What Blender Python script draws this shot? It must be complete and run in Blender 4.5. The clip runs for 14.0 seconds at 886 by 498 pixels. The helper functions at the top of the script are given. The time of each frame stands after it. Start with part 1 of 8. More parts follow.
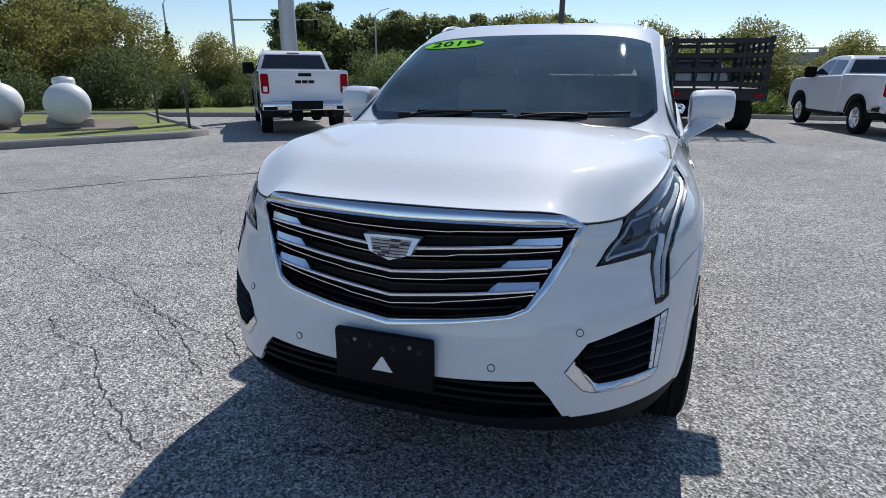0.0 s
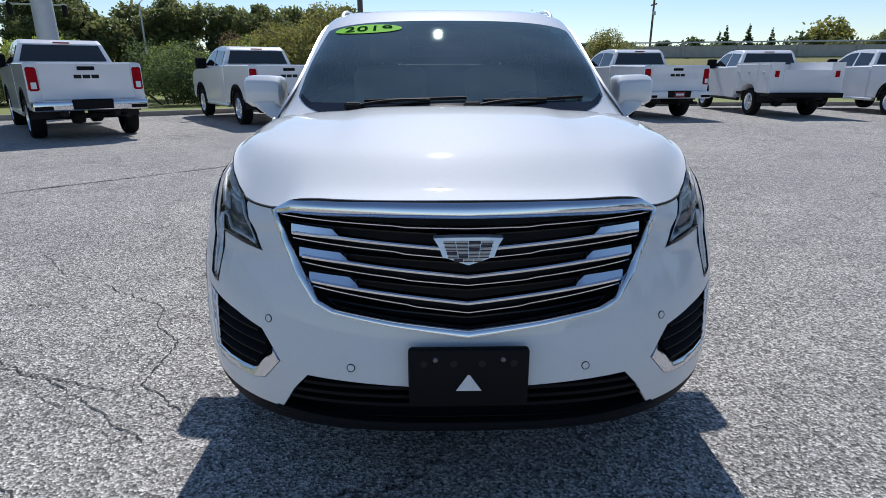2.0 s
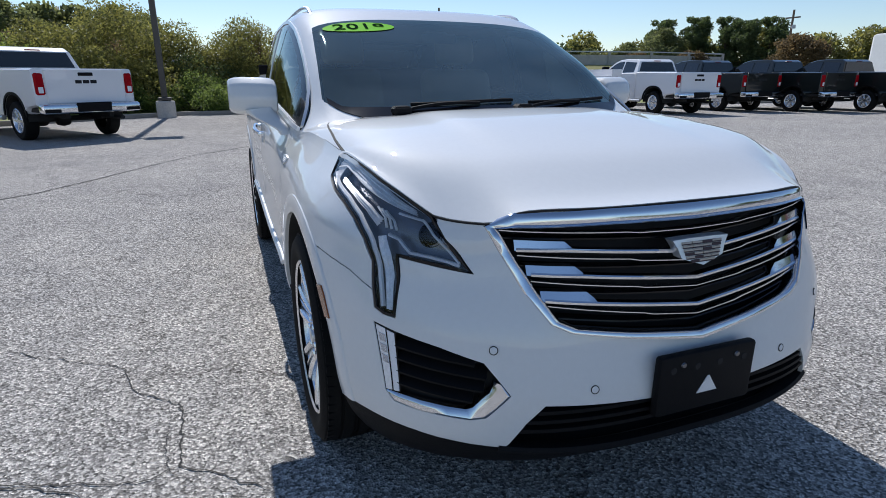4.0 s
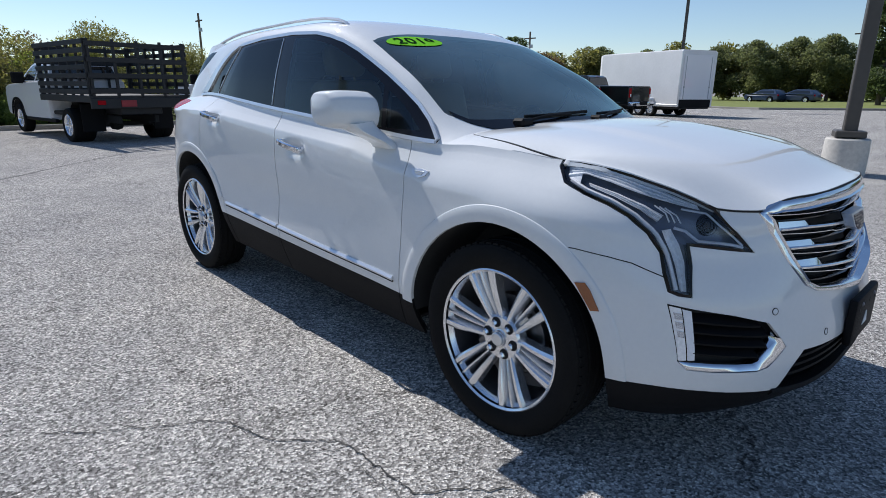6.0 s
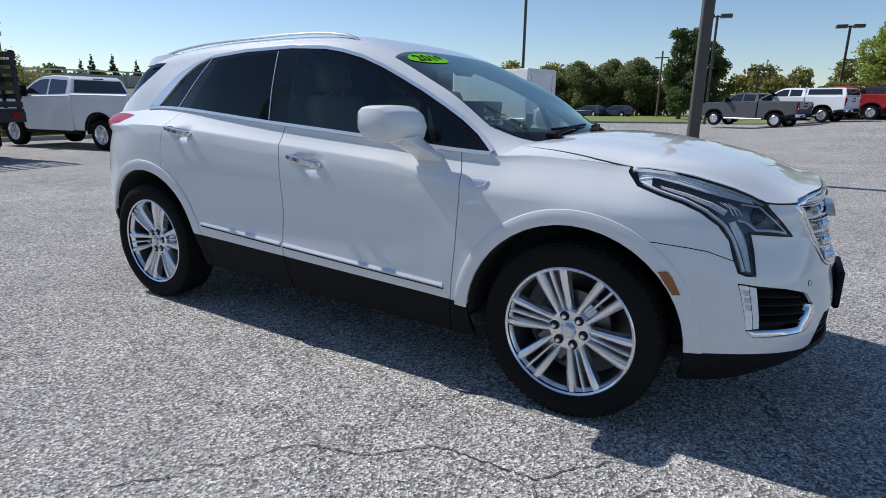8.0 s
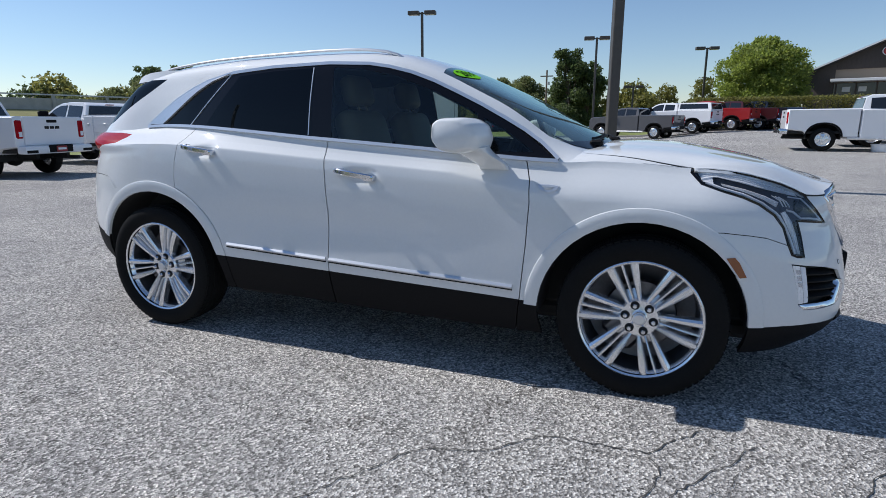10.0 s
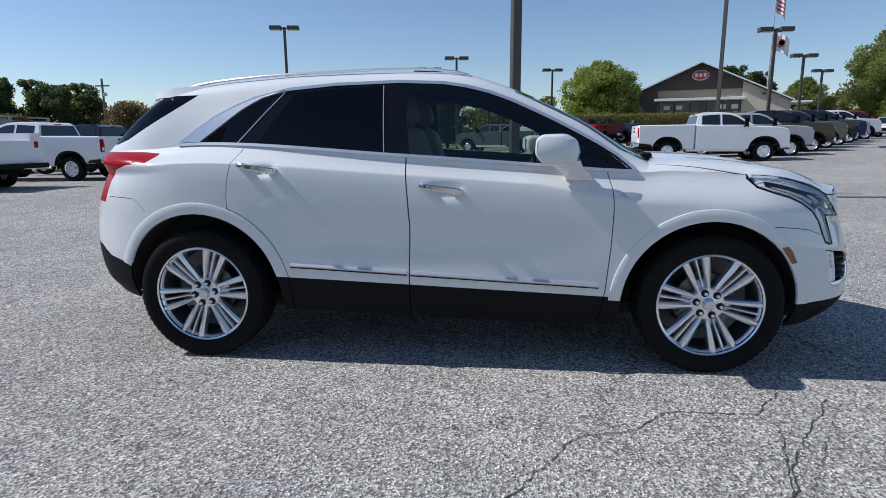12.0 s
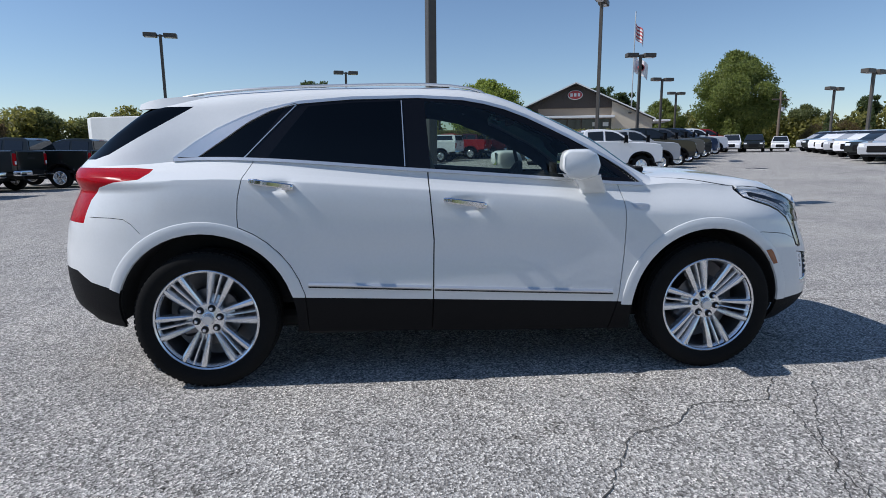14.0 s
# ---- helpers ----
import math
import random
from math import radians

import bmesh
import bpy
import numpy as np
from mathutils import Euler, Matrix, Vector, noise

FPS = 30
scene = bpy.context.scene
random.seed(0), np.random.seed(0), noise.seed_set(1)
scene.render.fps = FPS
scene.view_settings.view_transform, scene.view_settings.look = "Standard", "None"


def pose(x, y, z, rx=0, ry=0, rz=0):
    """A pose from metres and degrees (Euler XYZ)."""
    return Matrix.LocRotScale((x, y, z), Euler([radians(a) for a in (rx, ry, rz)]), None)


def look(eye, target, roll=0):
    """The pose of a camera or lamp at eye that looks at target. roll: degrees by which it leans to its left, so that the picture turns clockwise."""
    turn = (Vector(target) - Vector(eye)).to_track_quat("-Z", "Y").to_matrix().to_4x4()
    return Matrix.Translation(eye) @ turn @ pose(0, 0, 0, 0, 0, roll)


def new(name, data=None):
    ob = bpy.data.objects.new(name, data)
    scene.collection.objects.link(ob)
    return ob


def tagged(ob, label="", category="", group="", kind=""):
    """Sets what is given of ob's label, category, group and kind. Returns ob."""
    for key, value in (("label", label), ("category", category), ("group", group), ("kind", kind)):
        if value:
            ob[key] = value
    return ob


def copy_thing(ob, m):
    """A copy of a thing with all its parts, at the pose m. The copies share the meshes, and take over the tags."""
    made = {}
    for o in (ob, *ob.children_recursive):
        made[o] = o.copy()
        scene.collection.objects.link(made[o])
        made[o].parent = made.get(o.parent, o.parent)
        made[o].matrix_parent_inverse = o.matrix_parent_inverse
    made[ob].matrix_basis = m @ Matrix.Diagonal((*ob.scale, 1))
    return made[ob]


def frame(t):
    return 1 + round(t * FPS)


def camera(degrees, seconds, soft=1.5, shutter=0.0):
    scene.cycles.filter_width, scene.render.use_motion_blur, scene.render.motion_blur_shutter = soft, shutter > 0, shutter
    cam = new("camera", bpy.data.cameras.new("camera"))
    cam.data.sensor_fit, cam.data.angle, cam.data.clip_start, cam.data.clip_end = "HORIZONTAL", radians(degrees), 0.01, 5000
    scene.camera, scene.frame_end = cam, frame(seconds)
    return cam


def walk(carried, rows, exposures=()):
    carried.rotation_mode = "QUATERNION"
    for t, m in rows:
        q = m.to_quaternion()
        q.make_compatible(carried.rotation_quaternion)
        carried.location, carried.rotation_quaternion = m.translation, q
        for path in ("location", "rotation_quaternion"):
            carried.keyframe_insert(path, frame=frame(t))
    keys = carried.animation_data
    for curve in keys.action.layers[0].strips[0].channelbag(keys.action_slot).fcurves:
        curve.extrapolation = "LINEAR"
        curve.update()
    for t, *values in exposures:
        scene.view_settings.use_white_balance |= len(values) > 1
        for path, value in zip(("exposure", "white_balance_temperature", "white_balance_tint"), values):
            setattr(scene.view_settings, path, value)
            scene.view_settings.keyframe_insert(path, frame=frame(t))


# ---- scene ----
cam = camera(75.8, 14.0, soft=0.7)
PATH = [
    (0, (3.782, 0.675, 1.354), (1.977, 0.043, 0.768), 0.2),
    (0.5, (3.878, 0.337, 1.351), (2.022, -0.106, 0.751), -0.4),
    (1, (3.83, 0.08, 1.324), (1.94, -0.187, 0.726), -0.5),
    (1.5, (3.752, -0.046, 1.327), (1.849, -0.159, 0.724), -0.6),
    (2, (3.729, -0.092, 1.319), (1.823, -0.057, 0.715), -0.1),
    (2.2, (3.721, -0.121, 1.315), (1.817, -0.028, 0.71), -0.1),
    (4.3, (3.315, -1.36, 1.298), (1.571, -0.569, 0.721), 0.2),
    (4.5, (3.269, -1.51, 1.299), (1.554, -0.654, 0.728), 0.3),
    (5, (3.125, -1.793, 1.297), (1.504, -0.764, 0.737), 0.3),
    (5.5, (2.913, -2.078, 1.311), (1.406, -0.888, 0.753), 0.6),
    (6, (2.721, -2.419, 1.306), (1.335, -1.085, 0.758), 0.5),
    (6.5, (2.516, -2.686, 1.301), (1.253, -1.231, 0.761), 0.3),
    (7, (2.284, -2.837, 1.291), (1.125, -1.29, 0.78), 0.1),
    (7.2, (2.24, -2.892, 1.314), (1.122, -1.316, 0.797), 0.3),
    (9.3, (1.785, -3.299, 1.269), (0.972, -1.526, 0.825), 0.4),
    (9.5, (1.697, -3.349, 1.276), (0.922, -1.56, 0.829), 0.3),
    (10, (1.45, -3.529, 1.269), (0.769, -1.699, 0.833), 0.0),
    (10.5, (1.194, -3.709, 1.273), (0.63, -1.84, 0.842), -0.1),
    (11, (0.897, -3.776, 1.267), (0.446, -1.873, 0.851), -0.2),
    (11.5, (0.618, -3.857, 1.261), (0.29, -1.927, 0.851), -0.3),
    (12, (0.323, -3.956, 1.273), (0.113, -2.004, 0.889), -0.4),
    (12.5, (0.066, -3.936, 1.262), (-0.043, -1.972, 0.899), -0.5),
    (13, (-0.125, -3.927, 1.281), (-0.129, -1.962, 0.913), -0.5),
    (13.5, (-0.277, -3.994, 1.284), (-0.194, -2.027, 0.93), -0.4),
    (14, (-0.432, -3.982, 1.278), (-0.246, -2.02, 0.941), -0.3),
]
walk(cam, [(t, look(eye, target, roll)) for t, eye, target, roll in PATH], exposures=[(0, -0.02, 6150, 12), (5, 0, 6150, 12), (9.5, -0.03, 6130, 12), (14, -0.07, 6100, 12)])

# ---- world, sun, exposure ----
SUN_TO = Vector((-1.0, 0.012, 1.04)).normalized()
world = bpy.data.worlds.new("sky")
scene.world = world
world.use_nodes = True
wt = world.node_tree
sky = wt.nodes.new("ShaderNodeTexSky")
sky.sky_type = "NISHITA"
sky.sun_disc = False
sky.sun_elevation = math.asin(SUN_TO.z)
sky.sun_rotation = math.atan2(SUN_TO.x, SUN_TO.y)
sky.air_density, sky.dust_density, sky.ozone_density = 1.0, 0.05, 3.0
wt.links.new(sky.outputs[0], wt.nodes["Background"].inputs[0])
wt.nodes["Background"].inputs[1].default_value = 0.108
sun = new("sun", bpy.data.lights.new("sun", "SUN"))
sun.data.energy, sun.data.angle, sun.data.color = 4.4, radians(0.53), (1.0, 0.955, 0.885)
sun.matrix_world = Matrix.Translation((0, 0, 60)) @ SUN_TO.to_track_quat("Z", "Y").to_matrix().to_4x4()


# ---- helpers of this scene ----
def part(name, bm, material, parent=None, label="", smooth=True, share=None):
    """Links a bmesh (or a shared mesh) as one mesh object under a thing or part."""
    if share is None:
        me = bpy.data.meshes.new(name)
        bm.normal_update()
        bm.to_mesh(me)
        bm.free()
        me.materials.append(material)
        if smooth:
            me.shade_smooth()
            if smooth != "all":
                me.set_sharp_from_angle(angle=radians(smooth if smooth is not True else 35))
    else:
        me = share
    ob = new(name, me)
    if parent is not None:
        ob.parent = parent
    return tagged(ob, label)


def thing(name, label, category, group="", at=None):
    return_ob = new(name)
    return_ob.empty_display_size = 0.1
    if at is not None:
        return_ob.matrix_world = at
    return tagged(return_ob, label, category, group)


def box(bm, lo, hi, bevel=0.0, m=None, seg=1):
    ret = bmesh.ops.create_cube(bm, size=1.0)
    vs = ret["verts"]
    for v in vs:
        v.co = Vector([lo[i] + (v.co[i] + 0.5) * (hi[i] - lo[i]) for i in range(3)])
    if bevel > 0:
        es = list({e for v in vs for e in v.link_edges})
        r = bmesh.ops.bevel(bm, geom=es, offset=bevel, segments=seg, affect="EDGES", profile=0.5)
        vs = list({v for f in r["faces"] for v in f.verts} | {v for v in vs if v.is_valid})
    if m is not None:
        bmesh.ops.transform(bm, matrix=m, verts=[v for v in vs if v.is_valid])
    return vs


def cyl(bm, p0, p1, r0, r1=None, seg=16, caps=True):
    p0, p1 = Vector(p0), Vector(p1)
    r1 = r0 if r1 is None else r1
    d = p1 - p0
    m = Matrix.Translation((p0 + p1) / 2) @ d.to_track_quat("Z", "Y").to_matrix().to_4x4()
    return bmesh.ops.create_cone(bm, cap_ends=caps, segments=seg, radius1=r0, radius2=r1, depth=d.length, matrix=m)["verts"]


def lathe(bm, prof, seg=48, axis="y", m=None):
    """Turns (radius, along) pairs about an axis."""
    rings = []
    for r, a in prof:
        ring = []
        for k in range(seg):
            t = 2 * math.pi * k / seg
            c, s = r * math.cos(t), r * math.sin(t)
            co = Vector((c, a, s)) if axis == "y" else (Vector((c, s, a)) if axis == "z" else Vector((a, c, s)))
            ring.append(bm.verts.new(m @ co if m is not None else co))
        rings.append(ring)
    for a, b in zip(rings, rings[1:]):
        for k in range(seg):
            bm.faces.new((a[k], a[(k + 1) % seg], b[(k + 1) % seg], b[k]))
    return rings


def sweep(bm, pts, w, h, up=(0, 0, 1), closed=False, shape=None, taper=None):
    """A bar of section w (across) by h (along up) swept along points."""
    pts = [Vector(p) for p in pts]
    n = len(pts)
    sec = shape or [(-1, -1), (1, -1), (1, 1), (-1, 1)]
    rings = []
    for i, p in enumerate(pts):
        a = pts[(i - 1) % n] if (closed or i > 0) else p
        b = pts[(i + 1) % n] if (closed or i < n - 1) else p
        t = (b - a).normalized()
        u = Vector(up) if not callable(up) else Vector(up(p))
        side = t.cross(u).normalized()
        u2 = side.cross(t).normalized()
        k = taper(i / max(1, n - 1)) if taper else 1.0
        rings.append([bm.verts.new(p + side * (x * w / 2 * k) + u2 * (y * h / 2 * k)) for x, y in sec])
    m = len(sec)
    pairs = list(zip(rings, rings[1:])) + ([(rings[-1], rings[0])] if closed else [])
    for a, b in pairs:
        for k in range(m):
            bm.faces.new((a[k], a[(k + 1) % m], b[(k + 1) % m], b[k]))
    if not closed:
        bm.faces.new(rings[0][::-1])
        bm.faces.new(rings[-1])
    return rings


ROUND = [(math.cos(2 * math.pi * k / 8), math.sin(2 * math.pi * k / 8)) for k in range(8)]


def spl(x, pts):
    """Smooth curve through (x, y) pairs, sorted by x; monotone between them."""
    xs, ys = np.array([p[0] for p in pts], float), np.array([p[1] for p in pts], float)
    d = np.diff(ys) / np.diff(xs)
    m = np.zeros(len(xs))
    m[1:-1] = np.where(d[:-1] * d[1:] > 0, 2 * d[:-1] * d[1:] / np.where(d[:-1] + d[1:] == 0, 1, d[:-1] + d[1:]), 0)
    m[0], m[-1] = d[0], d[-1]
    x = np.clip(np.asarray(x, float), xs[0], xs[-1])
    i = np.clip(np.searchsorted(xs, x) - 1, 0, len(d) - 1)
    h = xs[i + 1] - xs[i]
    t = (x - xs[i]) / h
    return (1 + 2 * t) * (1 - t) ** 2 * ys[i] + t * (1 - t) ** 2 * h * m[i] + t * t * (3 - 2 * t) * ys[i + 1] + t * t * (t - 1) * h * m[i + 1]


def inside(p, poly):
    c, n = False, len(poly)
    for i in range(n):
        (x1, y1), (x2, y2) = poly[i], poly[(i + 1) % n]
        if (y1 > p[1]) != (y2 > p[1]) and p[0] < (x2 - x1) * (p[1] - y1) / (y2 - y1) + x1:
            c = not c
    return c


def inset(poly, d):
    """The polygon moved inwards by d (outwards where d is negative)."""
    n = len(poly)
    area = sum(poly[i][0] * poly[(i + 1) % n][1] - poly[(i + 1) % n][0] * poly[i][1] for i in range(n))
    sgn = 1 if area > 0 else -1
    out = []
    for i in range(n):
        a, b, c = Vector(poly[i - 1]), Vector(poly[i]), Vector(poly[(i + 1) % n])
        n1, n2 = Vector((-(b - a).y, (b - a).x)).normalized(), Vector((-(c - b).y, (c - b).x)).normalized()
        k = (n1 + n2)
        k = k / max(0.35, k.dot(n1)) if k.length > 1e-6 else n1
        q = b + k * (d * sgn)
        out.append((q.x, q.y))
    return out


def knife(bm, poly, axes, where=None, closed=True):
    """Cuts the faces of bm along a polygon's edges, seen along the third axis."""
    i, j = axes
    n = len(poly)
    for k in range(n if closed else n - 1):
        (a0, a1), (b0, b1) = poly[k], poly[(k + 1) % n]
        lo0, hi0, lo1, hi1 = min(a0, b0) - 0.01, max(a0, b0) + 0.01, min(a1, b1) - 0.01, max(a1, b1) + 0.01
        fs = []
        for f in bm.faces:
            us, vs = [v.co[i] for v in f.verts], [v.co[j] for v in f.verts]
            if max(us) > lo0 and min(us) < hi0 and max(vs) > lo1 and min(vs) < hi1 and (where is None or where(f.verts[0].co)):
                fs.append(f)
        if not fs:
            continue
        es = list({e for f in fs for e in f.edges})
        vs = list({v for f in fs for v in f.verts})
        no, co = Vector((0, 0, 0)), Vector((0, 0, 0))
        no[i], no[j] = -(b1 - a1), b0 - a0
        co[i], co[j] = a0, a1
        bmesh.ops.bisect_plane(bm, geom=vs + es + fs, dist=1e-5, plane_co=co, plane_no=no.normalized())


def take(bm, test):
    """A new bmesh of the faces that pass test(centre); those faces leave bm."""
    out, vmap, gone = bmesh.new(), {}, []
    for f in bm.faces:
        if test(f.calc_center_median()):
            for v in f.verts:
                if v not in vmap:
                    vmap[v] = out.verts.new(v.co)
            try:
                out.faces.new([vmap[v] for v in f.verts])
            except ValueError:
                pass
            gone.append(f)
    bmesh.ops.delete(bm, geom=gone, context="FACES")
    return out


def mirrored(bm):
    b2 = bm.copy()
    for v in b2.verts:
        v.co.y = -v.co.y
    bmesh.ops.reverse_faces(b2, faces=b2.faces)
    return b2


def both(bm):
    """The half and its mirror image in one mesh, welded in the middle."""
    b2 = mirrored(bm)
    me = bpy.data.meshes.new("half")
    b2.to_mesh(me)
    b2.free()
    bm.from_mesh(me)
    bpy.data.meshes.remove(me)
    bmesh.ops.remove_doubles(bm, verts=bm.verts, dist=0.0008)
    return bm


def thicken(bm, d):
    """Gives a sheet depth d inwards, with closed rims."""
    bm.normal_update()
    bmesh.ops.solidify(bm, geom=bm.faces[:], thickness=d)
    return bm

# ---- materials ----
def mat(name, color, rough=0.5, metal=0.0, coat=0.0, spec=0.5, grain=0.0, scale=40.0, bump=0.0, stain=0.0, rnd=0.0):
    """A surface with colour variation at two scales and fine relief."""
    m = bpy.data.materials.new(name)
    m.use_nodes = True
    nt = m.node_tree
    b = nt.nodes["Principled BSDF"]
    b.inputs["Roughness"].default_value, b.inputs["Metallic"].default_value = rough, metal
    b.inputs["Coat Weight"].default_value, b.inputs["Coat Roughness"].default_value = coat, 0.03
    b.inputs["Specular IOR Level"].default_value = spec
    b.inputs["Base Color"].default_value = (*color, 1)
    if not (grain or bump or stain or rnd):
        return m
    tc = nt.nodes.new("ShaderNodeTexCoord")
    n1 = nt.nodes.new("ShaderNodeTexNoise")
    n1.inputs["Scale"].default_value, n1.inputs["Detail"].default_value = scale, 4
    n2 = nt.nodes.new("ShaderNodeTexNoise")
    n2.inputs["Scale"].default_value, n2.inputs["Detail"].default_value = scale / 14, 5
    nt.links.new(tc.outputs["Object"], n1.inputs["Vector"])
    nt.links.new(tc.outputs["Object"], n2.inputs["Vector"])
    val = nt.nodes.new("ShaderNodeMath")
    val.operation = "MULTIPLY_ADD"
    nt.links.new(n1.outputs["Fac"], val.inputs[0])
    val.inputs[1].default_value, val.inputs[2].default_value = 2 * grain, 1 - grain
    val2 = nt.nodes.new("ShaderNodeMath")
    val2.operation = "MULTIPLY_ADD"
    nt.links.new(n2.outputs["Fac"], val2.inputs[0])
    val2.inputs[1].default_value, val2.inputs[2].default_value = 2 * stain, 1 - stain
    mul = nt.nodes.new("ShaderNodeMath")
    mul.operation = "MULTIPLY"
    nt.links.new(val.outputs[0], mul.inputs[0])
    nt.links.new(val2.outputs[0], mul.inputs[1])
    last = mul
    if rnd:
        oi = nt.nodes.new("ShaderNodeObjectInfo")
        v3 = nt.nodes.new("ShaderNodeMath")
        v3.operation = "MULTIPLY_ADD"
        nt.links.new(oi.outputs["Random"], v3.inputs[0])
        v3.inputs[1].default_value, v3.inputs[2].default_value = 2 * rnd, 1 - rnd
        m4 = nt.nodes.new("ShaderNodeMath")
        m4.operation = "MULTIPLY"
        nt.links.new(mul.outputs[0], m4.inputs[0])
        nt.links.new(v3.outputs[0], m4.inputs[1])
        last = m4
    hsv = nt.nodes.new("ShaderNodeHueSaturation")
    hsv.inputs["Color"].default_value = (*color, 1)
    nt.links.new(last.outputs[0], hsv.inputs["Value"])
    nt.links.new(hsv.outputs[0], b.inputs["Base Color"])
    if bump:
        bp = nt.nodes.new("ShaderNodeBump")
        bp.inputs["Strength"].default_value, bp.inputs["Distance"].default_value = min(1, bump), 0.004
        nt.links.new(n1.outputs["Fac"], bp.inputs["Height"])
        nt.links.new(bp.outputs[0], b.inputs["Normal"])
    return m


def glass_mat(name, tint, rough=0.0, gloss=(0.8, 0.88, 0.9), ior=1.55, dust_haze=0.0):
    """A pane: tinted see-through, with a mirror's gloss that grows towards grazing and a thin pale film of dust and
    painted haze.
    """
    m = bpy.data.materials.new(name)
    m.use_nodes = True
    nt = m.node_tree
    nt.nodes.remove(nt.nodes["Principled BSDF"])
    out = nt.nodes["Material Output"]
    tr = nt.nodes.new("ShaderNodeBsdfTransparent")
    tr.inputs[0].default_value = (*tint, 1)
    gl = nt.nodes.new("ShaderNodeBsdfGlossy")
    gl.inputs["Roughness"].default_value = rough
    gl.inputs["Color"].default_value = (*gloss, 1)
    fr = nt.nodes.new("ShaderNodeFresnel")
    fr.inputs[0].default_value = ior
    mx = nt.nodes.new("ShaderNodeMixShader")
    nt.links.new(fr.outputs[0], mx.inputs[0])
    nt.links.new(tr.outputs[0], mx.inputs[1])
    nt.links.new(gl.outputs[0], mx.inputs[2])
    last = mx
    # pale diffuse film: dust, with bright reflected haze put into its colour
    if dust_haze:
        df = nt.nodes.new("ShaderNodeBsdfDiffuse")
        df.inputs[0].default_value = (0.62, 0.70, 0.72, 1)
        ns = nt.nodes.new("ShaderNodeTexNoise")
        ns.inputs["Scale"].default_value, ns.inputs["Detail"].default_value = 5.0, 6
        am = nt.nodes.new("ShaderNodeMath")
        am.operation = "MULTIPLY"
        am.inputs[1].default_value = 2 * dust_haze
        last = nt.nodes.new("ShaderNodeMixShader")
        nt.links.new(ns.outputs["Fac"], am.inputs[0])
        nt.links.new(am.outputs[0], last.inputs[0])
        nt.links.new(mx.outputs[0], last.inputs[1])
        nt.links.new(df.outputs[0], last.inputs[2])
    nt.links.new(last.outputs[0], out.inputs[0])
    return m


def paint(name, color, flake=0.0, rough=0.35, coat=1.0):
    """Car paint: a clear coat over a base with faint flakes and a little road dust."""
    m = mat(name, color, rough, 0.0, coat, 0.10, grain=flake, scale=900.0, stain=0.03)
    return m


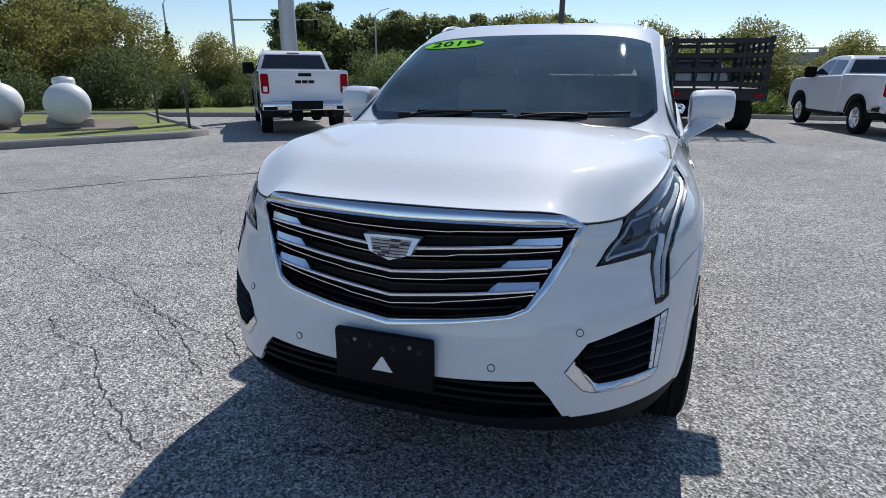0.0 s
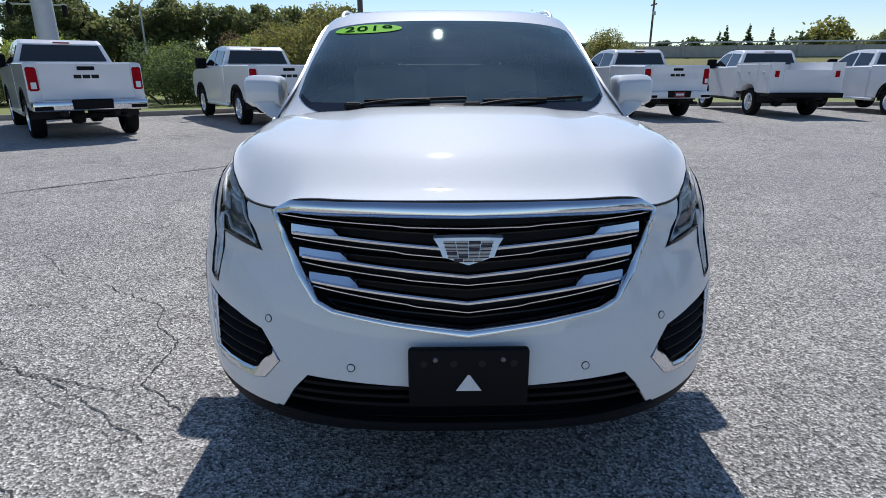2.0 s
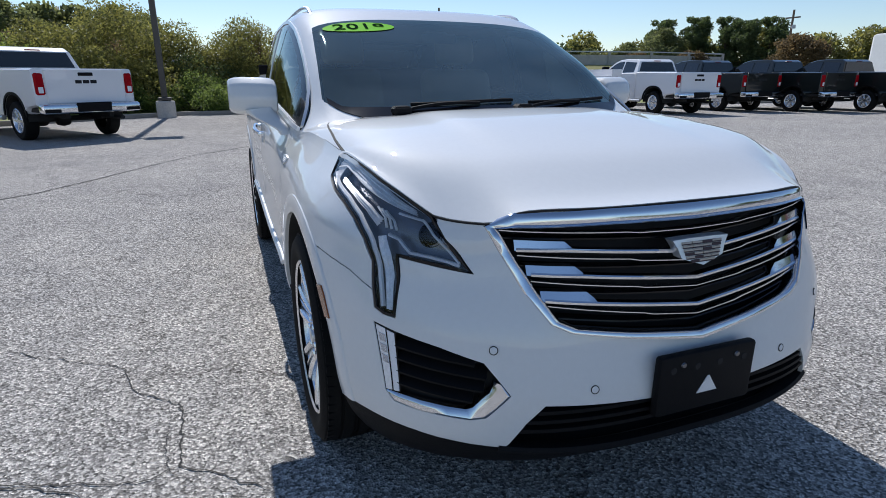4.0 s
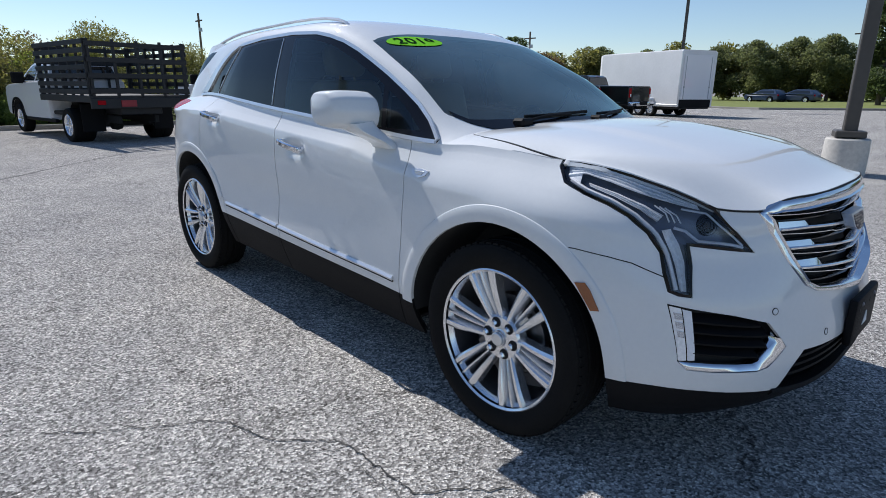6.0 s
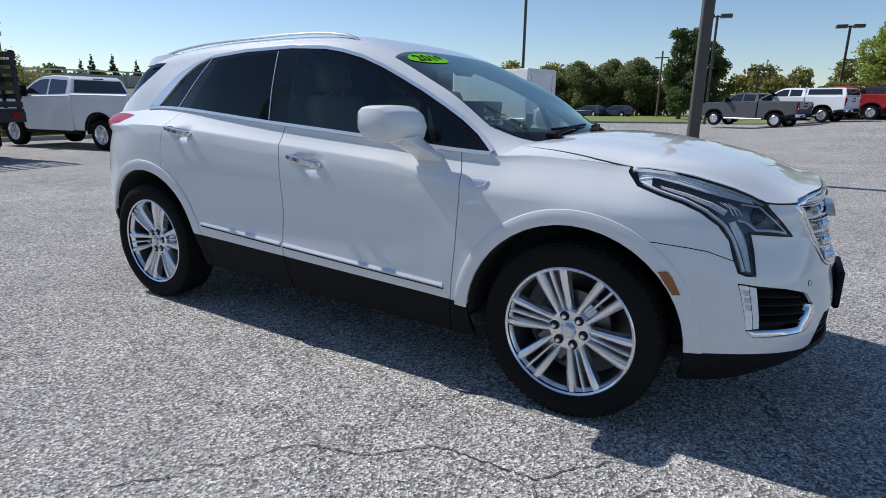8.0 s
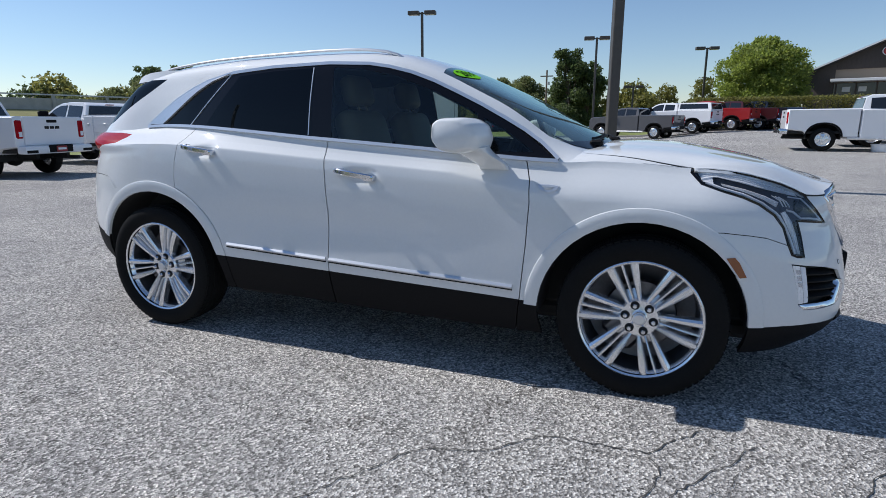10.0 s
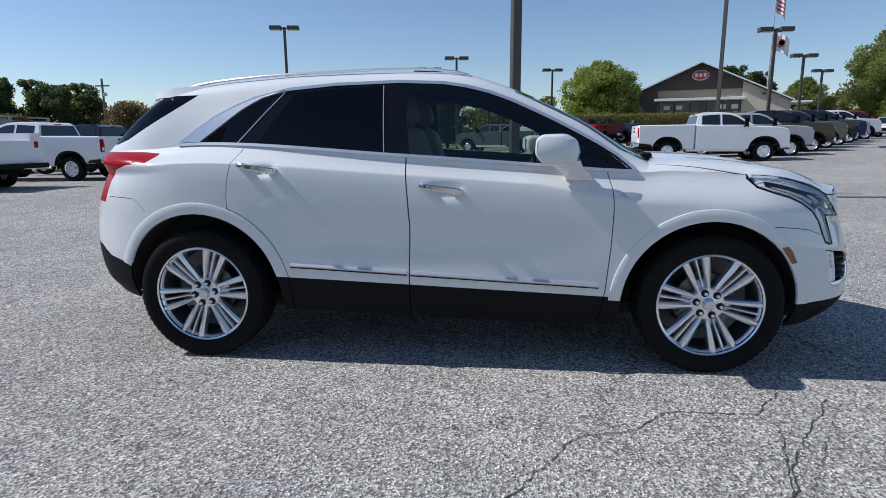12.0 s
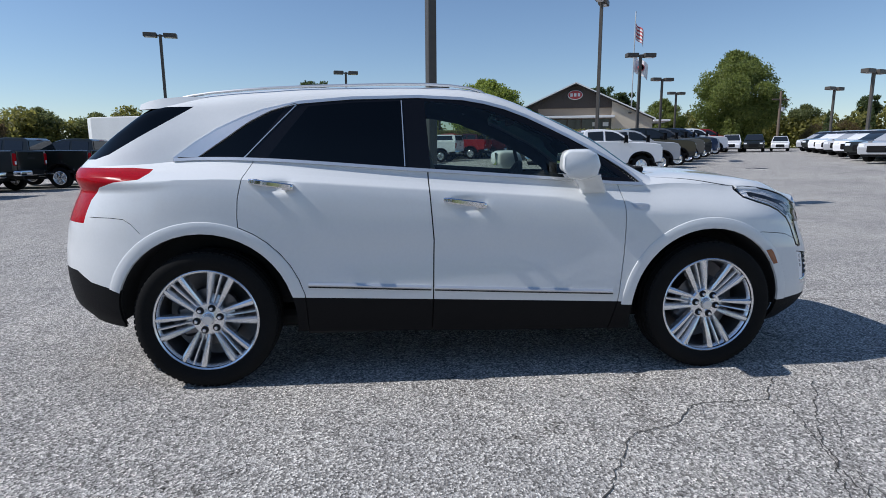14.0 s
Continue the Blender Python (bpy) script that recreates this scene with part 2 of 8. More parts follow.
def asphalt_mat():
    m = bpy.data.materials.new("old_asphalt")
    m.use_nodes = True
    nt = m.node_tree
    nd, ln = nt.nodes, nt.links
    b = nd["Principled BSDF"]
    b.inputs["Roughness"].default_value = 0.95
    b.inputs["Specular IOR Level"].default_value = 0.08
    geo = nd.new("ShaderNodeNewGeometry")

    def noise_tex(scale, detail=3.0, rough=0.6):
        n = nd.new("ShaderNodeTexNoise")
        n.inputs["Scale"].default_value, n.inputs["Detail"].default_value, n.inputs["Roughness"].default_value = scale, detail, rough
        ln.new(geo.outputs["Position"], n.inputs["Vector"])
        return n

    def ramp(src, stops):
        r = nd.new("ShaderNodeValToRGB")
        for k, (p, c) in enumerate(stops):
            e = r.color_ramp.elements[k] if k < 2 else r.color_ramp.elements.new(p)
            e.position, e.color = p, (*c, 1) if len(c) == 3 else c
        ln.new(src, r.inputs[0])
        return r

    def mix(kind, fac, a, c):
        n = nd.new("ShaderNodeMix")
        n.data_type, n.blend_type = "RGBA", kind
        for sock, v in ((n.inputs[0], fac), (n.inputs[6], a), (n.inputs[7], c)):
            if isinstance(v, (int, float)):
                sock.default_value = v
            elif isinstance(v, tuple):
                sock.default_value = (*v, 1)
            else:
                ln.new(v, sock)
        return n.outputs[2]

    stones = nd.new("ShaderNodeTexVoronoi")
    stones.inputs["Scale"].default_value = 108.0
    ln.new(geo.outputs["Position"], stones.inputs["Vector"])
    chip = ramp(stones.outputs["Color"], [(0.0, (0.06, 0.058, 0.054)), (0.35, (0.25, 0.242, 0.228)), (0.62, (0.47, 0.455, 0.43)), (1.0, (0.99, 0.96, 0.90))])
    fine = ramp(noise_tex(260, 2).outputs["Fac"], [(0.32, (0.36, 0.36, 0.36)), (0.68, (1.50, 1.50, 1.50))])
    col = mix("MULTIPLY", 0.85, chip.outputs[0], fine.outputs[0])
    big = ramp(noise_tex(0.35, 6, 0.65).outputs["Fac"], [(0.3, (0.82, 0.82, 0.83)), (0.7, (1.12, 1.11, 1.09))])
    col = mix("MULTIPLY", 1.0, col, big.outputs[0])
    mid = ramp(noise_tex(2.6, 5, 0.7).outputs["Fac"], [(0.32, (0.86, 0.86, 0.87)), (0.66, (1.08, 1.07, 1.06))])
    col = mix("MULTIPLY", 1.0, col, mid.outputs[0])
    # cracks: edges of large warped cells, broken up by noise
    warp = nd.new("ShaderNodeVectorMath")
    warp.operation = "MULTIPLY_ADD"
    wn = noise_tex(1.1, 5, 0.7)
    ln.new(wn.outputs["Color"], warp.inputs[0])
    warp.inputs[1].default_value = (1.3, 1.3, 0.0)
    ln.new(geo.outputs["Position"], warp.inputs[2])
    flat = nd.new("ShaderNodeVectorMath")
    flat.operation = "MULTIPLY"
    flat.inputs[1].default_value = (1, 1, 0)
    ln.new(warp.outputs[0], flat.inputs[0])
    cell = nd.new("ShaderNodeTexVoronoi")
    cell.feature = "DISTANCE_TO_EDGE"
    cell.inputs["Scale"].default_value = 0.42
    ln.new(flat.outputs[0], cell.inputs["Vector"])
    line = ramp(cell.outputs["Distance"], [(0.0, (1, 1, 1)), (0.0032, (0, 0, 0))])
    where = ramp(noise_tex(0.5, 3).outputs["Fac"], [(0.44, (0, 0, 0)), (0.54, (1, 1, 1))])
    crack = mix("MULTIPLY", 1.0, line.outputs[0], where.outputs[0])
    col = mix("MULTIPLY", crack, col, (0.30, 0.29, 0.28))
    ln.new(col, b.inputs["Base Color"])
    bp = nd.new("ShaderNodeBump")
    bp.inputs["Strength"].default_value, bp.inputs["Distance"].default_value = 0.95, 0.0065
    ln.new(stones.outputs["Distance"], bp.inputs["Height"])
    ln.new(bp.outputs[0], b.inputs["Normal"])
    return m


WHITE = paint("pearl_white_paint", (0.75, 0.765, 0.765), 0.02, 0.55)
CHROME = mat("chrome", (0.74, 0.76, 0.80), 0.12, 1.0)
SATIN = mat("satin_chrome", (0.74, 0.75, 0.76), 0.30, 0.7, grain=0.03, scale=30)
ALLOY = mat("polished_alloy", (0.86, 0.87, 0.89), 0.24, 0.85, grain=0.03, scale=60)
BLACK = mat("black_grained_plastic", (0.009, 0.009, 0.010), 0.6, spec=0.12, grain=0.2, scale=300, bump=0.3)
GLOSSBLACK = mat("gloss_black_trim", (0.006, 0.006, 0.008), 0.12, spec=0.3)
GAPBLACK = mat("dark_shut_line", (0.01, 0.01, 0.011), 0.8, grain=0.2)
RUBBER = mat("tyre_rubber", (0.011, 0.011, 0.011), 0.75, spec=0.1, grain=0.25, scale=120, bump=0.25, stain=0.2)
# darker copy of the alloy: the wheel barrel's shade is in its colour
DARKSTEEL = mat("shaded_alloy", (0.10, 0.10, 0.105), 0.5, 0.6, grain=0.2, scale=60)
STEEL = mat("brake_steel", (0.20, 0.20, 0.21), 0.45, 1.0, grain=0.2, scale=80)
UNDER = mat("underbody", (0.02, 0.02, 0.02), 0.9, grain=0.3, scale=20)
W_GLASS = glass_mat("windscreen_glass", (0.74, 0.84, 0.80), 0.012, (0.74, 0.96, 0.92), 1.95, 0.05)
F_GLASS = glass_mat("front_window_glass", (0.66, 0.74, 0.69), 0.005, ior=1.55)
P_GLASS = glass_mat("privacy_glass", (0.010, 0.012, 0.014), 0.0, (0.55, 0.56, 0.56))
LENS = glass_mat("clear_lens", (0.94, 0.95, 0.97), 0.0, (0.9, 0.92, 0.95), 1.5)
LEATHER = mat("tan_leather", (0.46, 0.38, 0.28), 0.55, grain=0.1, scale=150, bump=0.3, stain=0.08)
DARKCABIN = mat("dark_cabin_trim", (0.09, 0.09, 0.093), 0.65, grain=0.15, scale=200, bump=0.2)
AMBER = mat("amber_lens", (0.27, 0.075, 0.012), 0.15, coat=0.8, grain=0.2, scale=200)
REDLENS = mat("red_lens", (0.36, 0.002, 0.008), 0.25, spec=0.08, coat=0.06, grain=0.4, scale=70)
LEDWHITE = mat("white_lamp_bar", (0.82, 0.84, 0.88), 0.25, coat=0.5, grain=0.1, scale=150)
REFLECTOR = mat("lamp_reflector", (0.86, 0.88, 0.91), 0.28, 0.2, grain=0.25, scale=90)
LAMPDARK = mat("lamp_housing", (0.16, 0.17, 0.20), 0.2, 0.3)
LENSBLUE = mat("faceted_cell", (0.45, 0.5, 0.58), 0.1, 0.8, grain=0.3, scale=160)
ASPHALT = asphalt_mat()

# ---- ground: one sheet, level at the car, dipping gently behind it and rising towards the far rows ----
def soft_ramp(d, r=3.0):
    return 0.0 if d <= 0 else (d * d / (2 * r) if d < r else d - r / 2)


def smooth01(a, b, v):
    t = min(1.0, max(0.0, (v - a) / (b - a)))
    return t * t * (3 - 2 * t)


def ground_z(x, y):
    z = -0.010 * soft_ramp(-x - 2.0) + 0.010 * soft_ramp(-x - 24.0, 6.0)
    up = 0.022 * soft_ramp(y - 7.0) * smooth01(-1.0, 6.0, x) + 0.030 * soft_ramp(x - 8.0) * smooth01(0.0, 12.0, y)
    return z + 1.7 * math.tanh(up / 1.7)


def ground_sheet():
    def axis(lo, hi, step, far):
        inner = list(np.arange(lo, hi + 0.01, step))
        out, d = [], step
        while (inner[-1] + d) < far:
            inner.append(inner[-1] + d)
            d *= 1.35
        d = step
        while (inner[0] - d) > -far:
            inner.insert(0, inner[0] - d)
            d *= 1.35
        return inner
    xs, ys = axis(-30, 30, 2.0, 900.0), axis(-20, 60, 2.0, 900.0)
    bm = bmesh.new()
    grid = [[bm.verts.new((x, y, ground_z(x, y))) for y in ys] for x in xs]
    for i in range(len(xs) - 1):
        for j in range(len(ys) - 1):
            bm.faces.new((grid[i][j], grid[i + 1][j], grid[i + 1][j + 1], grid[i][j + 1]))
    return tagged(part("ground", bm, ASPHALT, smooth="all"), "weathered grey asphalt parking lot with fine cracks", "ground", kind="structure")


ground_sheet()

# ---- the white SUV ----
HUB_F, HUB_R, HUB_Z = 1.4285, -1.4285, 0.375
XC_F, XC_R = 1.40, -1.35
TAIL_N = 2.7

BELT = [(-2.5, 1.195), (-2.1, 1.205), (-1.9, 1.212), (-1.7, 1.222), (-1.55, 1.236), (-1.4, 1.240), (-0.23, 1.172), (0.53, 1.118), (0.9, 1.09), (1.05, 1.085), (1.2, 1.092), (1.4, 1.084), (1.61, 1.068), (1.65, 1.070), (1.787, 1.056), (1.905, 1.027), (1.982, 1.002), (2.037, 0.976), (2.074, 0.956), (2.130, 0.950), (2.172, 0.949), (2.202, 0.980), (2.23, 0.986), (2.258, 0.985), (2.3, 0.985)]
BELT_LOW = [(-2.5, 1.195), (-2.1, 1.205), (-1.9, 1.212), (-1.7, 1.222), (-1.55, 1.236), (-1.4, 1.240), (-0.23, 1.172), (0.53, 1.118), (0.9, 1.09), (1.05, 1.085), (1.2, 1.09), (1.4, 1.07), (1.62, 1.045), (1.94, 0.995), (2.1, 0.970), (2.3, 0.980)]
SILL = [(-2.5, 0.335), (-2.05, 0.325), (-1.80, 0.315), (-1.3, 0.30), (-0.9, 0.285), (1.0, 0.240), (1.9, 0.245), (2.2, 0.255), (2.45, 0.265)]
SIDE_W = [(0.0, 0.835), (0.10, 0.872), (0.20, 0.898), (0.30, 0.908), (0.45, 0.909), (0.60, 0.908), (0.70, 0.905), (0.78, 0.900), (0.84, 0.8945), (0.895, 0.884), (0.95, 0.864), (1.0, 0.832)]
NOSE_X = [(0.0, 2.22), (0.10, 2.330), (0.20, 2.368), (0.34, 2.372), (0.5, 2.352), (0.62, 2.330), (0.78, 2.305), (0.9, 2.282), (1.0, 2.258)]
TAIL_X = [(0.0, -2.30), (0.12, -2.385), (0.35, -2.405), (0.6, -2.375), (0.75, -2.325), (0.9, -2.26), (1.0, -2.25)]
TOP_W = [(-2.5, 0.72), (-1.9, 0.715), (-1.6, 0.708), (-1.5, 0.714), (-1.2, 0.760), (-0.8, 0.806), (0.0, 0.832), (0.95, 0.828), (1.2, 0.805), (1.45, 0.785), (1.65, 0.772), (2.4, 0.770)]


def height_at(x, v):
    zb, z0 = float(spl(x, SILL)), float(spl(x, BELT_LOW))
    return zb + (z0 - zb) * v + (float(spl(x, BELT)) - z0) * v ** 5


def share_at(x, z):
    """The share of the height, from sill to belt, at which z lies."""
    zb, z0, dz = float(spl(x, SILL)), float(spl(x, BELT_LOW)), 0.0
    dz = float(spl(x, BELT)) - z0
    v = min(1.0, max(0.0, (z - zb) / (z0 - zb)))
    for _ in range(4):
        v = min(1.0, max(0.0, (z - zb - dz * v ** 5) / (z0 - zb)))
    return v


def half_width(x, z, v):
    w = float(spl(v, SIDE_W))
    v0 = 0.895 - 0.10 * min(1.0, max(0.0, (x - 0.5) / 0.7))
    k = max(0.0, (v - v0) / (1 - v0))
    soft = min(1.0, max(0.0, (x - 0.5) / 0.7))
    k = k * (1 - soft) + k ** 1.7 * soft
    k = k ** (1 + 0.3 * min(1.0, max(0.0, (-1.4 - x) / 0.3)) + 1.7 * min(1.0, max(0.0, (-1.7 - x) / 0.4)))
    w = w * (1 - k) + float(spl(x, TOP_W)) * k
    # waist: the doors draw in under the shoulder and swell again above the sill
    doors = math.exp(-((x + 0.15) / 0.80) ** 4)
    w += doors * (0.007 * math.exp(-((z - 0.50) / 0.07) ** 2) - 0.011 * math.exp(-((z - 0.72) / 0.10) ** 2))
    # hollows for the fingers behind the door handles
    for hx, hz in ((0.015, 0.992), (-1.015, 1.102)):
        w -= 0.020 * math.exp(-((x - hx) / 0.075) ** 4 - ((z - hz) / 0.034) ** 4)
    return w


def nose_n(v):
    """How square the nose's plan is at this share of the height."""
    return float(spl(v, [(0.0, 3.0), (0.18, 2.9), (0.35, 2.86), (0.58, 2.86), (0.70, 2.72), (0.79, 2.60), (0.87, 2.68), (0.94, 3.0), (1.0, 3.25)]))


def tail_n(v):
    """How square the tail's plan is at this share of the height."""
    return TAIL_N + 1.3 * min(1.0, max(0.0, (v - 0.85) / 0.15))


CREASE = 0.062


def flare(x, z):
    out = 0.0
    for hx, r0 in ((HUB_F - 0.01, 0.462), (HUB_R, 0.48)):
        r = math.hypot(x - hx, z - HUB_Z)
        k = min(1.0, max(0.0, (r0 + 0.085 - r) / 0.04))
        out = max(out, 0.003 * k * k * (3 - 2 * k) * (1.0 if z > 0.30 else 0.4))
        g = min(1.0, max(0.0, (r0 + 0.30 - r) / 0.25))
        out += 0.004 * g * g * (3 - 2 * g)
    return out


def skin(s, v):
    """The lower body's outside, right half: s runs round it from the nose's middle to the tail's, v from sill to belt."""
    if s <= 1:
        th = s * math.pi / 2
        n = nose_n(v)
        x = XC_F + (float(spl(v, NOSE_X)) - XC_F) * max(0.0, math.cos(th)) ** (2 / n)
        q = max(0.0, math.sin(th)) ** (2 / n)
    elif s <= 2:
        x, q = XC_F + (XC_R - XC_F) * (s - 1), 1.0
    else:
        th = (3 - s) * math.pi / 2
        n = tail_n(v)
        x = XC_R + (float(spl(v, TAIL_X)) - XC_R) * max(0.0, math.cos(th)) ** (2 / n)
        q = max(0.0, math.sin(th)) ** (2 / n)
    z = height_at(x, v)
    w = half_width(x, z, v)
    return Vector((x, -(w * q + flare(x, z) * min(1.0, q)), z))


ROOF_Z = [(-2.25, 1.205), (-2.20, 1.23), (-2.09, 1.30), (-1.92, 1.435), (-1.74, 1.555), (-1.5, 1.614), (-1.2, 1.643), (-0.8, 1.662), (-0.3, 1.668), (-0.05, 1.662), (0.106, 1.645), (0.28, 1.594), (0.562, 1.473), (0.848, 1.334), (1.066, 1.227), (1.25, 1.135), (1.42, 1.05)]
SEC = [(0.0, 1.0), (0.35, 0.950), (0.62, 0.898), (0.80, 0.856), (0.87, 0.825), (0.905, 0.795), (0.945, 0.73), (0.972, 0.62), (0.99, 0.45), (0.998, 0.2), (1.0, 0.0)]


def top_w(x):
    """Half width at the belt; it closes in round the tail."""
    w = float(spl(x, TOP_W))
    if x < XC_R:
        w *= max(0.02, 1 - ((XC_R - x) / 0.90) ** 4) ** 0.25
    return w


def roof_z(x, q):
    """The roof line; the screen's foot curves rearwards at the sides."""
    k = min(1.0, max(0.0, (x - 0.72) / 0.36))
    return float(spl(x + 0.13 * k * k * (3 - 2 * k) * min(1.0, q / 0.8) ** 2, ROOF_Z))


def cabin(x, u):
    """The upper body, right half: u runs from the belt (0) over the pillars to the roof's middle (1)."""
    zb, wb = float(spl(x, BELT)) - 0.004, top_w(x)
    # u in 0..0.8 is height, in 0.8..1 runs in across the top
    if u <= 0.8:
        h = 0.905 * u / 0.8
        q = float(spl(h, SEC))
    else:
        q = 0.795 * (1 - (u - 0.8) / 0.2)
        hs = [(0.0, 1.0), (0.2, 0.998), (0.45, 0.99), (0.62, 0.972), (0.73, 0.945), (0.795, 0.905)]
        h = float(spl(q, hs))
    return Vector((x, -wb * q, zb + (roof_z(x, q) - zb) * h))


def hood_z(x, q):
    zt = float(spl(x, BELT))
    zc = float(spl(x, [(0.9, 1.145), (1.2, 1.158), (1.317, 1.167), (1.515, 1.159), (1.665, 1.141), (1.811, 1.117), (1.955, 1.089), (2.06, 1.063), (2.125, 1.045), (2.2, 1.016), (2.24, 0.998), (2.27, 0.984), (2.3, 0.975)]))
    k = abs(q)
    if x > 1.905:
        calm = float(spl(x, [(1.905, 1.027), (2.0, 1.004), (2.1, 0.988), (2.2, 0.983), (2.3, 0.981)]))
        zt = calm + (zt - calm) * k ** 8
    rise = 1 - 0.36 * k ** 2 - 0.64 * k ** 14
    crease = 0.010 * (1 / (1 + math.exp((k - 0.50) * 45)))
    return zt + (zc - zt) * rise + crease * max(0.0, min(1.0, (2.1 - x) / 0.5)) - 0.004


def grid_bm(fn, us, vs):
    bm = bmesh.new()
    g = [[bm.verts.new(fn(u, v)) for v in vs] for u in us]
    for i in range(len(us) - 1):
        for j in range(len(vs) - 1):
            bm.faces.new((g[i][j], g[i][j + 1], g[i + 1][j + 1], g[i + 1][j]))
    return bm


def circle(cx, cz, r, n=44):
    return [(cx + r * math.cos(2 * math.pi * k / n), cz + r * math.sin(2 * math.pi * k / n)) for k in range(n)]


suv = thing("suv", "clean pearl-white luxury crossover SUV parked on the asphalt", "car")

ARCH_F, ARCH_R = circle(HUB_F - 0.012, HUB_Z, 0.462), circle(HUB_R, HUB_Z, 0.482)
DOOR_F = [(-0.222, 1.40), (-0.215, 1.12), (-0.190, 0.80), (-0.195, 0.55), (-0.202, 0.20), (0.84, 0.20), (0.874, 0.44), (0.896, 0.70), (0.905, 0.90), (0.898, 1.0), (0.872, 1.09), (0.86, 1.40)]
DOOR_R = [(-1.14, 1.40), (-1.165, 1.228), (-1.203, 1.151), (-1.228, 1.04), (-1.234, 0.94)] + [(HUB_R + 0.548 * math.cos(radians(a)), HUB_Z + 0.548 * math.sin(radians(a))) for a in (69, 60, 51, 42, 33, 24, 15)] + [(-0.893, 0.45), (-0.893, 0.20), (-0.199, 0.20), (-0.192, 0.55), (-0.187, 0.80), (-0.212, 1.12), (-0.219, 1.40)]
HEADLAMP = [(1.598, 1.052), (1.641, 1.007), (1.727, 0.978), (1.808, 0.954), (1.872, 0.926), (1.937, 0.881), (1.979, 0.827), (2.002, 0.762), (2.023, 0.714), (2.048, 0.704), (2.074, 0.702), (2.055, 0.786), (2.034, 0.853), (2.101, 0.844), (2.170, 0.832), (2.127, 0.887), (2.079, 0.939), (2.060, 1.0), (1.95, 1.06), (1.80, 1.11), (1.606, 1.11)]
TAILAMP = [(-1.688, 1.193), (-1.698, 1.172), (-1.735, 1.142), (-1.87, 1.127), (-1.965, 1.098), (-2.030, 1.030), (-2.070, 0.950), (-2.085, 0.905), (-2.50, 0.905), (-2.50, 1.201), (-2.03, 1.201), (-1.80, 1.201)]
SEAM_R = [(-2.034, 0.942), (-1.90, 0.942), (-1.826, 0.936), (-1.783, 0.911), (-1.736, 0.862), (-1.7395, 0.860), (-1.785, 0.9075), (-1.827, 0.9325), (-1.90, 0.9385), (-2.034, 0.9385)]
CLAD_SILL = [(-1.2, 0.513), (-0.97, 0.500), (-0.19, 0.468), (0.88, 0.421), (1.2, 0.405), (1.2, 0.1), (-1.2, 0.1)]
CLAD_REAR = [(-1.60, 0.53), (-1.80, 0.541), (-1.94, 0.560), (-2.06, 0.585), (-2.16, 0.640), (-2.5, 0.655), (-2.5, 0.1), (-1.6, 0.1)]
CLAD_FRONT = [(1.6, 0.385), (1.80, 0.388), (2.02, 0.398), (2.14, 0.398), (2.24, 0.391), (2.30, 0.385), (2.5, 0.380), (2.5, 0.1), (1.6, 0.1)]
GRILLE = [(-0.485, 0.972), (-0.480, 1.06), (0.480, 1.06), (0.485, 0.972), (0.537, 0.941), (0.510, 0.880), (0.464, 0.788), (0.409, 0.717), (0.367, 0.697), (0.209, 0.671), (0.0, 0.643), (-0.209, 0.671), (-0.367, 0.697), (-0.409, 0.717), (-0.464, 0.788), (-0.510, 0.880), (-0.537, 0.941)]
INTAKE = [(-0.442, 0.512), (-0.16, 0.497), (0.16, 0.497), (0.442, 0.512), (0.486, 0.462), (0.530, 0.387), (0.50, 0.372), (-0.50, 0.372), (-0.530, 0.387), (-0.486, 0.462)]
FOG = [(-0.797, 0.675), (-0.756, 0.664), (-0.671, 0.647), (-0.578, 0.619), (-0.545, 0.573), (-0.522, 0.539), (-0.577, 0.474), (-0.611, 0.464), (-0.718, 0.464), (-0.766, 0.467), (-0.783, 0.492)]
MARKER = [(1.760, 0.700), (1.792, 0.706), (1.812, 0.684), (1.846, 0.621), (1.820, 0.617), (1.785, 0.665)]
SEAM = [(1.668, 0.809), (1.739, 0.809), (1.85, 0.798), (1.914, 0.788), (2.006, 0.754), (2.006, 0.7505), (1.914, 0.7845), (1.85, 0.7945), (1.739, 0.8055), (1.668, 0.8055)]
DLO = [(-1.552, 1.243), (-1.319, 1.406), (-1.095, 1.508), (-0.907, 1.550), (-0.628, 1.572), (-0.259, 1.581), (-0.013, 1.570), (0.234, 1.520), (0.484, 1.418), (0.737, 1.291), (0.931, 1.172), (1.020, 1.102), (1.0, 1.03), (0.5, 1.03), (-0.23, 1.10), (-1.4, 1.15), (-1.56, 1.20)]


def body_half():
    ss = [0.0] + [i / 26 for i in range(1, 26)] + [0.972, 0.981, 0.988, 0.993, 0.997] + list(np.linspace(1, 2, 120)) + [2 + i / 18 for i in range(1, 19)]
    vs = sorted(set([i / 30 for i in range(31)] + [0.79, 0.81, 0.825, 0.84, 0.855, 0.875, 0.885, 0.895, 0.905, 0.915, 0.935, 0.965, 0.985]))
    bm = grid_bm(skin, ss, vs)
    side = lambda c: c.y < -0.3
    for poly in (ARCH_F, ARCH_R, DOOR_F, inset(DOOR_F, 0.005), DOOR_R, inset(DOOR_R, 0.005), CLAD_SILL, CLAD_REAR, CLAD_FRONT, SEAM, SEAM_R, HEADLAMP, inset(HEADLAMP, -0.005), TAILAMP, MARKER):
        knife(bm, poly, (0, 2), side)
    nose = lambda c: c.x > 1.7
    for poly in (GRILLE, INTAKE, FOG):
        knife(bm, [p for p in poly], (1, 2), nose)
    return bm


def side_test(poly, y=-0.3):
    return lambda c: c.y < y and inside((c.x, c.z), poly)


def front_test(poly, x=1.7):
    return lambda c: c.x > x and inside((c.y, c.z), poly)


